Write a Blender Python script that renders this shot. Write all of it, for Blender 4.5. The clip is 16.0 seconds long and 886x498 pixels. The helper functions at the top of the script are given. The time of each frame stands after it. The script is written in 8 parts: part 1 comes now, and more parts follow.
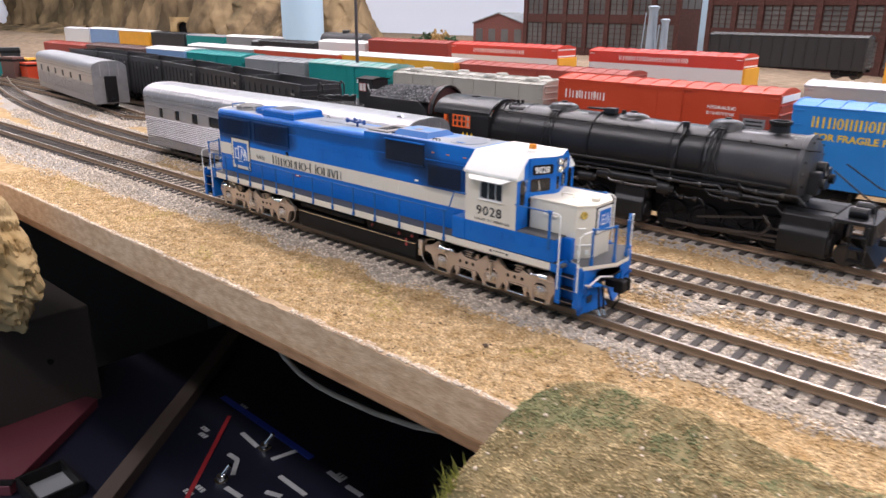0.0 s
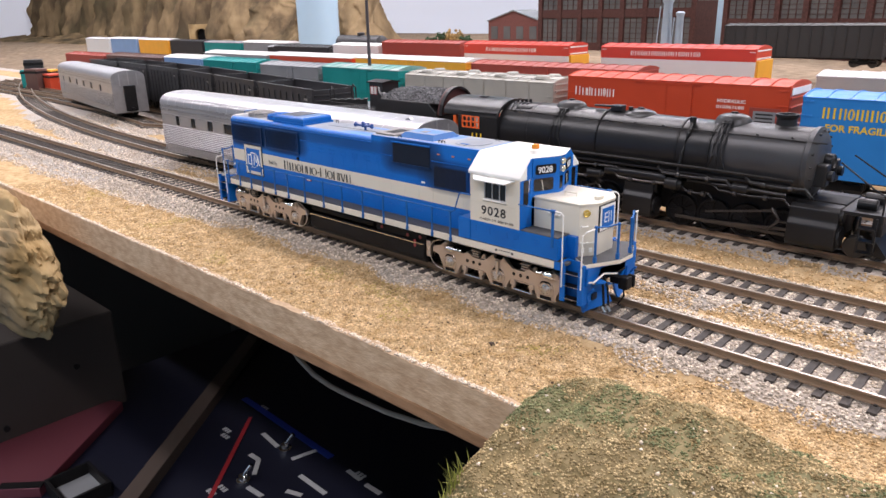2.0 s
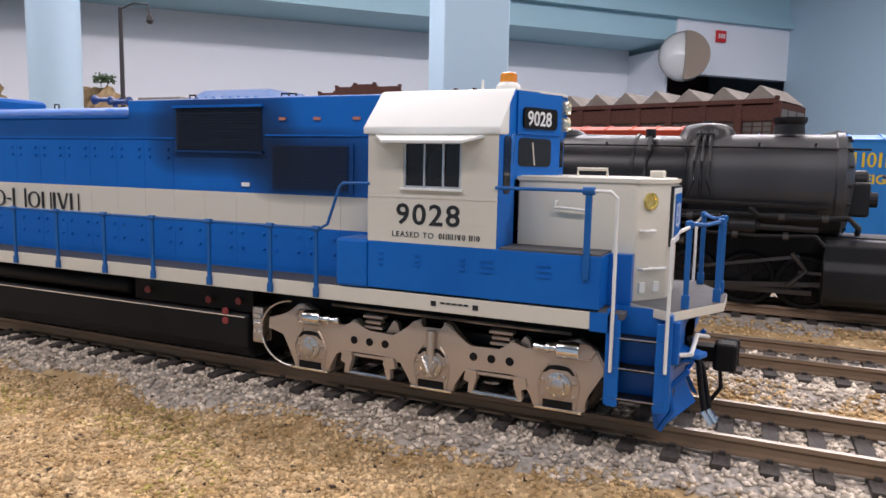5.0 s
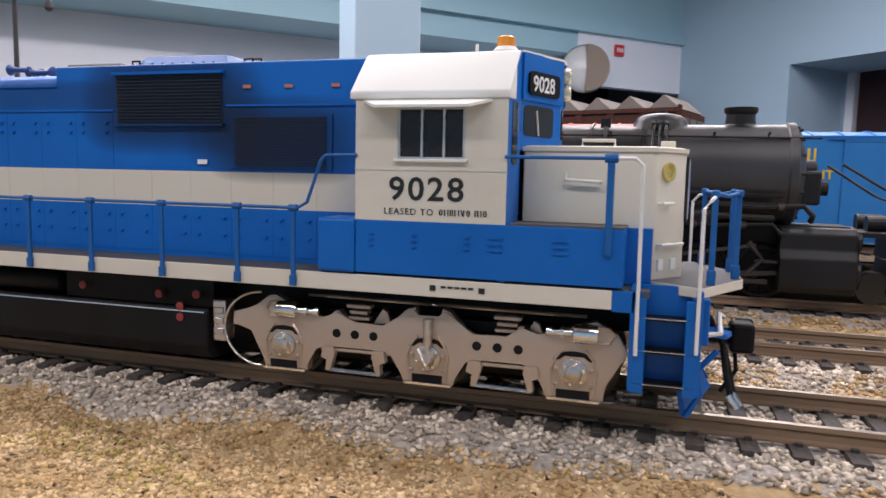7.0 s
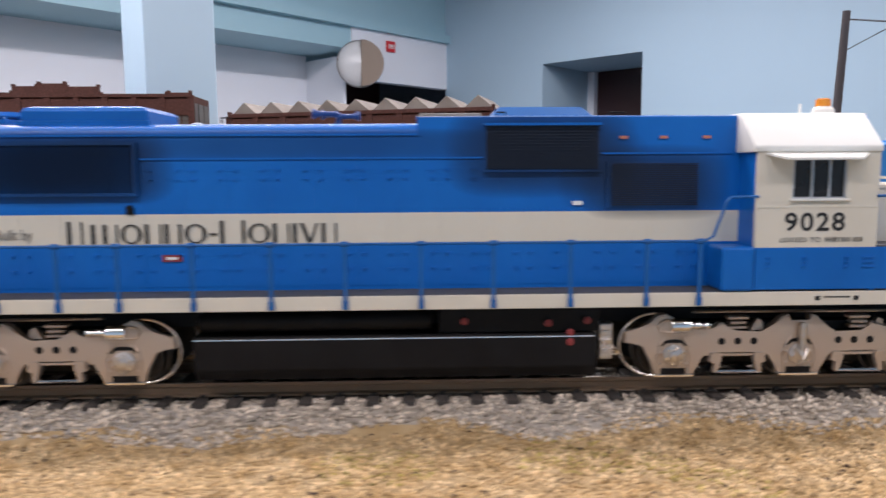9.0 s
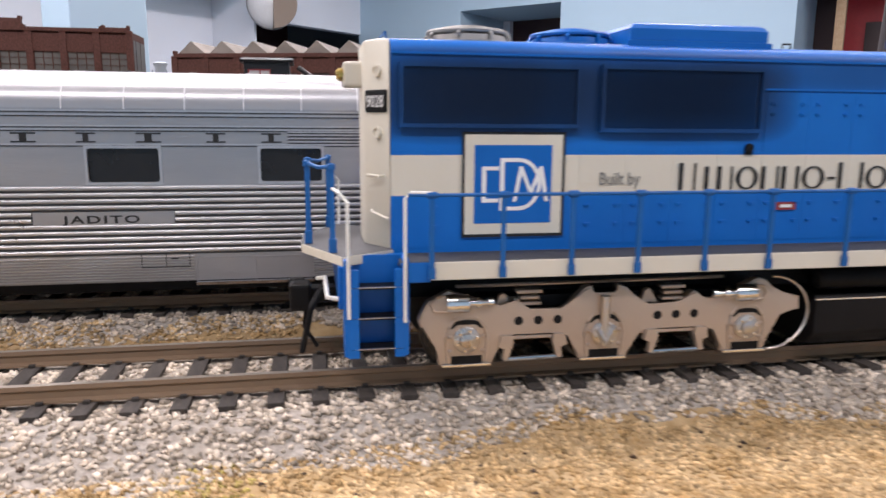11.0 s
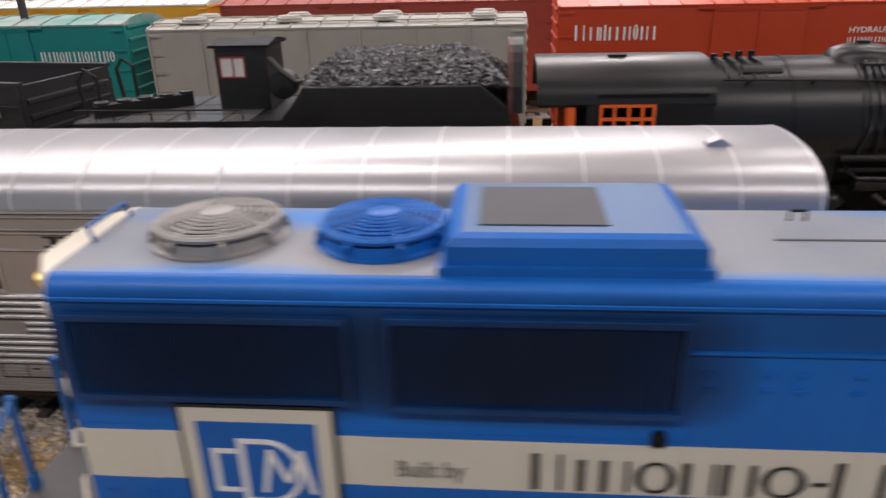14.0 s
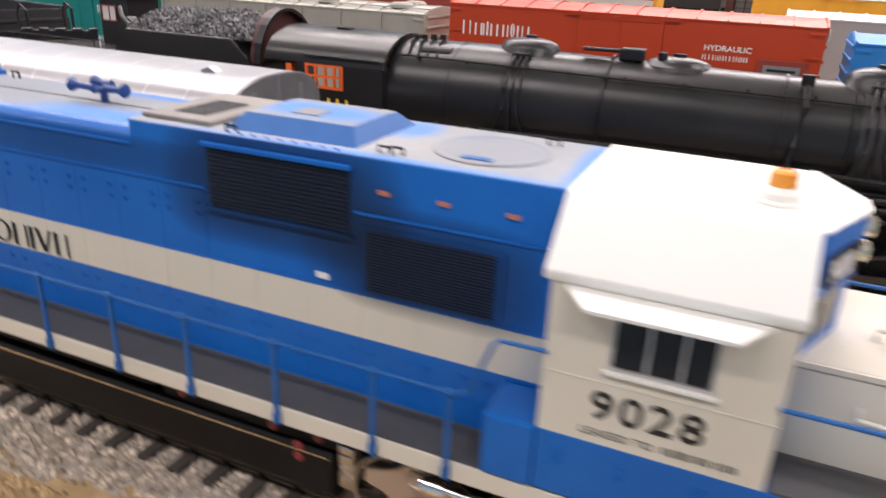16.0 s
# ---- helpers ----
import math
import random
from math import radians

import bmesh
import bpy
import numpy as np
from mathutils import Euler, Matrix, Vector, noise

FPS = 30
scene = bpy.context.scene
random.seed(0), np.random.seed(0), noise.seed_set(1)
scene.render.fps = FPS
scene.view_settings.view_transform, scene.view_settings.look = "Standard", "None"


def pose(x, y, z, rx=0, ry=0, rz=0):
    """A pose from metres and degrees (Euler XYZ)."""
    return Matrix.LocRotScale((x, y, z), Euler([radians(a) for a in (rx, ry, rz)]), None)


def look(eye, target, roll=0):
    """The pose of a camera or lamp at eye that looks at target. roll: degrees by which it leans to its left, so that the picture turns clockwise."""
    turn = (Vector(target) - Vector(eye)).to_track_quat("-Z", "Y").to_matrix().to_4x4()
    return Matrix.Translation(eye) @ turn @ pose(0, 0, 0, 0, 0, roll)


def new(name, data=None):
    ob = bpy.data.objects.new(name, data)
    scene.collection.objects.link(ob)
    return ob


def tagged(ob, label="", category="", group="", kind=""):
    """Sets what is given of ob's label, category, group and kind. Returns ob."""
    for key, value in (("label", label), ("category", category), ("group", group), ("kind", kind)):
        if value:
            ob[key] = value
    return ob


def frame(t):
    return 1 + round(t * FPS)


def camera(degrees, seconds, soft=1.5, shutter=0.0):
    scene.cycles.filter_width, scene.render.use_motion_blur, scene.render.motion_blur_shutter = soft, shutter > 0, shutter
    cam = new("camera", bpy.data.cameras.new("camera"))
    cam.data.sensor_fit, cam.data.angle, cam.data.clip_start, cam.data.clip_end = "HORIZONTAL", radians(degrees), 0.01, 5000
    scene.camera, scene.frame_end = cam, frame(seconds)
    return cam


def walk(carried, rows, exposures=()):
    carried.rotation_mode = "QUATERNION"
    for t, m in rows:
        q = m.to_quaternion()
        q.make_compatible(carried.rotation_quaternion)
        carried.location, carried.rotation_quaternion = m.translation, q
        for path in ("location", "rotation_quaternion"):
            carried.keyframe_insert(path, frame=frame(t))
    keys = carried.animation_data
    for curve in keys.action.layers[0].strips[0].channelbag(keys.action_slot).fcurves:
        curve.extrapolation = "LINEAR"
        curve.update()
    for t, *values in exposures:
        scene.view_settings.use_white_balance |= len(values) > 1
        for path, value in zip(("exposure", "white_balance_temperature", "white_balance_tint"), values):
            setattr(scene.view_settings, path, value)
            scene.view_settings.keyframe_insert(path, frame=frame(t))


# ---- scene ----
cam = camera(63.72, 16.0, soft=1.5, shutter=0.5)
# seconds, eye, target, roll
PATH = [
    (0, (0.24, -0.219, 0.102), (-1.014, 1.204, -0.531), 0.6),
    (0.5, (0.22, -0.216, 0.102), (-1.024, 1.206, -0.554), 0.6),
    (1, (0.221, -0.213, 0.101), (-1.047, 1.19, -0.55), -0.1),
    (1.5, (0.234, -0.214, 0.103), (-1.061, 1.164, -0.547), -0.9),
    (2, (0.247, -0.218, 0.104), (-1.052, 1.163, -0.532), -1.2),
    (2.5, (0.243, -0.213, 0.103), (-0.999, 1.216, -0.541), -0.6),
    (3, (0.209, -0.209, 0.098), (-0.986, 1.295, -0.46), 1.3),
    (3.5, (0.174, -0.179, 0.072), (-0.966, 1.408, -0.356), 3.9),
    (4, (0.14972, -0.15140, 0.05174), (0.05342, 0.01994, 0.01474), -0.77),
    (4.5, (0.14219, -0.13352, 0.04586), (0.05643, 0.04484, 0.01704), 0.74),
    (5, (0.13626, -0.12416, 0.04073), (0.05444, 0.05680, 0.01705), 1.21),
    (7.5, (0.10406, -0.11872, 0.03433), (0.05883, 0.07491, 0.01291), 1.24),
    (8, (0.07491, -0.12867, 0.03879), (0.04570, 0.06781, 0.01549), 0.92),
    (8.5, (0.04668, -0.13965, 0.04145), (0.03429, 0.05866, 0.01870), -0.05),
    (9, (0.01096, -0.15096, 0.04245), (0.01724, 0.04773, 0.02049), -0.33),
    (9.5, (-0.03287, -0.15350, 0.03895), (-0.01063, 0.04411, 0.01766), -0.02),
    (10, (-0.07391, -0.14599, 0.03830), (-0.03861, 0.04939, 0.01421), 0.11),
    (12.5, (-0.12772, -0.08529, 0.05850), (-0.09610, 0.10385, 0.00169), 1.32),
    (13, (-0.10667, -0.07932, 0.07642), (-0.09254, 0.10892, 0.01032), -0.23),
    (13.5, (-0.08604, -0.07272, 0.08165), (-0.09190, 0.11161, 0.00427), -1.83),
    (14, (-0.06054, -0.06932, 0.07953), (-0.07716, 0.11431, 0.00205), -1.47),
    (14.5, (-0.02016, -0.06824, 0.08120), (-0.04473, 0.11331, 0.00099), -0.42),
    (15, (0.01640, -0.07716, 0.08291), (-0.02021, 0.10318, 0.00459), -0.36),
    (15.5, (0.05218, -0.08405, 0.08024), (-0.00601, 0.09198, 0.00523), 0.06),
    (16, (0.08957, -0.08407, 0.07507), (0.01781, 0.08689, 0.00009), 2.66),
]
EXPOSURES = [(0.0, 0.05, 6420, 10), (2.5, 0.09, 6420, 10), (3.2, -0.12, 6500, 10), (4.2, -0.25, 6500, 10), (5.0, -0.16, 6500, 10), (7.5, -0.18, 6500, 10), (9.0, 0.0, 6500, 10), (10.0, 0.16, 6560, 10), (12.5, -0.03, 6560, 10), (13.0, -0.28, 6650, 10), (14.0, -0.56, 6900, 10), (15.0, -0.1, 6900, 10), (15.5, 0.1, 6900, 10), (16.0, 0.04, 6900, 10)]
walk(cam, [(t, look(eye, target, roll)) for t, eye, target, roll in PATH], EXPOSURES)

# ---- light: a closed room lit by ceiling tubes, plus lamps added for the far walls ----
world = bpy.data.worlds.new("world")
scene.world = world
world.use_nodes = True
world.node_tree.nodes["Background"].inputs[0].default_value = (0.75, 0.85, 1.0, 1)
world.node_tree.nodes["Background"].inputs[1].default_value = 0.05


def tube_or_fill_light(x, y, sx, sy, watts, turn=0):
    data = bpy.data.lights.new("ceiling_tube_or_fill_light", "AREA")
    data.shape, data.size, data.size_y = "RECTANGLE", sx, sy
    data.energy, data.color = watts, (1.0, 0.92, 0.965)
    ob = new("ceiling_tube_or_fill_light", data)
    ob.matrix_world = pose(x, y, 1.28, 0, 0, turn)
    return ob


for tx in (-2.4, -0.7, 1.0, 2.7):
    for ty in (-0.85, 0.45):
        tube_or_fill_light(tx, ty, 1.2, 0.16, 14)
# unseen diagonal lamps, added only to brighten the far walls
for tx, ty, watts in ((1.0, 1.7, 8), (0.3, 2.3, 30), (-0.5, 1.55, 26), (-1.4, 0.85, 18), (2.3, 1.0, 8)):
    tube_or_fill_light(tx, ty, 1.2, 0.16, watts, 45)

# ---- tools: all lengths below are millimetres ----
MM = 0.001


def finish(bm, name, material, parent=None, label="", smooth=False):
    """Links a bmesh, in millimetres, as one mesh object."""
    for v in bm.verts:
        v.co *= MM
    bmesh.ops.recalc_face_normals(bm, faces=bm.faces)
    me = bpy.data.meshes.new(name)
    bm.to_mesh(me)
    bm.free()
    mats = material if isinstance(material, (list, tuple)) else [material]
    for m in mats:
        me.materials.append(m)
    if smooth:
        for p in me.polygons:
            p.use_smooth = True
        me.set_sharp_from_angle(angle=radians(35))
    ob = new(name, me)
    if parent is not None:
        ob.parent = parent
    if label:
        ob["label"] = label
    return ob


def part(name, bm, material, parent, label="", smooth=False):
    return finish(bm, name, material, parent, label, smooth)


def thing(name, x, y, z, label, category, group="", kind="", turn=0):
    ob = new(name)
    ob.empty_display_size = 0.01
    ob.matrix_world = pose(x * MM, y * MM, z * MM, 0, 0, turn)
    return tagged(ob, label, category, group, kind)


def box(bm, x0, x1, y0, y1, z0, z1, bevel=0.0, mat=0):
    vs = [bm.verts.new((x, y, z)) for x in (x0, x1) for y in (y0, y1) for z in (z0, z1)]
    idx = ((0, 1, 3, 2), (4, 6, 7, 5), (0, 4, 5, 1), (2, 3, 7, 6), (0, 2, 6, 4), (1, 5, 7, 3))
    fs = [bm.faces.new([vs[i] for i in f]) for f in idx]
    for f in fs:
        f.material_index = mat
    if bevel:
        es = list({e for f in fs for e in f.edges})
        r = bmesh.ops.bevel(bm, geom=es, offset=bevel, segments=2, profile=0.5, affect="EDGES")
        for f in r["faces"]:
            f.material_index = mat
    return fs


def prism(bm, outline, a0, a1, axis="x", mat=0, bevel=0.0):
    """An outline of 2D points drawn out along an axis: x: (y, z) points, y: (x, z), z: (x, y)."""
    def at(p, a):
        return {"x": (a, p[0], p[1]), "y": (p[0], a, p[1]), "z": (p[0], p[1], a)}[axis]
    lo = [bm.verts.new(at(p, a0)) for p in outline]
    hi = [bm.verts.new(at(p, a1)) for p in outline]
    n = len(outline)
    fs = [bm.faces.new(lo[::-1]), bm.faces.new(hi)]
    fs += [bm.faces.new((lo[i], lo[(i + 1) % n], hi[(i + 1) % n], hi[i])) for i in range(n)]
    for f in fs:
        f.material_index = mat
    if bevel:
        es = list({e for f in fs for e in f.edges})
        r = bmesh.ops.bevel(bm, geom=es, offset=bevel, segments=2, profile=0.5, affect="EDGES")
        for f in r["faces"]:
            f.material_index = mat
    return fs


def cyl(bm, p0, p1, r0, r1=None, seg=16, mat=0, caps=True):
    p0, p1 = Vector(p0), Vector(p1)
    r1 = r0 if r1 is None else r1
    d = (p1 - p0)
    q = d.to_track_quat("Z", "Y")
    lo, hi = [], []
    for i in range(seg):
        a = 2 * math.pi * i / seg
        u = q @ Vector((math.cos(a), math.sin(a), 0))
        lo.append(bm.verts.new(p0 + u * r0))
        hi.append(bm.verts.new(p1 + u * r1))
    fs = [bm.faces.new((lo[i], lo[(i + 1) % seg], hi[(i + 1) % seg], hi[i])) for i in range(seg)]
    if caps:
        fs += [bm.faces.new(lo[::-1]), bm.faces.new(hi)]
    for f in fs:
        f.material_index = mat
    return fs


def lathe(bm, base, axis, rings, seg=24, mat=0):
    """Rings of (distance along the axis, radius) from base."""
    base, q = Vector(base), Vector(axis).normalized().to_track_quat("Z", "Y")
    rows = []
    for h, r in rings:
        rows.append([bm.verts.new(base + q @ Vector((r * math.cos(2 * math.pi * i / seg), r * math.sin(2 * math.pi * i / seg), h))) for i in range(seg)])
    fs = []
    for a, b in zip(rows, rows[1:]):
        fs += [bm.faces.new((a[i], a[(i + 1) % seg], b[(i + 1) % seg], b[i])) for i in range(seg)]
    fs += [bm.faces.new(rows[0][::-1]), bm.faces.new(rows[-1])]
    for f in fs:
        f.material_index = mat
    return fs


def tube(bm, points, r, seg=8, mat=0):
    """A round wire through points."""
    pts = [Vector(p) for p in points]
    rows = []
    up = Vector((0.13, 0.21, 0.97))
    for i, p in enumerate(pts):
        d = (pts[min(i + 1, len(pts) - 1)] - pts[max(i - 1, 0)]).normalized()
        s = d.cross(up)
        s = s.normalized() if s.length > 1e-4 else d.orthogonal().normalized()
        w = d.cross(s).normalized()
        rows.append([bm.verts.new(p + (s * math.cos(2 * math.pi * k / seg) + w * math.sin(2 * math.pi * k / seg)) * r) for k in range(seg)])
    fs = []
    for a, b in zip(rows, rows[1:]):
        fs += [bm.faces.new((a[k], a[(k + 1) % seg], b[(k + 1) % seg], b[k])) for k in range(seg)]
    fs += [bm.faces.new(rows[0][::-1]), bm.faces.new(rows[-1])]
    for f in fs:
        f.material_index = mat
    return fs


def letters(text, size, thick, material, parent, m, name="lettering", squeeze=1.0, spacing=1.0, label="", align="LEFT", bold=0.0):
    """Words cut as thin solid letters; m places their baseline's start, x along the words, z out of the surface (millimetres)."""
    cu = bpy.data.curves.new(name, "FONT")
    cu.body, cu.size, cu.extrude, cu.space_character, cu.resolution_u = text, size * MM, thick * MM, spacing, 3
    cu.align_x, cu.offset = align, bold * MM
    tmp = bpy.data.objects.new("tmp", cu)
    scene.collection.objects.link(tmp)
    me = bpy.data.meshes.new_from_object(tmp.evaluated_get(bpy.context.evaluated_depsgraph_get()))
    bpy.data.objects.remove(tmp)
    bpy.data.curves.remove(cu)
    me.transform(Matrix.Diagonal((squeeze, 1, 1, 1)))
    me.name = name
    me.materials.clear()
    me.materials.append(material)
    ob = new(name, me)
    if parent is not None:
        ob.parent = parent
    ob.matrix_local = m
    if label:
        ob["label"] = label
    return ob


def on_side(x, y, z):
    """Pose for words on a wall that faces -y (millimetres)."""
    return pose(x * MM, y * MM, z * MM, 90, 0, 0)

# ---- materials ----
def mat(name, color, rough=0.5, metal=0.0, color2=None, scale=200.0, amount=0.35, bump=0.0, bump_scale=None, detail=4.0, spec=0.5, coat=0.0,
        grime=None, grime_scale=40.0, grime_amount=0.25, trans=0.0, alpha=1.0, emit=0.0, rough_var=0.1, island=0.0, stretch=(1, 1, 1), obj_random=0.0):
    m = bpy.data.materials.new(name)
    m.use_nodes = True
    nt = m.node_tree
    n, l = nt.nodes, nt.links
    b = n["Principled BSDF"]
    b.inputs["Roughness"].default_value = rough
    b.inputs["Metallic"].default_value = metal
    b.inputs["Specular IOR Level"].default_value = spec
    b.inputs["Coat Weight"].default_value = coat
    b.inputs["Transmission Weight"].default_value = trans
    b.inputs["Alpha"].default_value = alpha
    tex = n.new("ShaderNodeTexCoord")
    mp = n.new("ShaderNodeMapping")
    mp.inputs["Scale"].default_value = stretch
    l.new(tex.outputs["Object"], mp.inputs[0])
    vec = mp.outputs[0]
    no = n.new("ShaderNodeTexNoise")
    no.inputs["Scale"].default_value, no.inputs["Detail"].default_value = scale, detail
    l.new(vec, no.inputs["Vector"])
    ramp = n.new("ShaderNodeMapRange")
    ramp.inputs[1].default_value, ramp.inputs[2].default_value = 0.35, 0.65
    l.new(no.outputs["Fac"], ramp.inputs[0])
    c2 = color2 or tuple(min(1, c * 1.25 + 0.005) for c in color)
    mix = n.new("ShaderNodeMix")
    mix.data_type = "RGBA"
    mix.inputs["A"].default_value, mix.inputs["B"].default_value = (*color, 1), (*c2, 1)
    mul = n.new("ShaderNodeMath")
    mul.operation = "MULTIPLY"
    mul.inputs[1].default_value = amount if color2 is None else 1.0
    l.new(ramp.outputs[0], mul.inputs[0])
    l.new(mul.outputs[0], mix.inputs["Factor"])
    out = mix.outputs["Result"]
    if grime is not None:
        g = n.new("ShaderNodeTexNoise")
        g.inputs["Scale"].default_value, g.inputs["Detail"].default_value = grime_scale, 6
        l.new(vec, g.inputs["Vector"])
        gr = n.new("ShaderNodeMapRange")
        gr.inputs[1].default_value, gr.inputs[2].default_value = 0.45, 0.75
        gr.inputs[4].default_value = grime_amount
        l.new(g.outputs["Fac"], gr.inputs[0])
        gm = n.new("ShaderNodeMix")
        gm.data_type = "RGBA"
        l.new(gr.outputs[0], gm.inputs["Factor"])
        l.new(out, gm.inputs["A"])
        gm.inputs["B"].default_value = (*grime, 1)
        out = gm.outputs["Result"]
    if island or obj_random:
        src = n.new("ShaderNodeNewGeometry").outputs["Random Per Island"] if island else n.new("ShaderNodeObjectInfo").outputs["Random"]
        hsv = n.new("ShaderNodeHueSaturation")
        vr = n.new("ShaderNodeMapRange")
        a = island or obj_random
        vr.inputs[3].default_value, vr.inputs[4].default_value = 1 - a, 1 + a
        l.new(src, vr.inputs[0])
        l.new(vr.outputs[0], hsv.inputs["Value"])
        l.new(out, hsv.inputs["Color"])
        out = hsv.outputs[0]
    l.new(out, b.inputs["Base Color"])
    if emit:
        l.new(out, b.inputs["Emission Color"])
        b.inputs["Emission Strength"].default_value = emit
    rr = n.new("ShaderNodeMapRange")
    rr.inputs[3].default_value, rr.inputs[4].default_value = max(0.02, rough - rough_var), min(1, rough + rough_var)
    l.new(no.outputs["Fac"], rr.inputs[0])
    l.new(rr.outputs[0], b.inputs["Roughness"])
    if bump:
        bn = n.new("ShaderNodeTexNoise")
        bn.inputs["Scale"].default_value, bn.inputs["Detail"].default_value = bump_scale or scale * 2, 5
        l.new(vec, bn.inputs["Vector"])
        bu = n.new("ShaderNodeBump")
        bu.inputs["Strength"].default_value, bu.inputs["Distance"].default_value = bump, 0.0006
        l.new(bn.outputs["Fac"], bu.inputs["Height"])
        l.new(bu.outputs[0], b.inputs["Normal"])
    return m


BLUE = mat("gloss_blue_paint", (0.004, 0.12, 0.465), 0.36, color2=(0.005, 0.14, 0.515), scale=60, grime=(0.005, 0.035, 0.13), grime_scale=25, grime_amount=0.25, bump=0.06, bump_scale=900, spec=0.3)
BLUE_BRIGHT = mat("handrail_blue_paint", (0.012, 0.105, 0.33), 0.45, scale=300, spec=0.3)
CREAM = mat("cream_white_paint", (0.68, 0.635, 0.53), 0.45, scale=80, amount=0.12, grime=(0.45, 0.4, 0.3), grime_scale=50, grime_amount=0.22, bump=0.05, bump_scale=900)
WHITE = mat("white_paint", (0.78, 0.77, 0.72), 0.5, scale=100, amount=0.1)
BLACK = mat("satin_black_plastic", (0.007, 0.0065, 0.007), 0.5, color2=(0.011, 0.0105, 0.011), scale=150, spec=0.16)
DARK = mat("dark_grille_blue_black", (0.006, 0.012, 0.03), 0.6, scale=400)
GREY_DECK = mat("grey_deck_paint", (0.07, 0.07, 0.072), 0.65, scale=300, bump=0.2)
SILVER_TRUCK = mat("warm_silver_truck_metal", (0.47, 0.385, 0.31), 0.33, 0.55, color2=(0.55, 0.46, 0.38), scale=60, bump=0.12, bump_scale=500, grime=(0.3, 0.22, 0.165), grime_scale=60, grime_amount=0.4)
CHROME = mat("bright_chrome", (0.8, 0.8, 0.8), 0.12, 1.0)
STAINLESS = mat("brushed_silver_paint", (0.36, 0.36, 0.37), 0.33, 0.75, color2=(0.42, 0.42, 0.43), scale=30, stretch=(1, 6, 6), bump=0.06, bump_scale=600)
STEAM_BLACK = mat("weathered_graphite_black", (0.006, 0.006, 0.0065), 0.4, color2=(0.011, 0.011, 0.012), scale=50, grime=(0.03, 0.03, 0.03), grime_scale=30, grime_amount=0.15, spec=0.38)
RAIL = mat("nickel_silver_rail", (0.38, 0.33, 0.27), 0.36, 0.85, color2=(0.48, 0.43, 0.37), scale=60, stretch=(1, 4, 4))
RAIL_SIDE = mat("rail_brown_weathered_sides", (0.24, 0.165, 0.105), 0.6, 0.25, scale=200, stretch=(0.3, 2, 2))
TIE = mat("dark_brown_plastic_tie", (0.03, 0.025, 0.022), 0.75, color2=(0.06, 0.05, 0.042), scale=250, bump=0.3, obj_random=0.25, stretch=(4, 1, 1))
GRAVEL = mat("grey_ballast_stone", (0.4, 0.34, 0.27), 0.95, color2=(0.68, 0.595, 0.495), scale=420, island=0.5, spec=0.05)
BALLAST_BED = mat("packed_grey_ballast", (0.29, 0.265, 0.235), 0.95, color2=(0.48, 0.435, 0.385), scale=900, bump=1.0, bump_scale=900, grime=(0.36, 0.25, 0.14), grime_scale=18, grime_amount=0.4)
DIRT = mat("tan_ground_foam_and_dirt", (0.36, 0.24, 0.115), 0.95, color2=(0.52, 0.385, 0.22), scale=240, bump=1.0, bump_scale=500, grime=(0.27, 0.18, 0.08), grime_scale=16, grime_amount=0.45, spec=0.1)
YARD_DIRT = mat("dull_brown_yard_dirt", (0.17, 0.125, 0.085), 0.95, color2=(0.28, 0.215, 0.15), scale=60, bump=0.8, bump_scale=300, grime=(0.11, 0.09, 0.07), grime_scale=9, grime_amount=0.5, spec=0.1)
TURF = mat("tan_turf_crumbs", (0.41, 0.275, 0.13), 0.95, color2=(0.63, 0.47, 0.275), scale=200, island=0.42, spec=0.1)
WOOD = mat("sawn_plywood_edge", (0.45, 0.31, 0.19), 0.8, color2=(0.6, 0.44, 0.29), scale=150, stretch=(1, 2.2, 2.2), bump=0.5, bump_scale=420, grime=(0.4, 0.22, 0.11), grime_scale=20, grime_amount=0.25, spec=0.2)
WOOD_BROWN = mat("brown_stained_wood", (0.24, 0.135, 0.07), 0.8, color2=(0.34, 0.2, 0.11), scale=120, stretch=(0.6, 3, 3), bump=0.4, bump_scale=300, spec=0.2)
ROCK = mat("ochre_plaster_rock", (0.26, 0.17, 0.07), 0.85, color2=(0.42, 0.305, 0.155), scale=35, bump=0.7, bump_scale=120, grime=(0.11, 0.095, 0.08), grime_scale=22, grime_amount=0.65, spec=0.15)
HILL = mat("mossy_plaster_hill", (0.16, 0.125, 0.06), 0.95, color2=(0.29, 0.225, 0.12), scale=160, bump=1.0, bump_scale=350, grime=(0.085, 0.11, 0.06), grime_scale=26, grime_amount=0.8, spec=0.1)
MOUNTAIN = mat("painted_mountain_backdrop", (0.07, 0.05, 0.03), 0.9, color2=(0.25, 0.18, 0.1), scale=15, stretch=(1, 1, 0.3), bump=0.8, bump_scale=40, grime=(0.035, 0.036, 0.02), grime_scale=8, grime_amount=0.85, spec=0.1)
RED_CAR = mat("orange_red_boxcar_paint", (0.5, 0.058, 0.02), 0.4, scale=60, amount=0.2, spec=0.4)
GREEN_CAR = mat("jade_green_boxcar_paint", (0.012, 0.23, 0.22), 0.5, scale=60, spec=0.3)
GREY_CAR = mat("concrete_grey_hopper_paint", (0.36, 0.35, 0.31), 0.6, scale=60)
GREYD_CAR = mat("mid_grey_car_paint", (0.22, 0.23, 0.24), 0.6, scale=60)
YELLOW_CAR = mat("golden_yellow_car_paint", (0.75, 0.36, 0.03), 0.5, scale=60)
MAROON_CAR = mat("oxide_maroon_car_paint", (0.28, 0.045, 0.03), 0.55, scale=60)
BROWN_CAR = mat("box_car_brown_paint", (0.1, 0.05, 0.04), 0.6, scale=60)
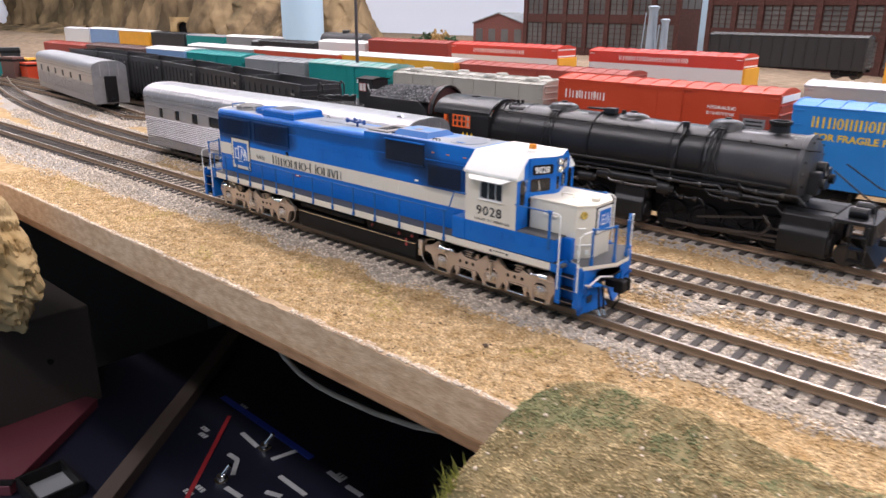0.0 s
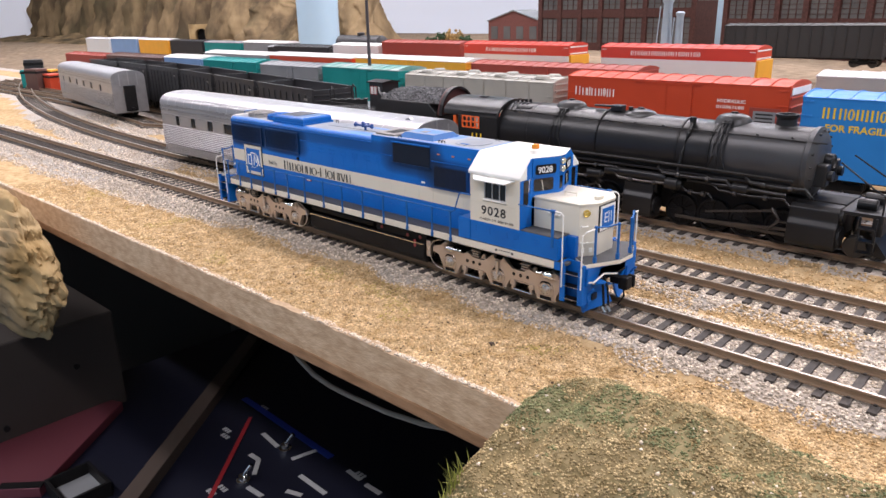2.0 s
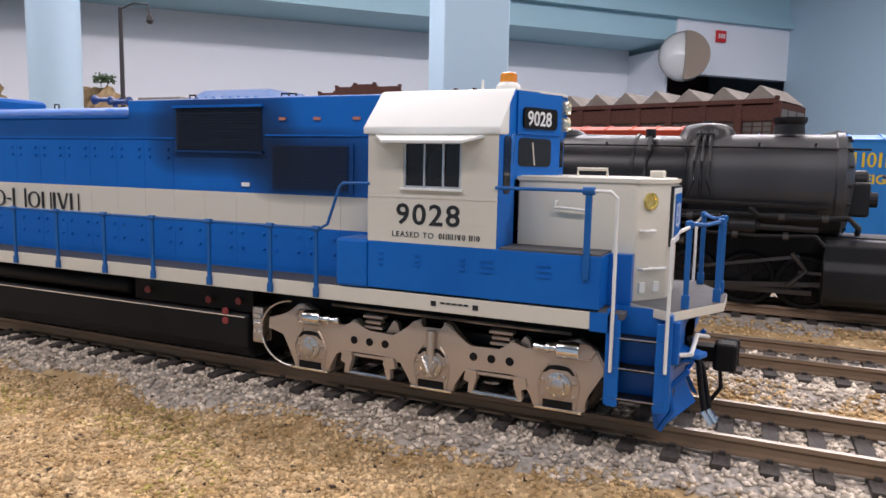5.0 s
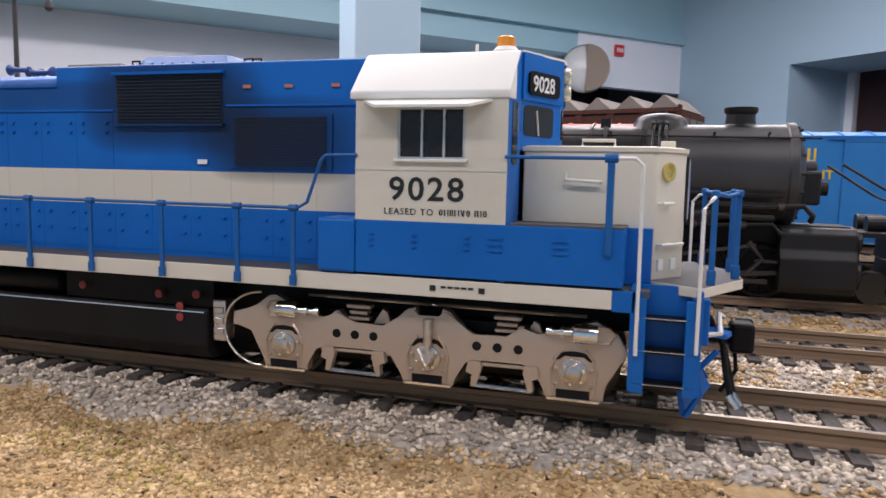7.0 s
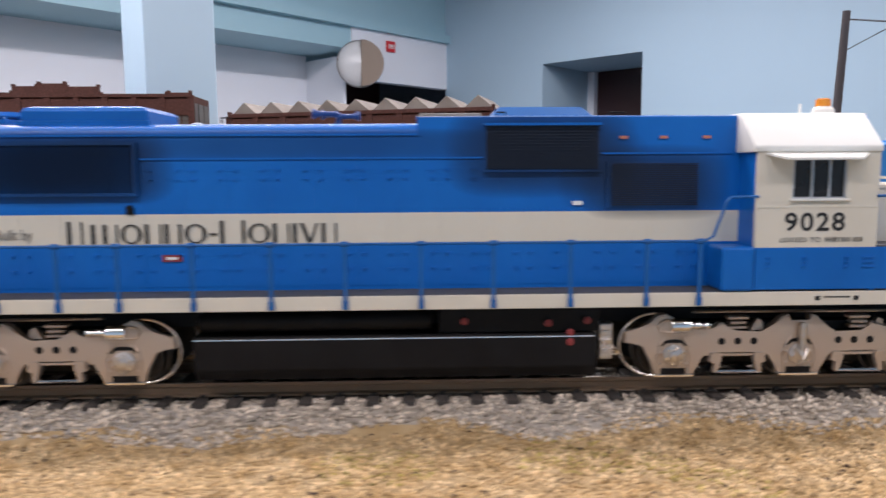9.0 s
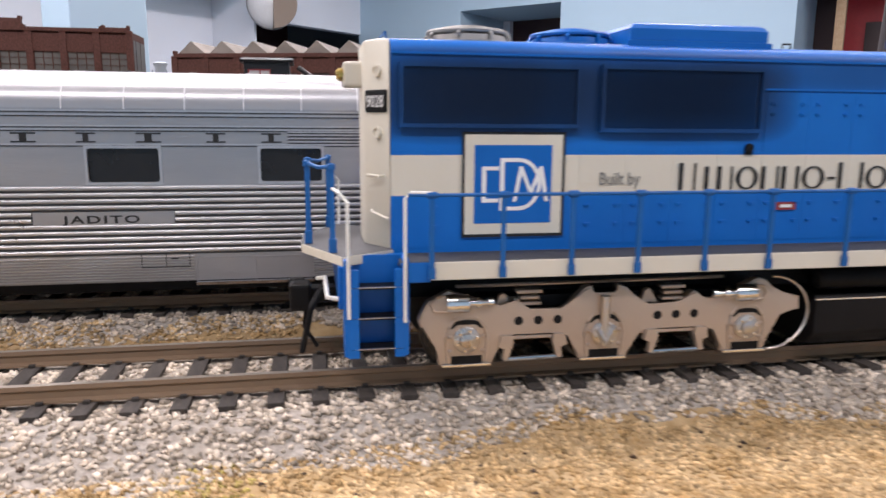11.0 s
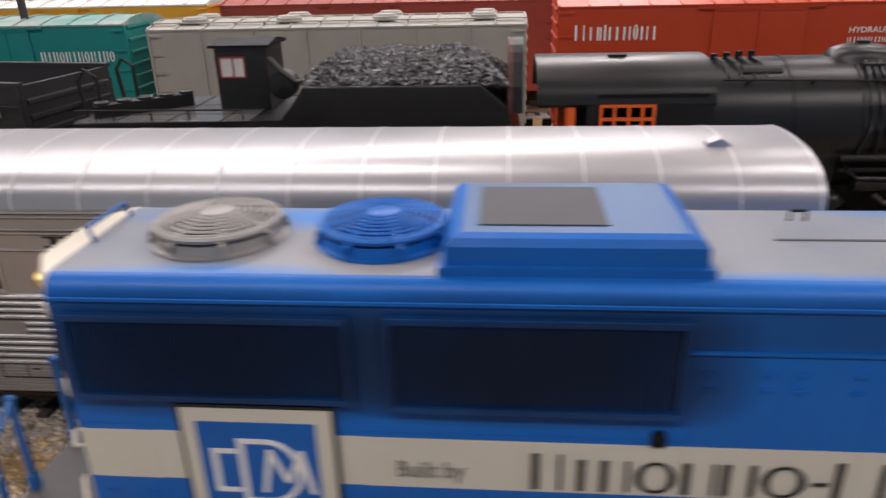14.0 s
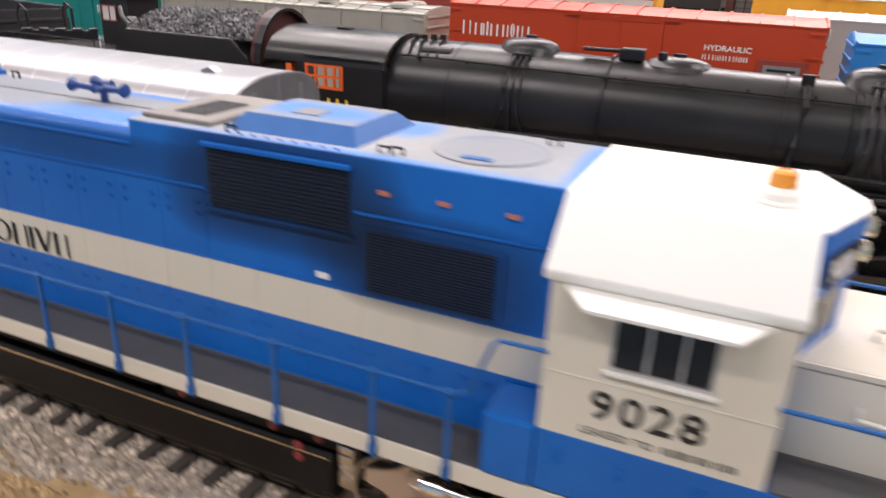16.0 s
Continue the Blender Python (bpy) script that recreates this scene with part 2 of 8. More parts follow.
BLUE_CAR = mat("sky_blue_boxcar_paint", (0.02, 0.2, 0.55), 0.45, scale=60)
RW_RED = mat("signal_red_roof_paint", (0.58, 0.05, 0.03), 0.36, scale=60, amount=0.15, spec=0.6)
ROOF_PALE = mat("pale_galvanised_roof", (0.55, 0.55, 0.55), 0.5, 0.1, scale=60)
# pale second colour paints glints on the coal lumps
COAL = mat("loose_coal_with_glints", (0.03, 0.03, 0.031), 0.32, color2=(0.17, 0.17, 0.175), scale=900, island=0.9)
BRICK = mat("dark_red_brown_brick", (0.05, 0.022, 0.018), 0.85, color2=(0.08, 0.036, 0.03), scale=300, bump=0.4, spec=0.2)
PANE_GREY = mat("frosted_grey_panes", (0.075, 0.075, 0.072), 0.45, color2=(0.12, 0.118, 0.112), scale=14, spec=0.3)
CONCRETE = mat("pale_grey_sawtooth_roof", (0.15, 0.135, 0.12), 0.85, color2=(0.22, 0.2, 0.18), scale=18, spec=0.2)
PIPE_BLUE = mat("pale_blue_grey_plastic", (0.28, 0.34, 0.4), 0.6, scale=40)
WALL_BLUE = mat("pale_blue_wall_paint", (0.41, 0.57, 0.7), 0.7, scale=3, amount=0.06, bump=0.1, bump_scale=60)
WALL_WHITE = mat("blue_white_wall_paint", (0.83, 0.87, 0.94), 0.75, scale=3, amount=0.06)
BEAM_BLUE = mat("duct_blue_paint", (0.36, 0.58, 0.68), 0.6, scale=3, amount=0.1)
DOOR_DARK = mat("dark_maroon_door", (0.03, 0.008, 0.01), 0.5, scale=5)
RED_SIGN = mat("red_sign_plastic", (0.6, 0.02, 0.03), 0.4, scale=50)
AMBER = mat("amber_lens", (0.72, 0.22, 0.02), 0.12, color2=(0.95, 0.4, 0.06), scale=300, trans=0.25)
GLASS = mat("dark_window_glass", (0.012, 0.01, 0.009), 0.08, spec=0.4)
CLEAR = mat("clear_glazing", (0.9, 0.92, 0.95), 0.03, trans=1.0)
RED_DOT = mat("red_dot_paint", (0.24, 0.03, 0.03), 0.5)
FADED_ORANGE = mat("faded_orange_paint", (0.5, 0.19, 0.12), 0.5)
ORANGE_FRAME = mat("vermilion_window_frame", (0.8, 0.13, 0.02), 0.5)
YELLOW_INK = mat("yellow_lettering", (0.75, 0.5, 0.03), 0.5)
BLACK_INK = mat("black_lettering", (0.012, 0.012, 0.012), 0.5)
WHITE_INK = mat("white_lettering", (0.8, 0.8, 0.78), 0.5)
FLOOR_MAT = mat("dark_grey_room_floor", (0.08, 0.08, 0.085), 0.6, scale=8)
CEIL_MAT = mat("white_ceiling_paint", (0.75, 0.76, 0.76), 0.8, scale=4, amount=0.08)
NAVY = mat("black_navy_panel", (0.007, 0.008, 0.018), 0.5, scale=10, spec=0.3)
POLE_MAT = mat("dark_brown_pole", (0.05, 0.045, 0.05), 0.7)

JOURNAL = mat("dull_nickel_journal", (0.6, 0.56, 0.52), 0.3, 1.0, scale=200, bump=0.3, bump_scale=900)
BOILER = mat("satin_graphite_boiler", (0.01, 0.01, 0.0105), 0.32, color2=(0.015, 0.015, 0.016), scale=40, grime=(0.025, 0.025, 0.026), grime_scale=24, grime_amount=0.15, spec=0.42)
FAINT_INK = mat("faint_grey_lettering", (0.22, 0.21, 0.19), 0.5)

def livery():
    """Blue sides with a cream band, printed by height; soot sprayed round the grilles."""
    m = mat("blue_and_cream_livery", (0.004, 0.12, 0.465), 0.36, color2=(0.005, 0.14, 0.515), scale=60, bump=0.05, bump_scale=900, spec=0.3)
    nt = m.node_tree
    n, l = nt.nodes, nt.links
    b = n["Principled BSDF"]
    base = b.inputs["Base Color"].links[0].from_socket
    tex = n.new("ShaderNodeTexCoord")
    sep = n.new("ShaderNodeSeparateXYZ")
    l.new(tex.outputs["Object"], sep.inputs[0])

    def math_node(op, a, c, clamp=False):
        q = n.new("ShaderNodeMath")
        q.operation, q.use_clamp = op, clamp
        for k, v in enumerate((a, c)):
            if isinstance(v, (int, float)):
                q.inputs[k].default_value = v
            else:
                l.new(v, q.inputs[k])
        return q.outputs[0]

    def mixed(f, a, col):
        q = n.new("ShaderNodeMix")
        q.data_type = "RGBA"
        l.new(f, q.inputs["Factor"])
        l.new(a, q.inputs["A"])
        q.inputs["B"].default_value = (*col, 1)
        return q.outputs["Result"]

    z, x = sep.outputs[2], sep.outputs[0]
    band = math_node("MULTIPLY", math_node("GREATER_THAN", z, 0.02805), math_node("LESS_THAN", z, 0.03425))
    col = mixed(band, base, (0.68, 0.635, 0.53))
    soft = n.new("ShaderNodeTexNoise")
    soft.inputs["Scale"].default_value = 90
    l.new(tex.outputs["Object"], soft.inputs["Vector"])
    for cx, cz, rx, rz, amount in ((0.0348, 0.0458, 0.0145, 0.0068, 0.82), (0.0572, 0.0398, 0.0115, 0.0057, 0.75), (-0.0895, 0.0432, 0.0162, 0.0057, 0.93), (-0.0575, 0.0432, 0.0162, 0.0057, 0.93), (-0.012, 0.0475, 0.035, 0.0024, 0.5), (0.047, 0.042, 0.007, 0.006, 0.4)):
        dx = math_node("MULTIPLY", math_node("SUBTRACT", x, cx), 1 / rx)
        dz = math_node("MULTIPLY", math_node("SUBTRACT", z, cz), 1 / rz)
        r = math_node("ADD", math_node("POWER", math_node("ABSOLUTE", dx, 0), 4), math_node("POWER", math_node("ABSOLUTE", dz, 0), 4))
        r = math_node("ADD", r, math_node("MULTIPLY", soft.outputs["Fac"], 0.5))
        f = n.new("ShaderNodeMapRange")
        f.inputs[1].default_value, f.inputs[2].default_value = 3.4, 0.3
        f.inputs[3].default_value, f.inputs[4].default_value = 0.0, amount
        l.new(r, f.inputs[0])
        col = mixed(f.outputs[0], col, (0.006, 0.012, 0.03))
    l.new(col, b.inputs["Base Color"])
    return m


LIVERY = livery()


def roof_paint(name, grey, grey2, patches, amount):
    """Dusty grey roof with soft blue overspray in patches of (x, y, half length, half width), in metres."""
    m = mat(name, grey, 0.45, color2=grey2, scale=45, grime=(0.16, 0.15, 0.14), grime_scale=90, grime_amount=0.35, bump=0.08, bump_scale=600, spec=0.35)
    nt = m.node_tree
    n, l = nt.nodes, nt.links
    b = n["Principled BSDF"]
    col = b.inputs["Base Color"].links[0].from_socket
    tex = n.new("ShaderNodeTexCoord")
    soft = n.new("ShaderNodeTexNoise")
    soft.inputs["Scale"].default_value, soft.inputs["Detail"].default_value = 70, 3
    l.new(tex.outputs["Object"], soft.inputs["Vector"])
    for x, y, rx, ry in patches:
        mp = n.new("ShaderNodeMapping")
        mp.vector_type = "POINT"
        mp.inputs["Location"].default_value = (-x / rx, -y / ry, 0)
        mp.inputs["Scale"].default_value = (1 / rx, 1 / ry, 0)
        l.new(tex.outputs["Object"], mp.inputs[0])
        ln = n.new("ShaderNodeVectorMath")
        ln.operation = "LENGTH"
        l.new(mp.outputs[0], ln.inputs[0])
        ad = n.new("ShaderNodeMath")
        ad.operation = "ADD"
        l.new(ln.outputs["Value"], ad.inputs[0])
        l.new(soft.outputs["Fac"], ad.inputs[1])
        f = n.new("ShaderNodeMapRange")
        f.inputs[1].default_value, f.inputs[2].default_value = 1.75, 1.0
        f.inputs[3].default_value, f.inputs[4].default_value = 0.0, amount
        l.new(ad.outputs[0], f.inputs[0])
        q = n.new("ShaderNodeMix")
        q.data_type = "RGBA"
        l.new(f.outputs[0], q.inputs["Factor"])
        l.new(col, q.inputs["A"])
        q.inputs["B"].default_value = (0.01, 0.2, 0.62, 1)
        col = q.outputs["Result"]
    l.new(col, b.inputs["Base Color"])
    return m


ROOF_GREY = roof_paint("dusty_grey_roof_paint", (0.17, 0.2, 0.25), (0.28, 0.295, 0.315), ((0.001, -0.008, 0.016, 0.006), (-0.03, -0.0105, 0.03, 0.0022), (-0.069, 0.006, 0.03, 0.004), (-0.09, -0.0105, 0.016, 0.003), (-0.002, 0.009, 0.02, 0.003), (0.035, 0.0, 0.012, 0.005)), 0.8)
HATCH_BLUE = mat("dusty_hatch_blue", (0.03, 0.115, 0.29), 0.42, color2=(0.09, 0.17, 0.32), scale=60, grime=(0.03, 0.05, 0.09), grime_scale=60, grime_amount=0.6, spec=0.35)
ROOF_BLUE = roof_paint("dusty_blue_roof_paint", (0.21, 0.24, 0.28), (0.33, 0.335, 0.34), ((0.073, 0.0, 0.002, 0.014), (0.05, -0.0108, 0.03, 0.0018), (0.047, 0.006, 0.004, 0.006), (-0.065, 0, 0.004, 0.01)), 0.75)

# ---- room ----
def slab(name, x0, x1, y0, y1, z0, z1, material, label="", bevel=0.0):
    bm = bmesh.new()
    box(bm, x0, x1, y0, y1, z0, z1, bevel)
    return tagged(finish(bm, name, material), label, "", "", "structure")


slab("floor", -5600, 5200, -2200, 6800, -1320, -1300, FLOOR_MAT)
slab("ceiling", -5600, 5200, -2200, 6800, 1300, 1340, CEIL_MAT)
slab("wall_south", -5600, 5200, -2240, -2200, -1300, 1300, WALL_BLUE)
slab("wall_west", -5640, -5600, -2240, 6800, -1300, 1300, WALL_WHITE)
slab("wall_east", 5200, 5240, -2240, 6800, -1300, 1300, WALL_BLUE)
slab("wall_back", -5600, 5200, 6800, 6840, -1300, 1300, WALL_BLUE)
R2 = math.sqrt(0.5)


def on_left(s, n):
    """Plan point s along the pale wall from the room's corner, n behind its front line."""
    return 180 - R2 * s - R2 * n, 4500 - R2 * s + R2 * n


def on_right(s, n):
    """Plan point s along the blue wall from the room's corner, n behind its face."""
    return 180 + R2 * s + R2 * n, 4500 - R2 * s + R2 * n


def wall(name, where, s0, s1, n0, n1, z0, z1, material, label=""):
    bm = bmesh.new()
    prism(bm, [where(s0, n0), where(s1, n0), where(s1, n1), where(s0, n1)], z0, z1, "z")
    return tagged(finish(bm, name, material), label, "", "", "structure")


# blue wall with a deep doorway, and a second opening further on
wall("wall_door_a", on_right, 0, 754, 0, 80, -1300, 1300, WALL_BLUE)
wall("wall_door_b", on_right, 1371, 2480, 0, 80, -1300, 1300, WALL_BLUE)
wall("wall_door_c", on_right, 3150, 6600, 0, 80, -1300, 1300, WALL_BLUE)
wall("wall_door_head", on_right, 754, 1371, 0, 80, 638, 1300, WALL_BLUE)
wall("wall_door_head_b", on_right, 2480, 3150, 0, 80, 668, 1300, WALL_BLUE)
wall("door_reveal_a", on_right, 734, 754, 80, 520, -1300, 640, WALL_BLUE)
wall("door_reveal_b", on_right, 1371, 1391, 80, 520, -1300, 640, WALL_BLUE)
wall("door_reveal_head", on_right, 734, 1391, 80, 520, 638, 660, WALL_BLUE)
wall("door_1", on_right, 734, 1391, 520, 560, -1300, 660, DOOR_DARK, "dark maroon door at the back of a deep blue doorway")
wall("door_trim", on_right, 754, 800, 480, 520, -1300, 636, WALL_WHITE)
wall("lobby_back", on_right, 2440, 3200, 560, 600, -1300, 690, RED_SIGN)
wall("lobby_reveal_a", on_right, 2460, 2480, 80, 560, -1300, 690, WALL_BLUE)
wall("lobby_reveal_b", on_right, 3150, 3170, 80, 560, -1300, 690, WALL_BLUE)
wall("lobby_top", on_right, 2460, 3170, 80, 560, 668, 690, WALL_BLUE)
wall("door_2", on_right, 2480, 2570, 520, 550, -1300, 640, DOOR_DARK, "dark maroon door leaf at the back of the second opening")
wall("door_post", on_right, 2600, 2640, 240, 280, -1300, 660, WOOD, "brown wooden post in the second opening")
wall("lobby_board", on_right, 2700, 3150, 480, 520, -1300, 500, DOOR_DARK, "dark board before the red lobby wall")
# pale wall behind a blue duct
wall("wall_pale", on_left, 790, 7000, 400, 450, -1300, 1300, WALL_WHITE)
wall("duct", on_left, -10, 7000, 0, 850, 722, 1300, BEAM_BLUE, "long pale blue duct under the ceiling")
wall("duct_lip", on_left, -10, 7000, -45, 0, 838, 885, BEAM_BLUE)
wall("wall_exit", on_left, -16, 776, -12, 50, 555, 838, WALL_WHITE)
wall("passage_dark", on_left, -60, 900, 700, 740, -1300, 690, DOOR_DARK)
wall("passage_cheek", on_left, 776, 790, 50, 850, -1300, 690, WALL_WHITE)
# free-standing columns: one square to the walls, one round
bm = bmesh.new()
prism(bm, [(-580, 1440), (-460, 1560), (-536, 1636), (-656, 1516)], -1300, 1300, "z", bevel=3)
tagged(finish(bm, "column", WALL_BLUE), "pale blue square column", "", "", "structure")
bm = bmesh.new()
lathe(bm, (-1163, 870, -1300), (0, 0, 1), [(0, 48), (2600, 48)], 40)
tagged(finish(bm, "column_round", WALL_BLUE, None, "", True), "pale blue round column", "", "", "structure")

# ---- layout ground ----
def track_y(k, x):
    """Centre line of the yard's tracks, front to back."""
    y = (0.0, 55.0, 121.0, 178.0, 238.0, 293.0, 328.0, 388.0, 443.0, 500.0)[k]
    if k == 1 and x < -270:
        y += (x + 270) ** 2 * 2.1e-4
    if k in (2, 9):
        y = 121.0 + float(np.interp(-x, (180, 260, 324, 491, 650, 800, 1200), (0, 12, 24, 54, 73, 81, 84)))
        if k == 9 and x < -380:
            y -= 54.0 * min(1.0, (-380 - x) / 90)
    if k == 0 and x < -650:
        y += (x + 650) ** 2 * 2.0e-4
    return y


TRACKS = (0, 1, 2, 3, 4, 6, 8, 9)


def lumps(x, y, s, seed=0.0):
    return noise.noise(Vector((x / s, y / s, seed)))


def ground_z(x, y):
    d = min(abs(y - track_y(k, x)) for k in TRACKS)
    hump = max(0.0, min(1.0, (30.0 - d) / 13.0))
    hump = hump * hump * (3 - 2 * hump)
    z = -6.9 + 3.3 * hump
    z += (1 - hump) * (lumps(x, y, 22) * 0.9 + lumps(x, y, 7, 3.1) * 0.45) + lumps(x, y, 3.0, 7.7) * 0.25
    if y < -58:
        z = z * 0.4 + 0.6 * (-5.2 + lumps(x, y, 9, 5) * 0.4)
    if y > 560:
        z += 14 * min(1, (y - 560) / 120)
    return z


def span(stops):
    """Stops of (start, end, step) laid end to end."""
    out = []
    for a, b, s in stops:
        out += list(np.arange(a, b, s))
    return out + [stops[-1][1]]


xs = span([(-4000, -2600, 140), (-2600, -700, 60), (-700, -320, 8), (-320, 330, 2.6), (330, 700, 10), (700, 1800, 60)])
ys = span([(-70.5, 92, 2.2), (92, 560, 6), (560, 700, 14), (700, 2140, 40)])
verts = [(x * MM, y * MM, ground_z(x, y) * MM) for y in ys for x in xs]
W = len(xs)
faces = [(j * W + i, j * W + i + 1, (j + 1) * W + i + 1, (j + 1) * W + i) for j in range(len(ys) - 1) for i in range(W - 1)]
me = bpy.data.meshes.new("ground")
me.from_pydata(verts, [], faces)
me.materials.append(DIRT)
me.materials.append(BALLAST_BED)
me.materials.append(YARD_DIRT)
idx = []
for j in range(len(ys) - 1):
    for i in range(W - 1):
        x, y = xs[i], ys[j]
        d = min(abs(y - track_y(k, x)) for k in TRACKS)
        belt = 24 if y > 0 else 25 + 10 * min(1.0, max(0.0, -x - 80) / 100)
        if x < -250 and -30 < y < 165:
            belt = 30
        idx.append(2 if y > 330 else 1 if d < belt + 6 * lumps(x, y, 18, 9) + 3 * lumps(x, y, 4, 2) else 0)
me.polygons.foreach_set("material_index", idx)
me.polygons.foreach_set("use_smooth", [True] * len(faces))
tagged(new("ground", me), "tan turf and grey ballast over a plywood board", "", "", "structure")

# plywood deck with its sawn front edge
bm = bmesh.new()
box(bm, -4000, 142, -72, 2140, -20.5, -8.2)
deck = tagged(finish(bm, "plywood_deck", WOOD), "raw plywood deck under the scenery", "", "", "structure")
bm = bmesh.new()
n = 340
top = [[], [], [], []]
for k in range(n + 1):
    x = -1200 + (142 + 1200) * k / n
    w = lumps(x, 0, 6, 1.5) * 0.5 + lumps(x, 0, 2.2, 4.5) * 0.3
    top[0].append(bm.verts.new((x, -72.3, -20.6 + lumps(x, 3, 30) * 0.5)))
    top[1].append(bm.verts.new((x, -72.3 + w * 0.3, -6.0 + w)))
    top[2].append(bm.verts.new((x, -70.6 + w, -5.0 + w * 0.8)))
    top[3].append(bm.verts.new((x, -68.2 + w, -7.5)))
for a, b in zip(top, top[1:]):
    for k in range(n):
        bm.faces.new((a[k], a[k + 1], b[k + 1], b[k]))
edge = finish(bm, "plywood_edge", WOOD, None, "", True)
tagged(edge, "rough sawn plywood front edge", "", "", "structure")
bm = bmesh.new()
box(bm, -1200, 137, -72.6, -66.5, -25.6, -20.4, 0.8)
tagged(finish(bm, "edge_batten", WOOD_BROWN), "thin wooden batten below the deck edge", "", "", "structure")
bm = bmesh.new()
box(bm, 142, 1800, -58, 2140, -40, -9)
tagged(finish(bm, "plywood_deck_east", WOOD), "raw plywood deck under the scenery", "", "", "structure")


def stones(name, count, area, size, material, seed, keep=None, flat=0.75, sink=0.3, height=ground_z):
    """Loose crumbs as small eight-sided chips, strewn over the ground; one mesh."""
    rng = np.random.default_rng(seed)
    x = rng.uniform(area[0], area[1], count)
    y = rng.uniform(area[2], area[3], count)
    if keep is not None:
        sel = np.array([keep(a, b) for a, b in zip(x, y)])
        x, y = x[sel], y[sel]
    m = len(x)
    z = np.array([height(a, b) for a, b in zip(x, y)])
    octa = np.array([(1, 0, 0), (-1, 0, 0), (0, 1, 0), (0, -1, 0), (0, 0, 1), (0, 0, -1)], float)
    v = octa[None] * rng.uniform(0.6, 1.25, (m, 6, 1)) + rng.normal(0, 0.18, (m, 6, 3))
    q = rng.normal(size=(m, 4))
    q /= np.linalg.norm(q, axis=1)[:, None]
    w, a, b, c = q.T
    R = np.stack([1 - 2 * (b * b + c * c), 2 * (a * b - w * c), 2 * (a * c + w * b), 2 * (a * b + w * c), 1 - 2 * (a * a + c * c), 2 * (b * c - w * a), 2 * (a * c - w * b), 2 * (b * c + w * a), 1 - 2 * (a * a + b * b)], 1).reshape(m, 3, 3)
    v = np.einsum("nij,nkj->nki", R, v)
    v[:, :, 2] *= flat
    s = rng.uniform(size[0], size[1], m)
    v = v * s[:, None, None] + np.stack([x, y, z + s * sink], 1)[:, None]
    tri = np.array([(0, 2, 4), (2, 1, 4), (1, 3, 4), (3, 0, 4), (2, 0, 5), (1, 2, 5), (3, 1, 5), (0, 3, 5)])
    f = (np.arange(m)[:, None, None] * 6 + tri[None]).reshape(-1, 3)
    me = bpy.data.meshes.new(name)
    me.vertices.add(m * 6)
    me.vertices.foreach_set("co", (v.reshape(-1) * MM).astype(np.float32))
    me.loops.add(len(f) * 3)
    me.loops.foreach_set("vertex_index", f.reshape(-1).astype(np.int32))
    me.polygons.add(len(f))
    me.polygons.foreach_set("loop_start", np.arange(0, len(f) * 3, 3, dtype=np.int32))
    me.update(calc_edges=True)
    me.materials.append(material)
    return new(name, me)


def near_track(x, y, lim):
    if y < 0:
        lim += 10 * min(1.0, max(0.0, -x - 80) / 100)
    return min(abs(y - track_y(k, x)) for k in (0, 1, 2, 9)) < lim + 5 * lumps(x, y, 18, 9)


def on_rails(x, y):
    d = min(abs(y - track_y(k, x)) for k in (0, 1))
    return abs(d - 8.8) < 1.2


tie_gap = 6.9
ob = stones("ballast_stones", 86000, (-270, 270, -44, 92), (0.42, 0.8), GRAVEL, 1, lambda x, y: near_track(x, y, 25) and not on_rails(x, y) and not (min(abs(y - track_y(k, x)) for k in (0, 1)) < 15.2 and ((x / tie_gap) % 1.0) < 0.40))
tagged(ob, "loose grey and pinkish ballast stones between the ties", "ballast", "", "stuff")
ob = stones("ballast_stones", 26000, (-640, -270, -44, 150), (0.5, 0.9), GRAVEL, 2, lambda x, y: near_track(x, y, 31) and not on_rails(x, y) and min(abs(y - track_y(k, x)) for k in (0, 1)) > 14)
tagged(ob, "loose grey ballast stones beside the far track", "ballast", "", "stuff")
ob = stones("tan_gravel", 15000, (-270, 300, 18, 38), (0.4, 0.75), TURF, 3, lambda x, y: lumps(x, y, 20, 12) > -0.25)
tagged(ob, "orange-tan gravel strewn between the tracks", "gravel", "", "stuff")
ob = stones("tan_gravel", 9000, (-270, 320, 76, 104), (0.4, 0.8), TURF, 4)
tagged(ob, "orange-tan gravel strewn between the tracks", "gravel", "", "stuff")
ob = stones("turf_crumbs", 84000, (-300, 330, -70.5, -20), (0.28, 0.7), TURF, 5, lambda x, y: y < -23 - 9 * min(1.0, max(0.0, -x - 80) / 100) + 6 * lumps(x, y, 14, 4), sink=0.1)
tagged(ob, "tan and straw-coloured turf crumbs along the front strip", "turf", "", "stuff")
MOSS = mat("yellow_green_turf", (0.33, 0.26, 0.07), 0.95, color2=(0.44, 0.34, 0.12), scale=200, island=0.4)
ob = stones("green_turf_crumbs", 16000, (-260, 190, -66, -26), (0.3, 0.65), MOSS, 6, lambda x, y: lumps(x, y, 24, 21) > 0.36, sink=0.2)
tagged(ob, "patches of yellow-green turf crumbs on the front strip", "turf", "", "stuff")
DARKBIT = mat("dark_brown_grit", (0.07, 0.045, 0.03), 0.9, island=0.4)
ob = stones("dark_grit", 700, (-270, 190, -70, -24), (0.3, 0.6), DARKBIT, 7)
tagged(ob, "sparse dark brown grit on the front strip", "grit", "", "stuff")
ob = stones("dark_pebble", 2, (104.6, 105.6, -44, -43), (1.3, 1.6), DARKBIT, 8)
tagged(ob, "small dark pebble lying in the tan turf", "pebble", "", "stuff")
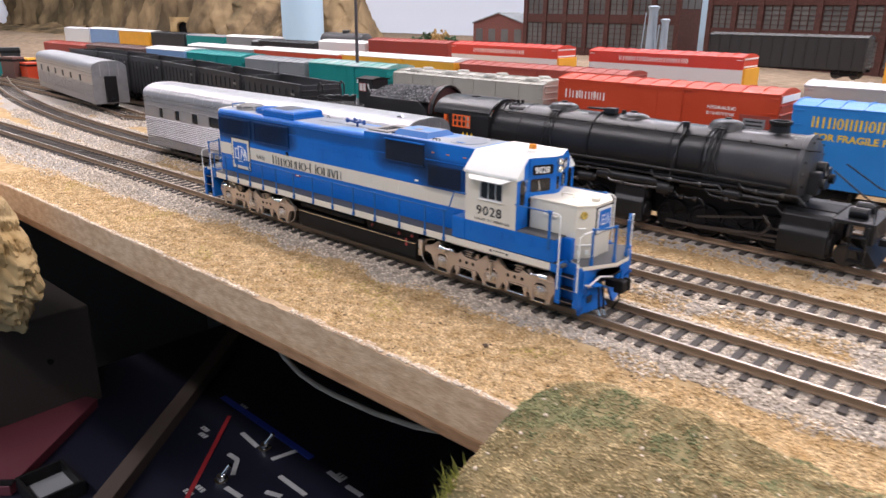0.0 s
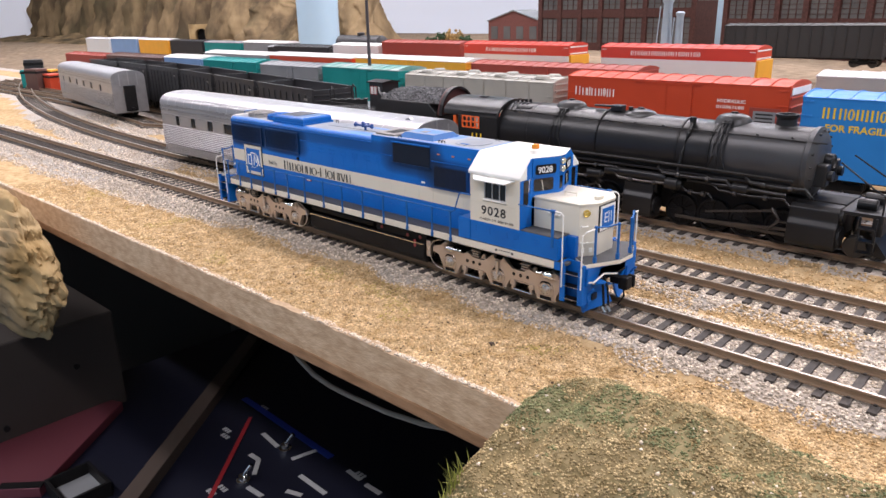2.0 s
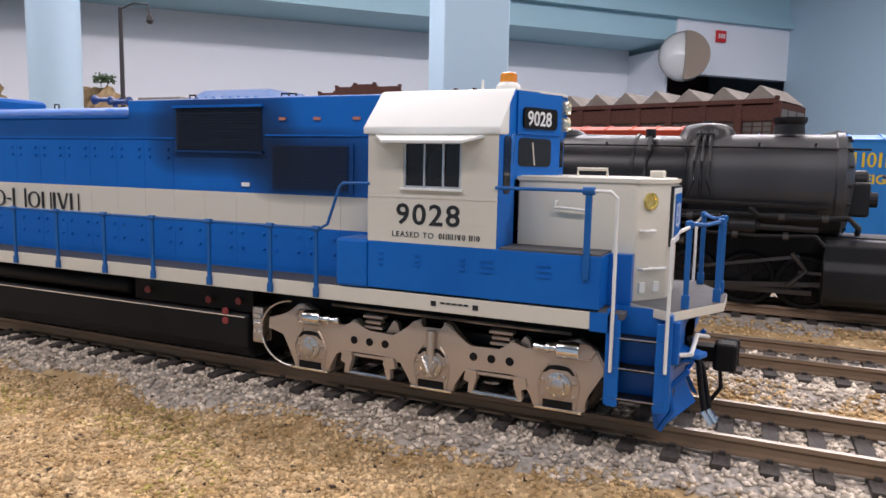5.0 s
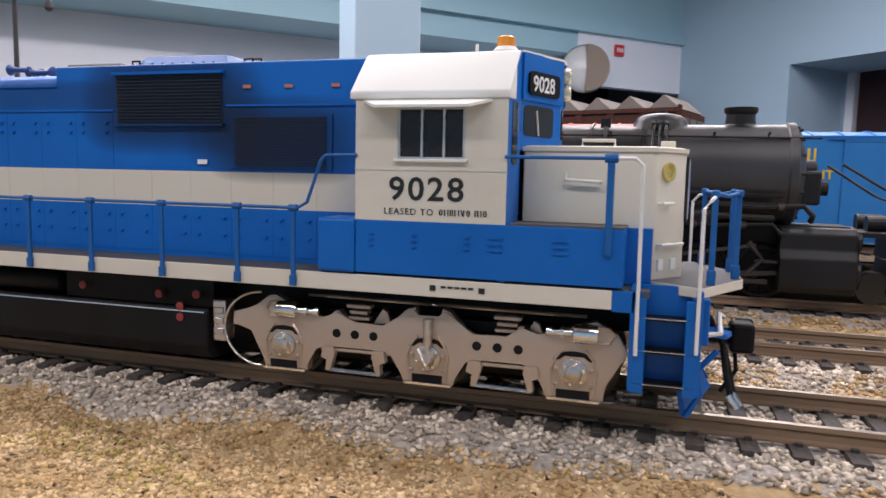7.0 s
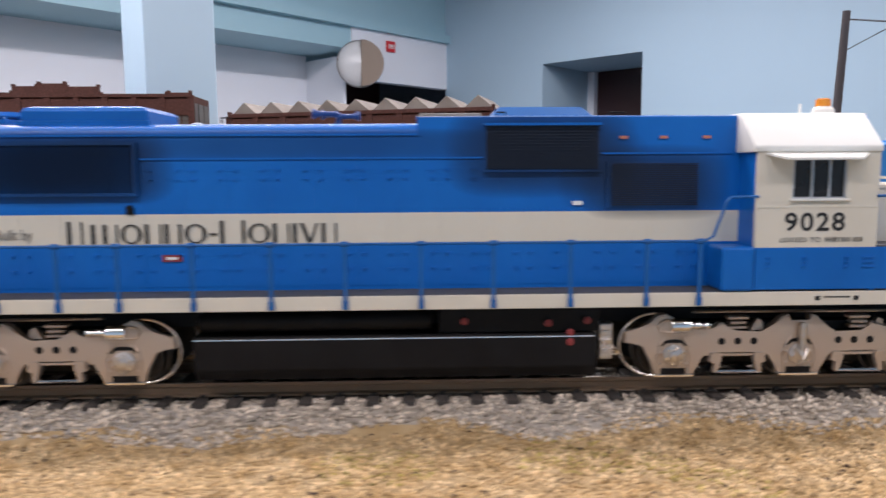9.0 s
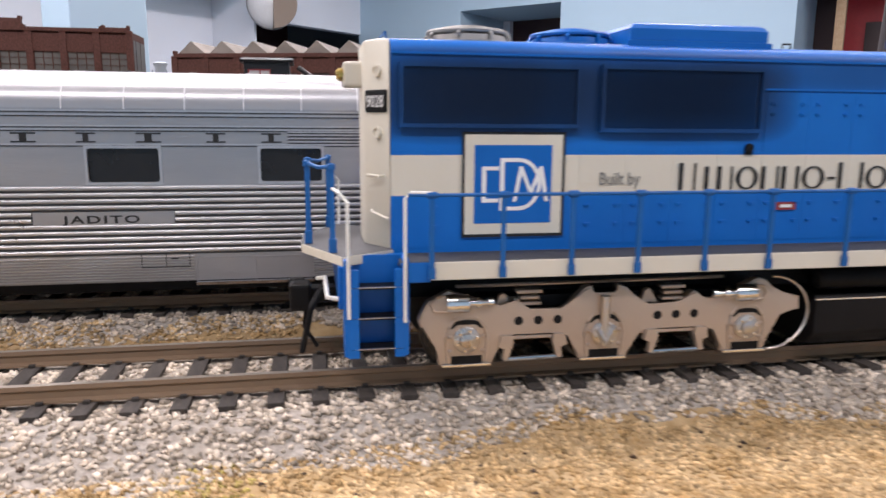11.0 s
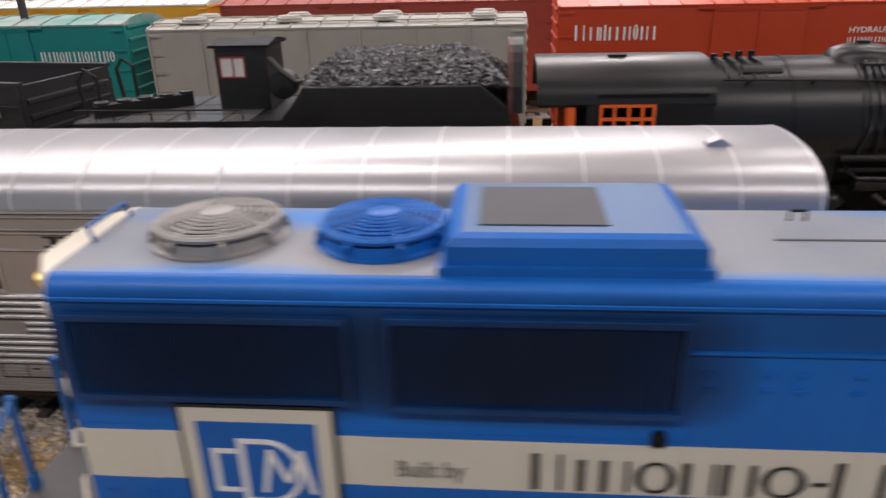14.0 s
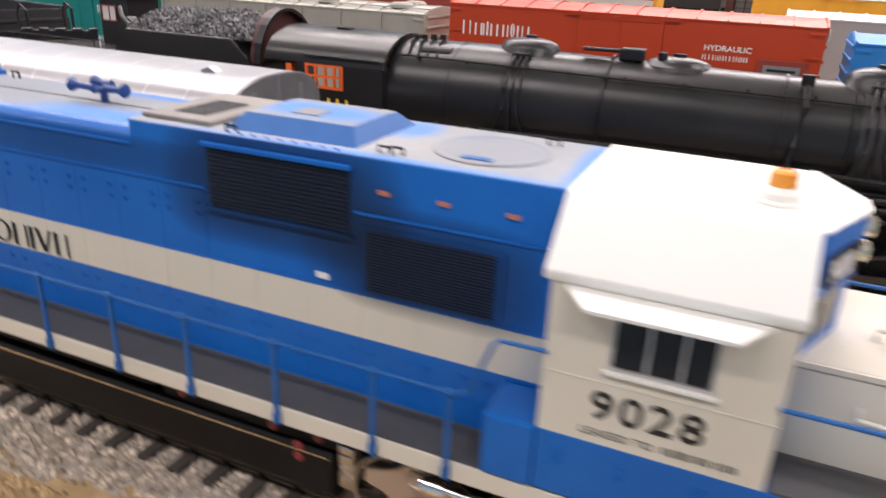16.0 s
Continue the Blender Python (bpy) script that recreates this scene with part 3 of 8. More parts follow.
PALE_CHIP = mat("pale_plaster_chips", (0.62, 0.5, 0.38), 0.9, color2=(0.78, 0.68, 0.55), scale=300, island=0.3)
ob = stones("plaster_chips", 9000, (-500, 142, -72.2, -68.4), (0.3, 0.7), PALE_CHIP, 12, lambda x, y: lumps(x, y, 30, 17) > -0.35 and y < -70.5 + 2.5 * lumps(x, 0, 9, 2), sink=0.9)
tagged(ob, "pale plaster chips along the top of the plywood edge", "plaster", "", "stuff")

# ---- tracks ----
def rail_run(bm, k, side, x0, x1, step):
    n = max(1, int((x1 - x0) / step))
    prof = [(-0.55, 0), (0.55, 0), (0.6, -0.7), (0.25, -1.0), (0.25, -2.1), (1.15, -2.4), (1.15, -2.7), (-1.15, -2.7), (-1.15, -2.4), (-0.25, -2.1), (-0.25, -1.0), (-0.6, -0.7)]
    rows = []
    for i in range(n + 1):
        x = x0 + (x1 - x0) * i / n
        y = track_y(k, x) + side * 8.85
        rows.append([bm.verts.new((x, y + a, b)) for a, b in prof])
    m = len(prof)
    for a, b in zip(rows, rows[1:]):
        for j in range(m):
            f = bm.faces.new((a[j], b[j], b[(j + 1) % m], a[(j + 1) % m]))
            f.material_index = 0 if j == 0 else 1
    bm.faces.new(rows[0])
    bm.faces.new(rows[-1][::-1])


bm = bmesh.new()
box(bm, -1.3, 1.3, -14.8, 14.8, -2.0, 0, 0.12)
for s in (-1, 1):
    for d in (-1.5, 1.5):
        box(bm, -0.5, 0.5, s * 8.85 + d - 0.35, s * 8.85 + d + 0.35, 0, 0.5)
tie_src = finish(bm, "tie", TIE)
tie_mesh = tie_src.data
bpy.data.objects.remove(tie_src)

for k in TRACKS:
    near = k < 2
    tr = thing("track", 0, 0, 0, "model track with dark ties and bright-topped brown rails" if near else "yard track with brown rails under the standing cars", "track", "parallel tracks")
    x0, x1 = (-1250, 1000) if k != 9 else (-1250, -385)
    for s in (-1, 1):
        bm = bmesh.new()
        rail_run(bm, k, s, x0, x1, 30)
        part("rail", bm, [RAIL, RAIL_SIDE], tr, "bright-topped brown rail")
    lo, hi = (-330, 330) if near else (0, 0)
    if near:
        i = 0
        x = lo
        while x < hi:
            tie = new("tie", tie_mesh)
            tie.parent = tr
            xx = math.floor(x / tie_gap) * tie_gap + 0.2 * tie_gap
            j = noise.noise(Vector((x, k, 3.3)))
            tie.matrix_local = pose(xx * MM, (track_y(k, xx) + j * 0.4) * MM, -2.72 * MM, 0, 0, j * 2.5)
            x += tie_gap
    bm = bmesh.new()
    x = x0
    while x < x1:
        if not (near and lo <= x < hi):
            y = track_y(k, x)
            box(bm, x - 1.3, x + 1.3, y - 14.8, y + 14.8, -4.7, -2.72)
        x += tie_gap if abs(x) < 700 else 2 * tie_gap
    tagged(part("sleeper_bed", bm, TIE, tr), "", "", "", "stuff")

# ---- the blue and cream diesel ----
def strokes(parent, name, material, label, widths, x, y, z, height, gap, thick=0.12, stroke=0.5, thin=0.16, tall=(), shapes="bipo"):
    """Plain marks that stand for a name, one part each. b: thick and thin bar, i: bar, p: two bars, o: ring, s: slanted pair, d: dash, h: hook."""
    for k, w in enumerate(widths):
        h = height * (1.16 if k in tall else 1.0)
        q = shapes[k % len(shapes)]
        g = bmesh.new()
        if q == "o" and w > 2.2 * stroke:
            n = 24
            for j in range(n):
                a, b = 2 * math.pi * j / n, 2 * math.pi * (j + 1) / n
                def rim(ang, inner):
                    sw = stroke * (0.45 + 0.55 * abs(math.cos(ang))) if inner else 0
                    return x + w / 2 + (w / 2 - sw) * math.cos(ang), z + h / 2 + (h / 2 - (thin if inner else 0)) * math.sin(ang)
                prism(g, [rim(a, 0), rim(b, 0), rim(b, 1), rim(a, 1)], y - thick, y, "y")
            bmesh.ops.remove_doubles(g, verts=g.verts, dist=1e-4)
        elif q == "s" and w > 2.2 * stroke:
            for xa, xb, sw in ((x, x + w / 2 - stroke / 2, stroke), (x + w - thin * 2, x + w / 2, thin * 1.6)):
                prism(g, [(xa, z + h), (xa + sw, z + h), (xb + sw, z), (xb, z)], y - thick * (1.0 if sw == stroke else 0.9), y, "y")
        elif q == "d":
            box(g, x, x + w, y - thick, y, z + h * 0.42, z + h * 0.42 + thin * 1.4)
        elif q == "i" or w < 1.4 * stroke:
            c = x + w / 2 - min(stroke, w) / 2
            box(g, c, c + min(stroke, w), y - thick, y, z, z + h)
        else:
            box(g, x, x + stroke, y - thick, y, z, z + h)
            sw = stroke * 0.8 if q == "p" else thin * 1.3
            box(g, x + w - sw, x + w, y - thick, y, z, z + h)
        part(name, g, material, parent, label if k == 0 else "")
        x += w + gap
    return x


def diesel():
    t = thing("diesel_locomotive", 0, 0, 0, "glossy blue and cream model diesel locomotive standing on the front track", "locomotive")
    # frame and walkway
    bm = bmesh.new()
    box(bm, -108, 126, -9, 9, 11.5, 16.5)
    part("frame", bm, BLACK, t, "black underframe")
    bm = bmesh.new()
    box(bm, -104, 118, -18.2, 18.2, 18.2, 19.1)
    part("walkway", bm, GREY_DECK, t, "grey walkway deck")
    for s in (-1, 1):
        bm = bmesh.new()
        box(bm, -99.6, 113, min(s * 17.4, s * 18.5), max(s * 17.4, s * 18.5), 16.3, 19.0, 0.12)
        sill = part("sill", bm, CREAM, t, "cream side sill")
        if s < 0:
            bm = bmesh.new()
            for x in (86.5, 94.0):
                box(bm, x, x + 0.9, -18.65, -18.5, 17.3, 18.1)
            for k in range(5):
                box(bm, 88.2 + k * 1.05, 89.0 + k * 1.05, -18.6, -18.5, 17.75, 18.05)
            part("data_plate", bm, BLACK_INK, sill, "small black stencilled data marks")
    for x0, x1 in ((-104, -99.6), (113, 117.2)):
        for s in (-1, 1):
            bm = bmesh.new()
            box(bm, x0, x1, min(s * 17.2, s * 18.4), max(s * 17.2, s * 18.4), 16.0, 19.0, 0.1)
            part("sill_end", bm, BLUE, t, "blue sill end")

    # long hood: low rounded rear, taller square front
    def hood_outline(top, r):
        right = [(11, 19.1), (11, top - r)]
        right += [(11 - r + r * math.cos(a), top - r + r * math.sin(a)) for a in (math.pi * k / 10 for k in range(1, 5))] + [(11 - r, top)]
        return right + [(-y, z) for y, z in reversed(right)]

    bm = bmesh.new()
    prism(bm, hood_outline(51.6, 2.5), -104.6, 10.5)
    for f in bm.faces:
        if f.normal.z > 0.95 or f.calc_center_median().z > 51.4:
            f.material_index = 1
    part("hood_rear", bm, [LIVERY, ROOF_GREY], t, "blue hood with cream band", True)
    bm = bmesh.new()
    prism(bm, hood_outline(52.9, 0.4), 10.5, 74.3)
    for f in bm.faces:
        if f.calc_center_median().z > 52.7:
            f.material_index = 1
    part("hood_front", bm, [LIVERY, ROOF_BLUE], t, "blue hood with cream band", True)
    # lip along the roof edge of the rear hood
    for s in (-1, 1):
        for x0, x1, z in ((-104.4, 10.5, 49.2), (-43, 23.2, 44.7), (46.8, 72.6, 45.4)):
            bm = bmesh.new()
            box(bm, x0, x1, min(s * 11.0, s * 11.25), max(s * 11.0, s * 11.25), z, z + 0.32)
            part("drip_rail", bm, BLUE, t)

    # hood doors with latches
    door_x = [-103.9, -96.5, -74.5, -66.6, -58.6, -50.6, -42.6, -34.4, -26.2, -18, -9.8, -1.6, 6.6, 14.8, 23.0, 31.2, 39.4, 47.6, 55.8, 64.0, 72.2]
    for s in (-1, 1):
        for a, b in zip(door_x, door_x[1:]):
            if a == -96.5:
                continue
            bm = bmesh.new()
            top = 44.4 if -43 < a < 22 else 34.9
            box(bm, a + 0.03, b - 0.03, min(s * 11.0, s * 11.07), max(s * 11.0, s * 11.07), 19.9, top)
            door = part("hood_door", bm, LIVERY, t)
            if s > 0:
                continue
            zs = (23.2, 26.2) + ((42.6, 40.9) if top > 40 else ())
            for z in zs:
                for x in (a + 1.0, b - 1.9):
                    bm = bmesh.new()
                    prism(bm, [(x, z), (x + 0.3, z), (x + 0.3, z - 0.3), (x + 0.6, z - 0.3), (x + 0.6, z), (x + 0.9, z), (x + 0.9, z + 0.22), (x, z + 0.22)], -11.32, -11.05, "y")
                    part("latch", bm, LIVERY, door)

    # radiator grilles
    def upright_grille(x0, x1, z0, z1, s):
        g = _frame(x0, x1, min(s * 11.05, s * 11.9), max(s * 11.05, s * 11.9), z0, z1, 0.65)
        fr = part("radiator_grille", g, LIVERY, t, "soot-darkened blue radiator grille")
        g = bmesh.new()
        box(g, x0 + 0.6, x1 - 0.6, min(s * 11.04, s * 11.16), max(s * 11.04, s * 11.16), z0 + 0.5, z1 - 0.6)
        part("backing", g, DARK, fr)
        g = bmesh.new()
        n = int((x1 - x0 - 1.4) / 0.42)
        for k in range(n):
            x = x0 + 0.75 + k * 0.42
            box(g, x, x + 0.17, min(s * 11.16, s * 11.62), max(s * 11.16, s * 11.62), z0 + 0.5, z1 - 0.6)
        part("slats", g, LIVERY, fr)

    for s in (-1, 1):
        upright_grille(-103.4, -75.0, 38.4, 48.0, s)
        upright_grille(-71.6, -43.4, 37.8, 48.2, s)

    # brake and intake grilles of the front hood
    for s in (-1, 1):
        def yy(a, b):
            return min(s * a, s * b), max(s * a, s * b)
        g = bmesh.new()
        box(g, 23.6, 46.4, *yy(10.9, 11.9), 51.0, 51.5)
        fr = part("brake_grille", g, BLUE, t, "black grille under a blue lip")
        g = bmesh.new()
        box(g, 23.6, 46.4, *yy(10.9, 11.7), 42.0, 42.5)
        part("grille_sill", g, LIVERY, fr, "sooty blue sill")
        g = bmesh.new()
        box(g, 24.0, 46.0, *yy(10.95, 11.12), 42.5, 51.0)
        part("backing", g, DARK, fr)
        g = bmesh.new()
        for k in range(14):
            box(g, 24.2, 45.8, *yy(11.1, 11.4), 42.8 + k * 0.58, 42.98 + k * 0.58)
        part("slats", g, DARK, fr)
        g = bmesh.new()
        box(g, 47.6, 66.8, *yy(11.05, 11.3), 34.9, 44.1)
        fr = part("intake_grille", g, LIVERY, t, "sooty louvred intake")
        g = bmesh.new()
        for k in range(20):
            box(g, 48.6, 65.8, *yy(11.25, 11.6), 35.4 + k * 0.42, 35.58 + k * 0.42)
        part("slats", g, DARK, fr)
        if s < 0:
            for x in (50.9, 58.8, 67.4):
                g = bmesh.new()
                box(g, x - 0.75, x + 0.75, -11.25, -11.0, 48.4, 48.95)
                part("marker", g, FADED_ORANGE, t, "small faded orange marker")
            g = bmesh.new()
            box(g, 41.0, 42.9, -11.3, -11.1, 35.5, 36.3)
            part("builder_label", g, WHITE_INK, t, "small white label")
            g = bmesh.new()
            box(g, -39.4, -35.6, -11.32, -11.1, 25.0, 26.3)
            lab = part("warning_label", g, RED_DOT, t, "small red warning label")
            g = bmesh.new()
            box(g, -38.6, -36.4, -11.36, -11.3, 25.4, 25.9)
            part("label_bar", g, WHITE_INK, lab)
            g = bmesh.new()
            cyl(g, (-45.2, -11.0, 35.4), (-45.2, -11.6, 35.4), 0.7, seg=12)
            box(g, -45.9, -44.5, -11.3, -11.0, 34.2, 35.5)
            part("hood_bolt", g, BLACK, t)

    # square sign with white border
    g = bmesh.new()
    box(g, -93.6, -77.0, -11.32, -11.12, 21.4, 37.8)
    sign = part("emblem", g, BLACK_INK, t, "square white and blue emblem with black outline")
    g = bmesh.new()
    box(g, -93.2, -77.5, -11.38, -11.3, 21.9, 37.4)
    part("emblem_border", g, CREAM, sign)
    g = bmesh.new()
    box(g, -91.7, -79.2, -11.43, -11.37, 23.6, 35.8)
    part("emblem_field", g, BLUE, sign)
    g = bmesh.new()
    # a bracket, a half ring on a bar and a zigzag, one over another
    for k, (x0, x1, z0, z1) in enumerate(((-90.5, -89.8, 26.9, 32.5), (-89.8, -87.8, 31.9, 32.5), (-89.8, -87.8, 26.9, 27.5), (-87.6, -86.9, 25.6, 33.8), (-86.9, -84.5, 33.2, 33.8), (-86.9, -84.5, 25.6, 26.2))):
        box(g, x0, x1, -11.50, -11.42, z0, z1)
    ring = [(-84.5 + 3.6 * math.cos(a), 29.7 + 4.1 * math.sin(a)) for a in (math.pi * (k / 12 - 0.5) for k in range(13))]
    inner = [(-84.5 + 3.0 * math.cos(a), 29.7 + 3.5 * math.sin(a)) for a in (math.pi * (k / 12 - 0.5) for k in range(13))]
    for k in range(12):
        prism(g, [ring[k], ring[k + 1], inner[k + 1], inner[k]], -11.52, -11.42, "y")
    for k, (xa, xb, za, zb) in enumerate(((-85.5, -84.5, 27.0, 32.5), (-84.5, -82.9, 32.3, 28.4), (-82.9, -81.3, 28.4, 32.3), (-81.3, -80.3, 32.5, 27.0))):
        prism(g, [(xa, za), (xa + 0.6, za), (xb + 0.6, zb), (xb, zb)], -11.54 - 0.02 * k, -11.42, "y")
    part("emblem_device", g, WHITE_INK, sign)

    # name on the cream band
    strokes(t, "name_stroke", BLACK_INK, "black name as plain strokes", [3.0, 2.6, 2.8, 4.0, 3.2, 3.2, 4.2, 1.4, 4.8, 4.2, 3.2, 0.8, 3.6, 2.9], -57.4, -11.2, 28.55, 3.8, 0.62, tall=(0, 8), stroke=0.72, thin=0.26, shapes="bibohpodpohisb")
    letters("Built by", 2.9, 0.05, FAINT_INK, t, on_side(-71.2, -11.2, 29.5), squeeze=0.8, name="small_lettering", label="small dark lettering")

    # rear end of the hood
    out = [(-104.6, -11), (-108.3, -5.2), (-108.3, 5.2), (-104.6, 11)]
    g = bmesh.new()
    prism(g, out, 19.1, 51.6, "z", bevel=0.7)
    end = part("hood_end", g, CREAM, t, "cream hood end", True)
    g = bmesh.new()
    box(g, -111.2, -107.8, -2.4, 2.4, 44.6, 48.6, 0.5)
    head = part("headlight_box", g, CREAM, end, "cream headlight housing")
    g = bmesh.new()
    for y in (-1.1, 1.1):
        lathe(g, (-111.0, y, 46.6), (-1, 0, 0), [(0, 1.0), (0.9, 1.0), (1.3, 0.6), (1.3, 0.1)], 14)
    part("headlight_lens", g, mat("brass_lens", (0.7, 0.5, 0.15), 0.2, 0.8), end)
    slope = math.degrees(math.atan2(5.8, -3.7))
    for s in (-1,):
        mid = Vector((-106.45, -8.1, 0))
        d = Vector((-3.7, 5.8, 0)).normalized()
        nrm = Vector((-5.8, -3.7, 0)).normalized()
        def facet(bmx, u0, u1, z0, z1, o0, o1, bev=0.0):
            pts = []
            for u, o in ((u0, o0), (u1, o0), (u1, o1), (u0, o1)):
                p = mid + d * u + nrm * o
                pts.append((p.x, p.y))
            prism(bmx, pts, z0, z1, "z", bevel=bev)
        g = bmesh.new()
        facet(g, -2.7, 2.6, 40.6, 44.0, -0.1, 0.35, 0.25)
        nb = part("number_board", g, BLACK, end, "black number board")
        ang = math.degrees(math.atan2(-d.y, -d.x))
        p = mid + d * 2.1 + nrm * 0.36
        letters("9028", 2.6, 0.04, WHITE_INK, nb, pose(p.x * MM, p.y * MM, 41.4 * MM, 90, 0, ang), squeeze=0.82, name="number")
        g = bmesh.new()
        for z, r in ((46.8, 0.9), (37.6, 0.95)):
            c = mid + d * (-0.4)
            lathe(g, (c.x, c.y, z), nrm, [(-0.1, r), (0.5, r), (0.5, r - 0.3), (0.25, r - 0.35), (0.25, 0.05)], 16)
        part("class_light", g, CREAM, end)
        g = bmesh.new()
        a, b = mid + d * 1.4 + nrm * 0.9, mid - d * 1.8 + nrm * 0.9
        tube(g, [mid + d * 1.4, a, b, mid - d * 1.8], 0.22)
        for v in g.verts:
            v.co.z += 31.0
        tube(g, [(-107.2, -8.2, 25.6), (-107.4, -8.6, 25.4), (-105.2, -12.0, 24.6), (-105.0, -11.4, 24.6)], 0.22)
        part("grab_iron", g, CREAM, end)

    # cab: walls with window openings, sloped roof, V-shaped blue front
    for s in (-1, 1):
        y0, y1 = min(s * 17.7, s * 18.6), max(s * 17.7, s * 18.6)
        g = bmesh.new()
        for f0, f1 in (((74.3, 27.5, 97.7, 45.6), (81.0, 36.7, 91.4, 44.3)),):
            rings = [[[g.verts.new((x, y, z)) for x, z in ((a, b), (c, b), (c, d_), (a, d_))] for a, b, c, d_ in (f0, f1)] for y in (y0, y1)]
            for k in range(4):
                j = (k + 1) % 4
                for q in (0, 1):
                    g.faces.new((rings[q][0][k], rings[q][0][j], rings[q][1][j], rings[q][1][k]))
                g.faces.new((rings[0][0][k], rings[0][0][j], rings[1][0][j], rings[1][0][k]))
                g.faces.new((rings[0][1][k], rings[0][1][j], rings[1][1][j], rings[1][1][k]))
        side = part("cab_side", g, CREAM, t, "cream cab side wall")
        g = bmesh.new()
        box(g, 74.25, 97.75, min(s * 18.5, s * 18.68), max(s * 18.5, s * 18.68), 35.05, 35.2)
        part("seam", g, CREAM, side)
        w = part("cab_window", _frame(81.0, 91.4, min(s * 18.0, s * 18.45), max(s * 18.0, s * 18.45), 36.7, 44.3, 0.35, (84.6, 88.0)), mat("bare_aluminium_frame", (0.55, 0.55, 0.55), 0.4, 0.7), t, "silver framed sliding window")
        for a, b in ((81.3, 84.6), (85.0, 88.0), (88.4, 91.1)):
            g = bmesh.new()
            box(g, a, b, s * 18.0 - 0.06, s * 18.0 + 0.06, 37.0, 44.0)
            part("pane", g, GLASS, w)
        g = bmesh.new()
        box(g, 80.6, 91.9, min(s * 18.6, s * 19.1), max(s * 18.6, s * 19.1), 36.3, 36.75, 0.1)
        part("arm_rest", g, WHITE, w)
        g = bmesh.new()
        prism(g, [(75.6, s * 18.6), (95.4, s * 18.6), (92.6, s * 21.6), (78.4, s * 21.6)], 45.0, 45.4, "z")
        for v in g.verts:
            if abs(v.co.y) > 20:
                v.co.z -= 1.0
        part("sun_visor", g, WHITE, t, "white sun visor over the window")
    letters("9028", 4.85, 0.05, BLACK_INK, t, on_side(79.7, -18.64, 30.7), spacing=1.14, squeeze=1.1, bold=0.07, name="road_number", label="black road number")
    letters("LEASED TO", 1.32, 0.04, BLACK_INK, t, on_side(79.0, -18.64, 28.5), spacing=1.16, squeeze=1.04, name="small_lettering", label="small black lettering below the number")
    strokes(t, "small_stroke", BLACK_INK, "row of small black strokes", [0.6, 0.66, 0.5, 0.74, 0.66, 0.6], 87.7, -18.62, 28.5, 0.92, 0.2, thick=0.06, stroke=0.2, thin=0.12, shapes="opbpso")
    strokes(t, "small_stroke", BLACK_INK, "", [0.2, 0.66, 0.58], 93.1, -18.62, 28.5, 0.92, 0.2, thick=0.06, stroke=0.2, thin=0.12, shapes="ipo")
    roof = [(-18.9, 45.5), (-18.9, 46.6), (-12.6, 52.9), (-11.6, 53.2), (11.6, 53.2), (12.6, 52.9), (18.9, 46.6), (18.9, 45.5)]
    g = bmesh.new()
    prism(g, roof, 73.4, 98.0, "x", bevel=0.25)
    part("cab_roof", g, WHITE, t, "white cab roof", True)
    g = bmesh.new()
    box(g, 74.3, 75.0, -17.7, 17.7, 19.2, 45.5)
    part("cab_rear_wall", g, BLUE, t, "blue cab back wall")
    # front: flat door panels at the sides and a V-shaped middle under the roof
    def wall_panel(p0, p1, pts, depth, off=0.0):
        """An upright plate on the plan line p0 to p1; pts are (share of the line, height)."""
        d = Vector(p1) - Vector(p0)
        n = Vector((d.y, -d.x)).normalized()
        if n.x < 0:
            n = -n
        q = bmesh.new()
        ring = []
        for o in (off, off - depth):
            ring.append([q.verts.new((p0[0] + d.x * u + n.x * o, p0[1] + d.y * u + n.y * o, z)) for u, z in pts])
        q.faces.new(ring[0])
        q.faces.new(ring[1][::-1])
        for k in range(len(pts)):
            j = (k + 1) % len(pts)
            q.faces.new((ring[0][k], ring[0][j], ring[1][j], ring[1][k]))
        return q, d, n

    def rounded(u0, u1, z0, z1, ru, rz):
        out = []
        for cx_, cz, a0 in ((u1 - ru, z1 - rz, 0), (u0 + ru, z1 - rz, 90), (u0 + ru, z0 + rz, 180), (u1 - ru, z0 + rz, 270)):
            out += [(cx_ + ru * math.cos(radians(a0 + k * 30)), cz + rz * math.sin(radians(a0 + k * 30))) for k in range(4)]
        return out

    for s in (-1, 1):
        c0, c1, c2 = (97.75, s * 18.55), (98.2, s * 12.0), (102.6, s * 1.6)
        if s > 0:
            c0, c1 = c1, c0
            q, d, n = wall_panel(c0, c1, [(0, 19.2), (1, 19.2), (1, 46.6), (0.06, 52.9), (0, 52.9)], 1.0)
        else:
            q, d, n = wall_panel(c0, c1, [(0, 19.2), (1, 19.2), (1, 52.9), (0.94, 52.9), (0, 46.6)], 1.0)
        door = part("cab_door", q, BLUE, t, "blue cab door beside the nose")
        u0 = 0.28 if s < 0 else 0.3
        q, d, n = wall_panel(c0, c1, rounded(u0, u0 + 0.4, 36.2, 45.4, 0.12, 0.8), 0.5, 0.12)
        part("pane", q, GLASS, door)
        for z in (22.5, 24.0, 25.5, 27.0):
            q, d, n = wall_panel(c0, c1, [(0.35, z), (0.55, z), (0.55, z + 0.5), (0.35, z + 0.5)], 0.4, 0.25)
            part("louvre", q, BLUE, door)
        q, d, n = wall_panel(c0, c1, [(0.68, 41), (0.74, 41), (0.8, 45.8), (0.74, 45.8)], 0.4, 0.5)
        part("wind_deflector", q, CLEAR, door)
        m0, m1 = ((98.2, -12.0), (102.6, -1.6)) if s < 0 else ((102.6, 1.6), (98.2, 12.0))
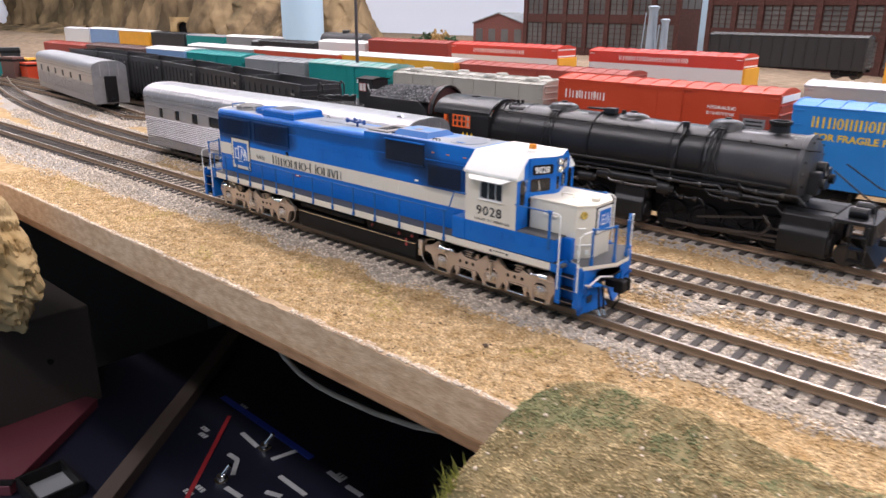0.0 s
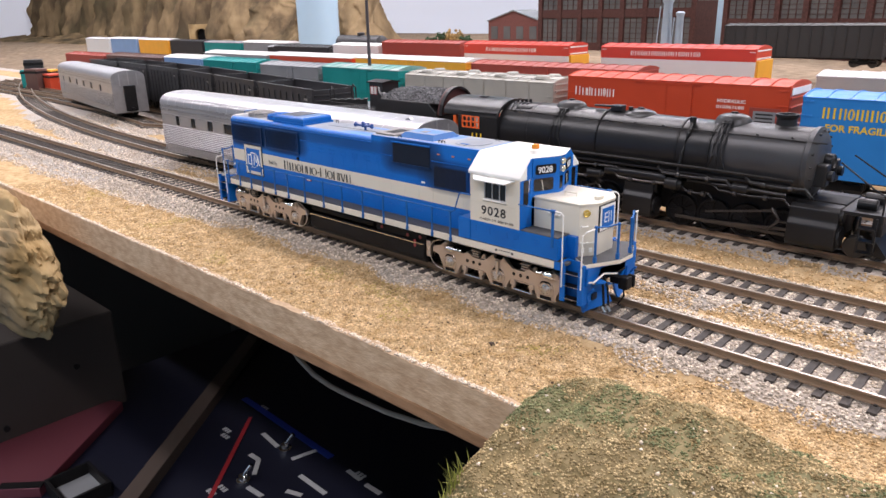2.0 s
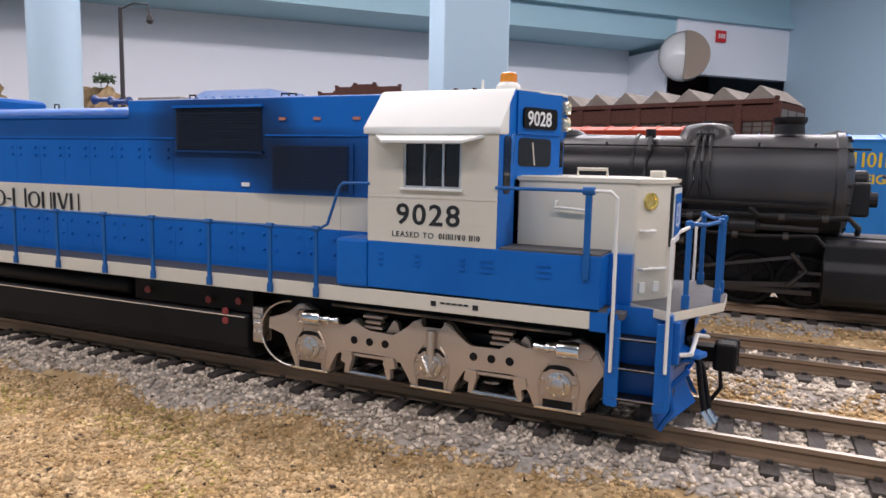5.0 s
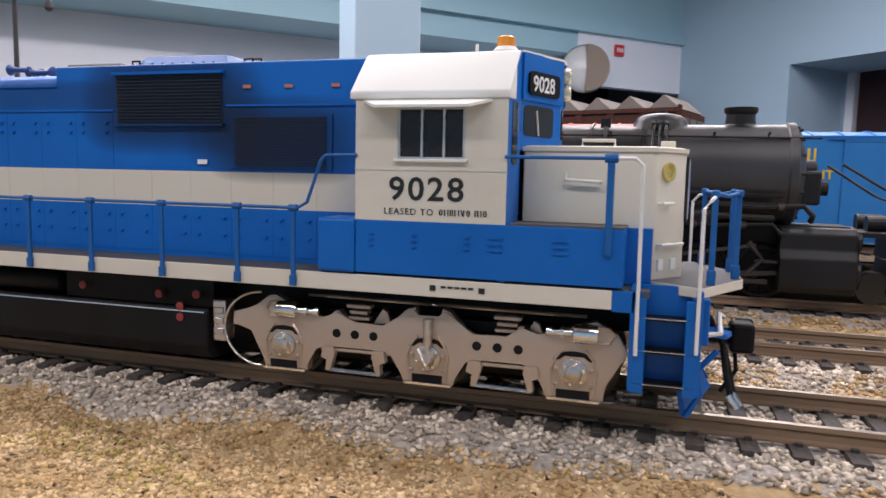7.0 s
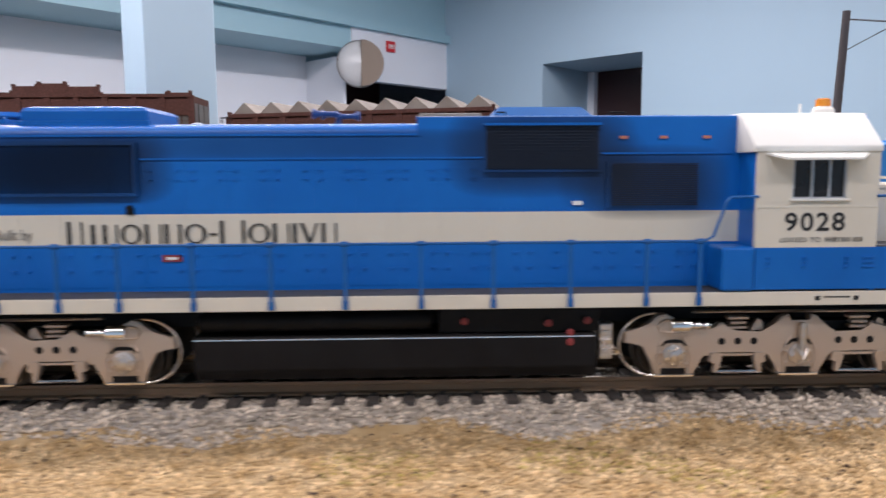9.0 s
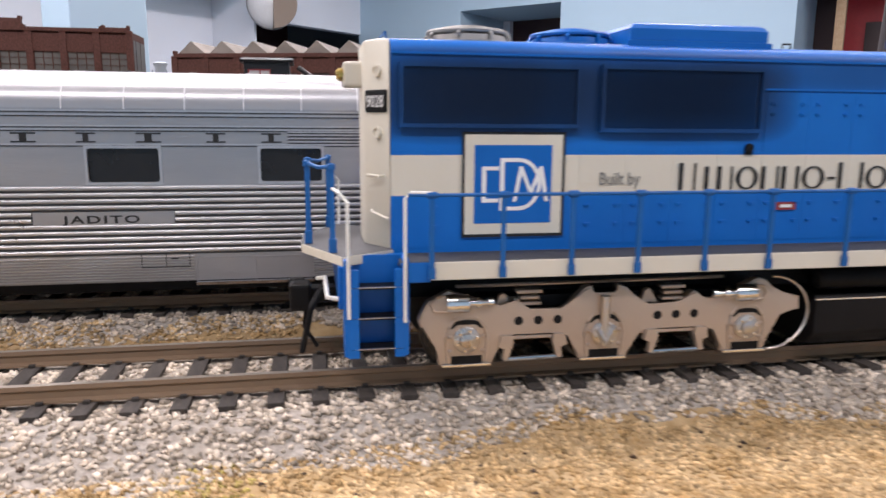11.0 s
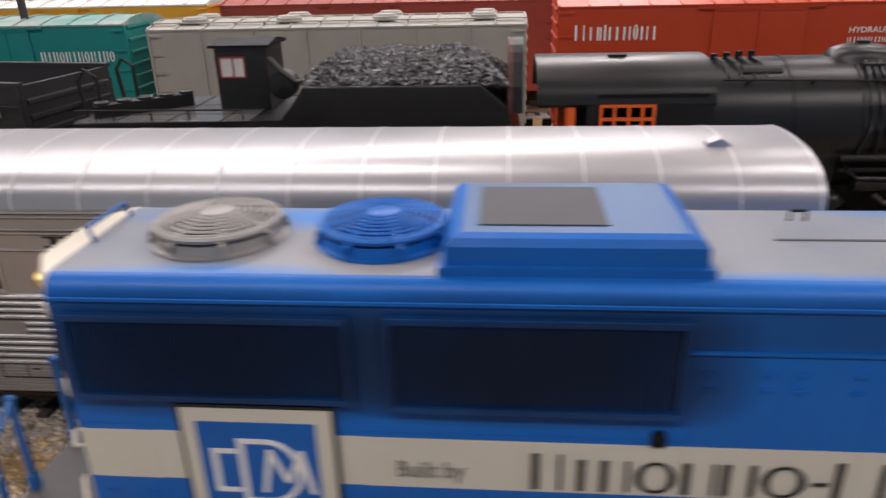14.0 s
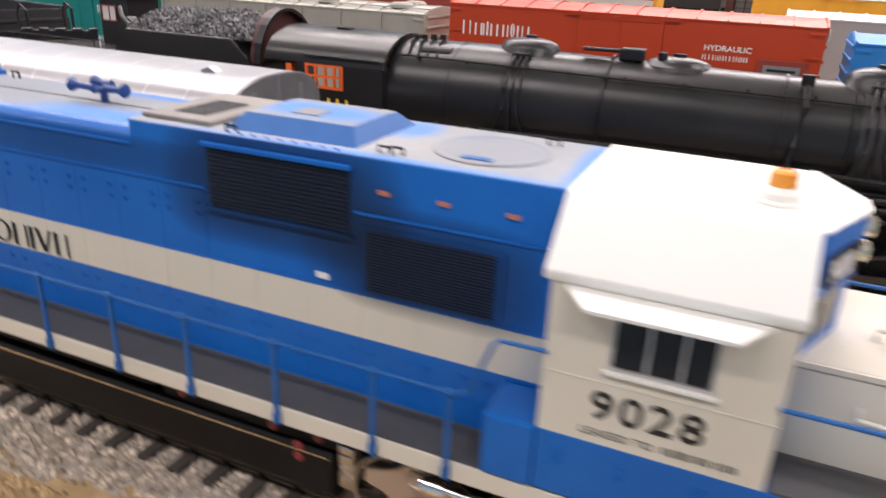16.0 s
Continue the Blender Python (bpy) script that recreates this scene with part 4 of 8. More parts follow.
        q, d, n = wall_panel(m0, m1, [(0, 38.5), (1, 38.5), (1, 46.0), (0, 46.0)], 1.0)
        face = part("cab_front", q, BLUE, t, "blue cab front wall")
        q, d, n = wall_panel(m0, m1, [(0, 45.9), (1, 45.9), (1, 52.9), (0, 52.9)], 1.4, 0.35)
        brow = part("cab_brow", q, BLUE, t, "blue panel under the roof")
        a0, a1 = (0.06, 0.8) if s < 0 else (0.2, 0.94)
        q, d, n = wall_panel(m0, m1, rounded(a0, a1, 40.6, 45.3, 0.08, 0.8), 0.5, 0.1)
        ws = part("windscreen", q, GLASS, face)
        q, d, n = wall_panel(m0, m1, [(a0 + 0.34, 40.8), (a0 + 0.36, 40.8), (a0 + 0.3, 44.6), (a0 + 0.28, 44.6)], 0.2, 0.3)
        part("wiper", q, CREAM, ws)
        b0, b1 = (0.1, 0.86) if s < 0 else (0.14, 0.9)
        q, d, n = wall_panel(m0, m1, rounded(b0, b1, 46.8, 50.3, 0.07, 0.7), 0.5, 0.75)
        nb = part("number_board", q, BLACK, t, "black number board")
        p = Vector(m0) + d * (b0 + 0.07) + n * 0.77
        letters("9028", 3.3, 0.04, WHITE_INK, nb, pose(p.x * MM, p.y * MM, 47.4 * MM, 90, 0, math.degrees(math.atan2(d.y, d.x))), squeeze=0.94, name="number", bold=0.05)
    g = bmesh.new()
    prism(g, [(101.4, -1.7), (102.6, -1.6), (102.6, 1.6), (101.4, 1.7)], 38.5, 52.9, "z")
    part("cab_front", g, BLUE, t)
    g = bmesh.new()
    prism(g, [(102.5, -0.9), (102.7, -0.9), (102.7, 0.9), (102.5, 0.9)], 40.6, 45.3, "z")
    part("windscreen", g, GLASS, t)
    g = bmesh.new()
    prism(g, [(97.9, -12.3), (98.4, -12.2), (103.0, -1.8), (103.0, 1.8), (98.4, 12.2), (97.9, 12.3)], 52.8, 53.15, "z")
    part("cab_roof", g, WHITE, t, "white roof point over the cab front")
    for z in (48.0, 50.8):
        g = bmesh.new()
        lathe(g, (102.5, 0, z), (1, 0, 0), [(0, 1.2), (1.2, 1.2), (1.4, 1.0), (1.1, 0.8), (0.8, 0.1)], 18)
        part("headlight", g, HEADLAMP, t, "silver headlight")
    # warning beacon
    g = bmesh.new()
    lathe(g, (94, -4.5, 53.1), (0, 0, 1), [(0, 2.6), (0.4, 2.6), (0.6, 2.2), (1.3, 2.1), (1.7, 1.7), (1.9, 1.5)], 20)
    bc = part("beacon_base", g, WHITE, t, "pale beacon base")
    g = bmesh.new()
    lathe(g, (94, -4.5, 54.9), (0, 0, 1), [(0, 1.5), (1.5, 1.45), (1.75, 1.1), (1.8, 0.1)], 20)
    part("beacon_lens", g, AMBER, bc, "amber beacon lens", True)
    g = bmesh.new()
    cyl(g, (89.2, -4.5, 53.1), (89.2, -4.5, 55.6), 0.28, 0.22, 8)
    part("aerial", g, WHITE, t, "short white roof aerial")

    # blue boxes below the cab, side walkway ahead of it
    for s in (-1, 1):
        def yy(a, b):
            return min(s * a, s * b), max(s * a, s * b)
        g = bmesh.new()
        box(g, 74.4, 114.4, *yy(11.1, 18.65), 19.4, 27.5, 0.12)
        bx = part("battery_box", g, BLUE, t, "blue battery box")
        g = bmesh.new()
        for x in (76.5, 83.5, 91.6, 95.2, 104.6):
            for z in (23.6, 24.5, 25.4):
                box(g, x, x + (2.2 if x > 95 else 0.9), *yy(18.6, 18.85), z, z + 0.25)
        part("louvre", g, BLUE, bx)
        g = bmesh.new()
        box(g, 68.0, 74.3, *yy(11.2, 18.9), 19.2, 27.6, 0.5)
        part("step_box", g, BLUE, t, "blue equipment box")
        g = bmesh.new()
        box(g, 98.2, 114.4, *yy(11.3, 18.6), 27.5, 27.8)
        part("side_tread", g, GREY_DECK, t)
        g = bmesh.new()
        box(g, 114.4, 118.0, *yy(11.0, 13.0), 19.2, 27.4)
        part("nose_step", g, BLUE, t)
    # short nose
    nose = [(98.6, -11.2), (118.0, -11.2), (122.3, -5.4), (122.3, 5.4), (118.0, 11.2), (98.6, 11.2)]
    g = bmesh.new()
    prism(g, nose, 19.2, 39.2, "z", bevel=0.5)
    ns = part("nose", g, CREAM, t, "cream short hood", True)
    g = bmesh.new()
    prism(g, [(x * 1.0 + (0.25 if x > 110 else -0.1), y * 1.02) for x, y in nose], 38.4, 39.0, "z")
    part("nose_cap", g, CREAM, ns)
    g = bmesh.new()
    tube(g, [(106.5, -3, 39.1), (106.5, -3, 40.4), (111.5, -3, 40.4), (111.5, -3, 39.1)], 0.3)
    box(g, 118.4, 120.6, -2.5, 0.6, 39.1, 40.4, 0.2)
    part("roof_grab", g, CREAM, ns)
    g = bmesh.new()
    tube(g, [(105.2, -11.2, 35.2), (105.2, -12.0, 34.2), (110.2, -12.0, 33.9), (110.2, -11.2, 33.9)], 0.25)
    part("nose_grab", g, WHITE, ns)
    d = Vector((4.3, 5.8, 0)).normalized()
    nn = Vector((5.8, -4.3, 0)).normalized()
    c = Vector((119.6, -9.0, 35.6))
    g = bmesh.new()
    lathe(g, c, nn, [(-0.2, 1.35), (0.5, 1.35), (0.5, 1.05), (0.2, 0.9), (0.15, 0.1)], 20)
    part("nose_light", g, mat("gold_reflector", (0.75, 0.6, 0.2), 0.25, 0.8), ns, "gold nose light")
    g = bmesh.new()
    box(g, 122.2, 122.7, -5.3, 5.3, 28.2, 38.0, 0.15)
    em = part("nose_emblem", g, BLACK_INK, ns, "blue square emblem on a white panel")
    g = bmesh.new()
    box(g, 122.6, 122.85, -4.9, 4.9, 28.6, 37.6)
    part("emblem_border", g, WHITE, em)
    g = bmesh.new()
    box(g, 122.8, 122.98, -3.9, 3.9, 29.5, 36.7)
    part("emblem_field", g, BLUE, em)
    g = bmesh.new()
    for y0, y1, z0, z1 in ((-2.4, -2.0, 31.4, 35.0), (-2.0, -0.6, 34.6, 35.0), (-2.0, -0.6, 33.0, 33.4), (-2.0, -0.6, 31.4, 31.8), (0.2, 0.6, 31, 35.2), (1.8, 2.2, 31.4, 35.0)):
        box(g, 122.95, 123.05, y0, y1, z0, z1)
    part("emblem_device", g, WHITE_INK, em)
    for z, u in ((31.0, -0.6), (25.0, -0.6), (25.0, 2.0)):
        g = bmesh.new()
        a = Vector((119.6, -9.0, z)) + d * (u - 1.2)
        b = a + d * 2.4
        tube(g, [a, a + nn * 0.9, b + nn * 0.9, b], 0.24)
        part("nose_grab", g, WHITE, ns)
    for u in (-1.6, 1.4):
        g = bmesh.new()
        a = Vector((119.6, -9.0, 21.6)) + d * u
        b = a + d * 1.2
        prism(g, [(a.x, a.y), (b.x, b.y), ((b + nn * 0.3).x, (b + nn * 0.3).y), ((a + nn * 0.3).x, (a + nn * 0.3).y)], 21.2, 22.8, "z")
        part("nose_step", g, WHITE, ns)

    # end platforms
    for e, x0, x1 in ((1, 117.0, 131.2), (-1, -118.4, -104.4)):
        g = bmesh.new()
        pts = [(x0, -12), (x0, 12), (x1 - 6.4, 17.0), (x1, 4.5), (x1, -4.5), (x1 - 6.4, -17.0)] if e > 0 else [(x1, -12), (x1, 12), (x0 + 6.0, 17.0), (x0, 4.5), (x0, -4.5), (x0 + 6.0, -17.0)]
        prism(g, pts, 18.4, 19.9, "z", bevel=0.15)
        for f in g.faces:
            if f.calc_center_median().z > 19.85:
                f.material_index = 1
        part("end_platform", g, [CREAM, GREY_DECK], t, "grey deck with cream edge")
        # posts and rails of the platform
        xp = x1 - 1.2 if e > 0 else x0 + 1.2
        xq = 126.1 if e > 0 else x0 + 4.8
        for y, x in ((-13.0, xq), (-4.4, xp), (4.4, xp), (13.0, xq)):
            g = bmesh.new()
            box(g, x - 0.4, x + 0.4, y - 0.3, y + 0.3, 19.8, 32.8, 0.12)
            box(g, x - 0.6, x + 0.6, y - 0.5, y + 0.5, 19.8, 22.0, 0.15)
            lathe(g, (x, y, 32.2), (0, 0, 1), [(0, 0.6), (0.8, 0.6), (1.0, 0.3)], 10)
            part("platform_post", g, BLUE_BRIGHT, t)
        for s in (-1, 1):
            g = bmesh.new()
            tube(g, [(xq, s * 13.0, 32.7), ((xp + xq) / 2, s * 8.8, 32.3), (xp, s * 4.4, 32.7)], 0.3)
            part("platform_rail", g, BLUE_BRIGHT, t)
            # white corner grabs
            g = bmesh.new()
            xa, xb = (116.5, 124.4) if e > 0 else (-103.4, -111.6)
            ta, tb = (37.2, 31.3) if e > 0 else (29.3, 28.6)
            y = s * 18.7
            if e > 0:
                tube(g, [(112.4, y, ta), (115.4, y, ta), (116.4, y, ta - 0.9), (xa, y, 20), (xa, y, 10.2)], 0.27)
            else:
                tube(g, [(-99.5, y, 29.2), (-102.6, y, ta), (-103.4, y, ta - 0.8), (xa, y, 20), (xa, y, 10.2)], 0.27)
            part("corner_grab", g, WHITE, t, "white hand grab")
            g = bmesh.new()
            tube(g, [(xq, s * 13.0, tb + 0.9), (xb + e * 1.0, s * 17.4, tb + 0.6), (xb, y, tb - 0.6), (xb, y, 11)], 0.27)
            part("corner_grab", g, WHITE, t, "white hand grab")
            # steps
            xs0, xs1 = (116.0, 124.6) if e > 0 else (-111.8, -103.2)
            for x in (xs0, xs1):
                g = bmesh.new()
                box(g, x - 0.45, x + 0.45, min(s * 12.5, s * 18.4), max(s * 12.5, s * 18.4), 5.0, 19.6, 0.2)
                sp = part("step_side", g, BLUE, t, "blue step well side")
            for xf in (xs0, xs1 - 1.7):
                g = bmesh.new()
                box(g, xf, xf + 1.7, min(s * 17.9, s * 18.45), max(s * 17.9, s * 18.45), 4.8, 18.2, 0.15)
                part("step_face", g, BLUE, t)
            g = bmesh.new()
            box(g, xs0, xs1, min(s * 12.2, s * 12.8), max(s * 12.2, s * 12.8), 5.0, 19.4)
            sp = part("step_back", g, BLUE, t)
            for z in (6.2, 10.9, 15.5):
                g = bmesh.new()
                box(g, xs0 + 0.3, xs1 - 0.3, min(s * 12.8, s * 18.3), max(s * 12.8, s * 18.3), z - 0.35, z, 0.1)
                part("step_tread", g, BLACK, sp)
                g = bmesh.new()
                box(g, xs0 + 0.4, xs1 - 0.4, min(s * 14.6, s * 15.1), max(s * 14.6, s * 15.1), z, z + 4.2)
                part("riser", g, BLUE, sp)
                g = bmesh.new()
                box(g, xs0 + 0.4, xs1 - 0.4, min(s * 18.0, s * 18.45), max(s * 18.0, s * 18.4), z - 0.1, z + 0.06, 0.04)
                part("tread_edge", g, JOURNAL, sp)
        # coupler, plough and hoses
        g = bmesh.new()
        xc = 126 if e > 0 else -113
        box(g, min(xc, xc + e * 5.5), max(xc, xc + e * 5.5), -1.6, 1.6, 9.3, 11.8, 0.2)
        box(g, min(xc + e * 4, xc + e * 7.6), max(xc + e * 4, xc + e * 7.6), -3.2, 1.0, 8.2, 12.8, 0.6)
        box(g, min(xc + e * 5, xc + e * 7.8), max(xc + e * 5, xc + e * 7.8), 1.4, 3.0, 8.2, 12.8, 0.5)
        part("coupler", g, BLACK, t, "black knuckle coupler")
        g = bmesh.new()
        tube(g, [(xc + e * 5, -0.5, 8.4), (xc + e * 5.4, -0.6, 5), (xc + e * 3.2, -0.8, 1.4)], 0.35)
        part("uncoupling_pin", g, BLACK, t)
        g = bmesh.new()
        box(g, min(xc - e * 2.2, xc), max(xc - e * 2.2, xc), -17.0, 17.0, 12.0, 18.4, 0.2)
        part("pilot_beam", g, BLUE, t, "blue buffer beam")
        if e > 0:
            for s in (-1, 1):
                g = bmesh.new()
                rows = []
                for v in range(7):
                    q = v / 6
                    z = 1.3 + q * (11.0 - 1.3)
                    bow = 3.2 * (1 - q) ** 2 + 15.0 * max(0, q - 0.5) ** 2
                    rows.append([(122.6 + u * 2.4 + bow * (0.35 + 0.5 * u), s * (15.0 - u * 12.8), z + 1.2 * u * (1 - q) - (0 if q < 0.99 else 2.0 * u * u)) for u in (0, 0.2, 0.4, 0.6, 0.8, 1.0)])
                fr_ = [[g.verts.new(p) for p in row] for row in rows]
                bk = [[g.verts.new((p[0] - 0.8, p[1], p[2])) for p in row] for row in rows]
                for v in range(6):
                    for u in range(5):
                        g.faces.new((fr_[v][u], fr_[v][u + 1], fr_[v + 1][u + 1], fr_[v + 1][u]))
                        g.faces.new((bk[v][u], bk[v + 1][u], bk[v + 1][u + 1], bk[v][u + 1]))
                for v in range(6):
                    for u in (0, 5):
                        g.faces.new((fr_[v][u], fr_[v + 1][u], bk[v + 1][u], bk[v][u]))
                for u in range(5):
                    for v in (0, 6):
                        g.faces.new((fr_[v][u], bk[v][u], bk[v][u + 1], fr_[v][u + 1]))
                pb = part("plough", g, BLUE, t, "blue snow plough blade", True)
                g = bmesh.new()
                box(g, 124.0, 124.9, min(s * 8.0, s * 11.0), max(s * 8.0, s * 11.0), 4.8, 7.2, 0.2)
                part("tow_pocket", g, DARK, pb)
                g = bmesh.new()
                tube(g, [(123.6, s * 15.0, 1.2), (125.4, s * 15.0, 4.5), (124.8, s * 15.0, 8.0), (127.4, s * 14.9, 11.0)], 0.45, 6)
                part("blade_edge", g, BLUE, pb)
            g = bmesh.new()
            prism(g, [(124.0, -15.5), (128.6, -13.6), (129.6, -10.2), (124.6, -9.6)], 13.2, 14.0, "z", bevel=0.2)
            for v in g.verts:
                v.co.z += (v.co.x - 124) * -0.18
            part("plough_flange", g, BLUE, t)
            g = bmesh.new()
            tube(g, [(126.4, -9.6, 14.8), (128.4, -10.4, 11), (129.0, -10.8, 7), (129.8, -11.6, 3.6)], 0.45)
            tube(g, [(126.4, -7.6, 14.6), (128.9, -8.2, 10), (129.8, -8.8, 6), (130.4, -9.6, 3.4)], 0.4)
            part("air_hose", g, BLACK, t, "black air hoses")
            g = bmesh.new()
            for y, x, z in ((-11.6, 129.8, 3.4), (-9.6, 130.4, 3.2)):
                cyl(g, (x - 0.4, y, z + 0.6), (x + 0.9, y - 0.2, z - 1.2), 0.55, seg=10)
            part("hose_coupling", g, CHROME, t, "silver hose ends")
        else:
            g = bmesh.new()
            for y in (-9, -11):
                tube(g, [(-114.8, y, 14.5), (-117, y - 0.4, 11), (-118, y - 0.6, 6.5), (-118.6, y - 0.8, 4)], 0.45)
            part("air_hose", g, BLACK, t, "black air hoses")
        g = bmesh.new()
        tube(g, [(xc, -16, 13.4), (xc + e * 1.6, -15.6, 13.6), (xc + e * 1.8, -9, 15.2), (xc + e * 3.0, -2.2, 13.6)], 0.35)
        part("cut_lever", g, WHITE, t)

    # side handrails
    posts = [-99.5, -88.8, -78.1, -67.4, -56.2, -45.1, -31.4, -17.0, -3.2, 11.0, 24.6, 39.2, 53.7, 63.8]
    for s in (-1, 1):
        g = bmesh.new()
        y = s * 18.75
        tube(g, [(-103.0, y, 29.0), (posts[0], y, 28.9), (0, y, 28.9), (64.6, y, 28.9), (66.2, y, 29.8), (68.6, s * 18.7, 36.4), (69.4, s * 18.7, 37.1), (74.6, s * 18.7, 37.2)], 0.27)
        tube(g, [(97.4, y, 37.2), (112.2, y, 37.2)], 0.27)
        rail = part("handrail", g, BLUE_BRIGHT, t, "thin blue handrail")
        for x in posts:
            g = bmesh.new()
            box(g, x - 0.34, x + 0.34, min(s * 18.5, s * 18.95), max(s * 18.5, s * 18.95), 16.6, 28.6)
            cyl(g, (x - 0.75, y, 28.9), (x + 0.75, y, 28.9), 0.5, seg=8)
            box(g, x - 0.5, x + 0.5, min(s * 18.5, s * 19.1), max(s * 18.5, s * 19.1), 16.6, 18.2)
            part("stanchion", g, BLUE_BRIGHT, rail)
        g = bmesh.new()
        box(g, 111.7, 112.7, min(s * 18.4, s * 19.1), max(s * 18.4, s * 19.1), 23.8, 37.0, 0.15)
        cyl(g, (111.3, y, 37.2), (113.1, y, 37.2), 0.65, seg=10)
        part("stanchion", g, BLUE_BRIGHT, rail)

    # roof fittings
    def fan(x, m, label):
        g = bmesh.new()
        lathe(g, (x, 0, 51.4), (0, 0, 1), [(0, 7.2), (0.5, 7.2), (0.65, 6.7), (1.5, 6.5), (1.5, 6.1), (0.7, 6.0), (0.7, 0.2)], 36)
        f = part("roof_fan", g, m, t, label, True)
        g = bmesh.new()
        lathe(g, (x, 0, 52.15), (0, 0, 1), [(0, 5.9), (0.1, 5.9), (0.1, 0.2)], 30)
        part("fan_well", g, DARK, f)
        for r in (1.9, 2.55, 3.2, 3.85, 4.5, 5.15, 5.8, 6.4):
            g = bmesh.new()
            ringp = [(x + r * math.cos(2 * math.pi * k / 36), r * math.sin(2 * math.pi * k / 36), 54.6 - 0.026 * r * r) for k in range(37)]
            tube(g, ringp, 0.22 if r < 6 else 0.36, 6)
            part("guard_ring", g, m, f)
        for k in range(8):
            a = 2 * math.pi * (k + 0.5) / 8
            g = bmesh.new()
            tube(g, [(x + 1.5 * math.cos(a), 1.5 * math.sin(a), 54.4), (x + 6.2 * math.cos(a), 6.2 * math.sin(a), 53.5), (x + 6.9 * math.cos(a), 6.9 * math.sin(a), 52.9), (x + 7.1 * math.cos(a), 7.1 * math.sin(a), 51.8)], 0.36, 6)
            part("guard_bar", g, m, f)
        g = bmesh.new()
        lathe(g, (x, 0, 54.0), (0, 0, 1), [(0, 1.7), (0.6, 1.7), (0.75, 1.3), (0.75, 0.1)], 24)
        part("fan_hub", g, m, f, "", True)
        for k in range(8):
            g = bmesh.new()
            a = 2 * math.pi * k / 8
            prism(g, [(x + 0.8 * math.cos(a), 0.8 * math.sin(a)), (x + 5.6 * math.cos(a), 5.6 * math.sin(a)), (x + 5.6 * math.cos(a + 0.45), 5.6 * math.sin(a + 0.45))], 52.9, 53.05, "z")
            part("fan_blade", g, DARK, f)

    FAN_GREY = mat("grey_primer_fan", (0.3, 0.29, 0.275), 0.45, 0.3, scale=80, grime=(0.14, 0.13, 0.12), grime_scale=120, grime_amount=0.5)
    fan(-90.8, FAN_GREY, "dusty grey round roof fan")
    fan(-73.0, BLUE, "blue round roof fan")
    g = bmesh.new()
    rings = [[g.verts.new(p) for p in ((x0, -w, z), (x1, -w, z), (x1, w, z), (x0, w, z))] for x0, x1, w, z in ((-66.6, -41.2, 9.3, 51.4), (-66.6, -41.2, 9.3, 52.3), (-66.0, -41.8, 8.8, 52.4), (-66.0, -41.8, 8.8, 54.2), (-65.4, -42.4, 8.3, 54.9), (-64.4, -43.4, 7.5, 55.2))]
    for a, b in zip(rings, rings[1:]):
        for k in range(4):
            g.faces.new((a[k], a[(k + 1) % 4], b[(k + 1) % 4], b[k]))
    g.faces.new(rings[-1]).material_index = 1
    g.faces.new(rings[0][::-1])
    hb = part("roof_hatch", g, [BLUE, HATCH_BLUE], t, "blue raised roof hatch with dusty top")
    g = bmesh.new()
    box(g, -62.8, -50.5, -5.8, 5.8, 55.15, 55.35, 0.05)
    part("hatch_screen", g, mat("dark_grey_screen", (0.045, 0.05, 0.06), 0.6), hb)
    g = bmesh.new()
    box(g, 11.0, 23.2, -9, 9, 52.8, 53.6, 0.25)
    pl = part("roof_plate", g, mat("taupe_roof_plate", (0.2, 0.185, 0.17), 0.6, color2=(0.28, 0.26, 0.24), scale=90, grime=(0.08, 0.075, 0.07), grime_scale=70, grime_amount=0.6), t, "sooty taupe roof plate")
    g = bmesh.new()
    box(g, 14.4, 20.2, -6.2, 3.4, 53.55, 53.7)
    sc = part("plate_screen", g, mat("dark_grey_screen_b", (0.03, 0.03, 0.03), 0.6), pl, "dark exhaust opening")
    for k in range(8):
        g = bmesh.new()
        box(g, 14.8, 19.8, -5.7 + k * 1.16, -5.3 + k * 1.16, 53.68, 53.85)
        part("bar", g, GREY_DECK, sc)
    g = bmesh.new()
    lo = [g.verts.new(p) for p in ((25.0, -8.6, 52.8), (45.6, -8.6, 52.8), (45.6, 8.6, 52.8), (25.0, 8.6, 52.8))]
    hi = [g.verts.new(p) for p in ((27.0, -6.0, 55.0), (43.6, -6.0, 55.0), (43.6, 6.0, 55.0), (27.0, 6.0, 55.0))]
    for k in range(4):
        g.faces.new((lo[k], lo[(k + 1) % 4], hi[(k + 1) % 4], hi[k]))
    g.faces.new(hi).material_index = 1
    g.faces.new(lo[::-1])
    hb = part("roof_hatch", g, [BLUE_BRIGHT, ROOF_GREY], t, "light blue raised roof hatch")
    g = bmesh.new()
    box(g, 32.5, 36.5, -3.4, 0.4, 54.95, 55.15)
    part("hatch_screen", g, mat("dark_grey_screen_c", (0.2, 0.2, 0.21), 0.6), hb)
    g = bmesh.new()
    lathe(g, (60.5, 0, 52.8), (0, 0, 1), [(0, 7.6), (0.25, 7.6), (0.35, 7.2), (0.3, 6.6), (0.5, 0.2)], 40)
    rf = part("roof_ring", g, ROOF_GREY, t, "flat dusty grey roof ring")
    g = bmesh.new()
    box(g, 58.6, 62.4, -6.2, -4.8, 53.0, 53.3, 0.1)
    part("ring_clip", g, BLUE_BRIGHT, rf)
    for x, y in ((49.5, -8.4), (51.0, -8.0), (66.5, 7.5), (27, -9.4), (-30, 3)):
        g = bmesh.new()
        tube(g, [(x - 0.8, y, 52.6), (x - 0.8, y, 53.7), (x + 0.8, y, 53.7), (x + 0.8, y, 52.6)], 0.2)
        part("lifting_eye", g, BLACK, t)
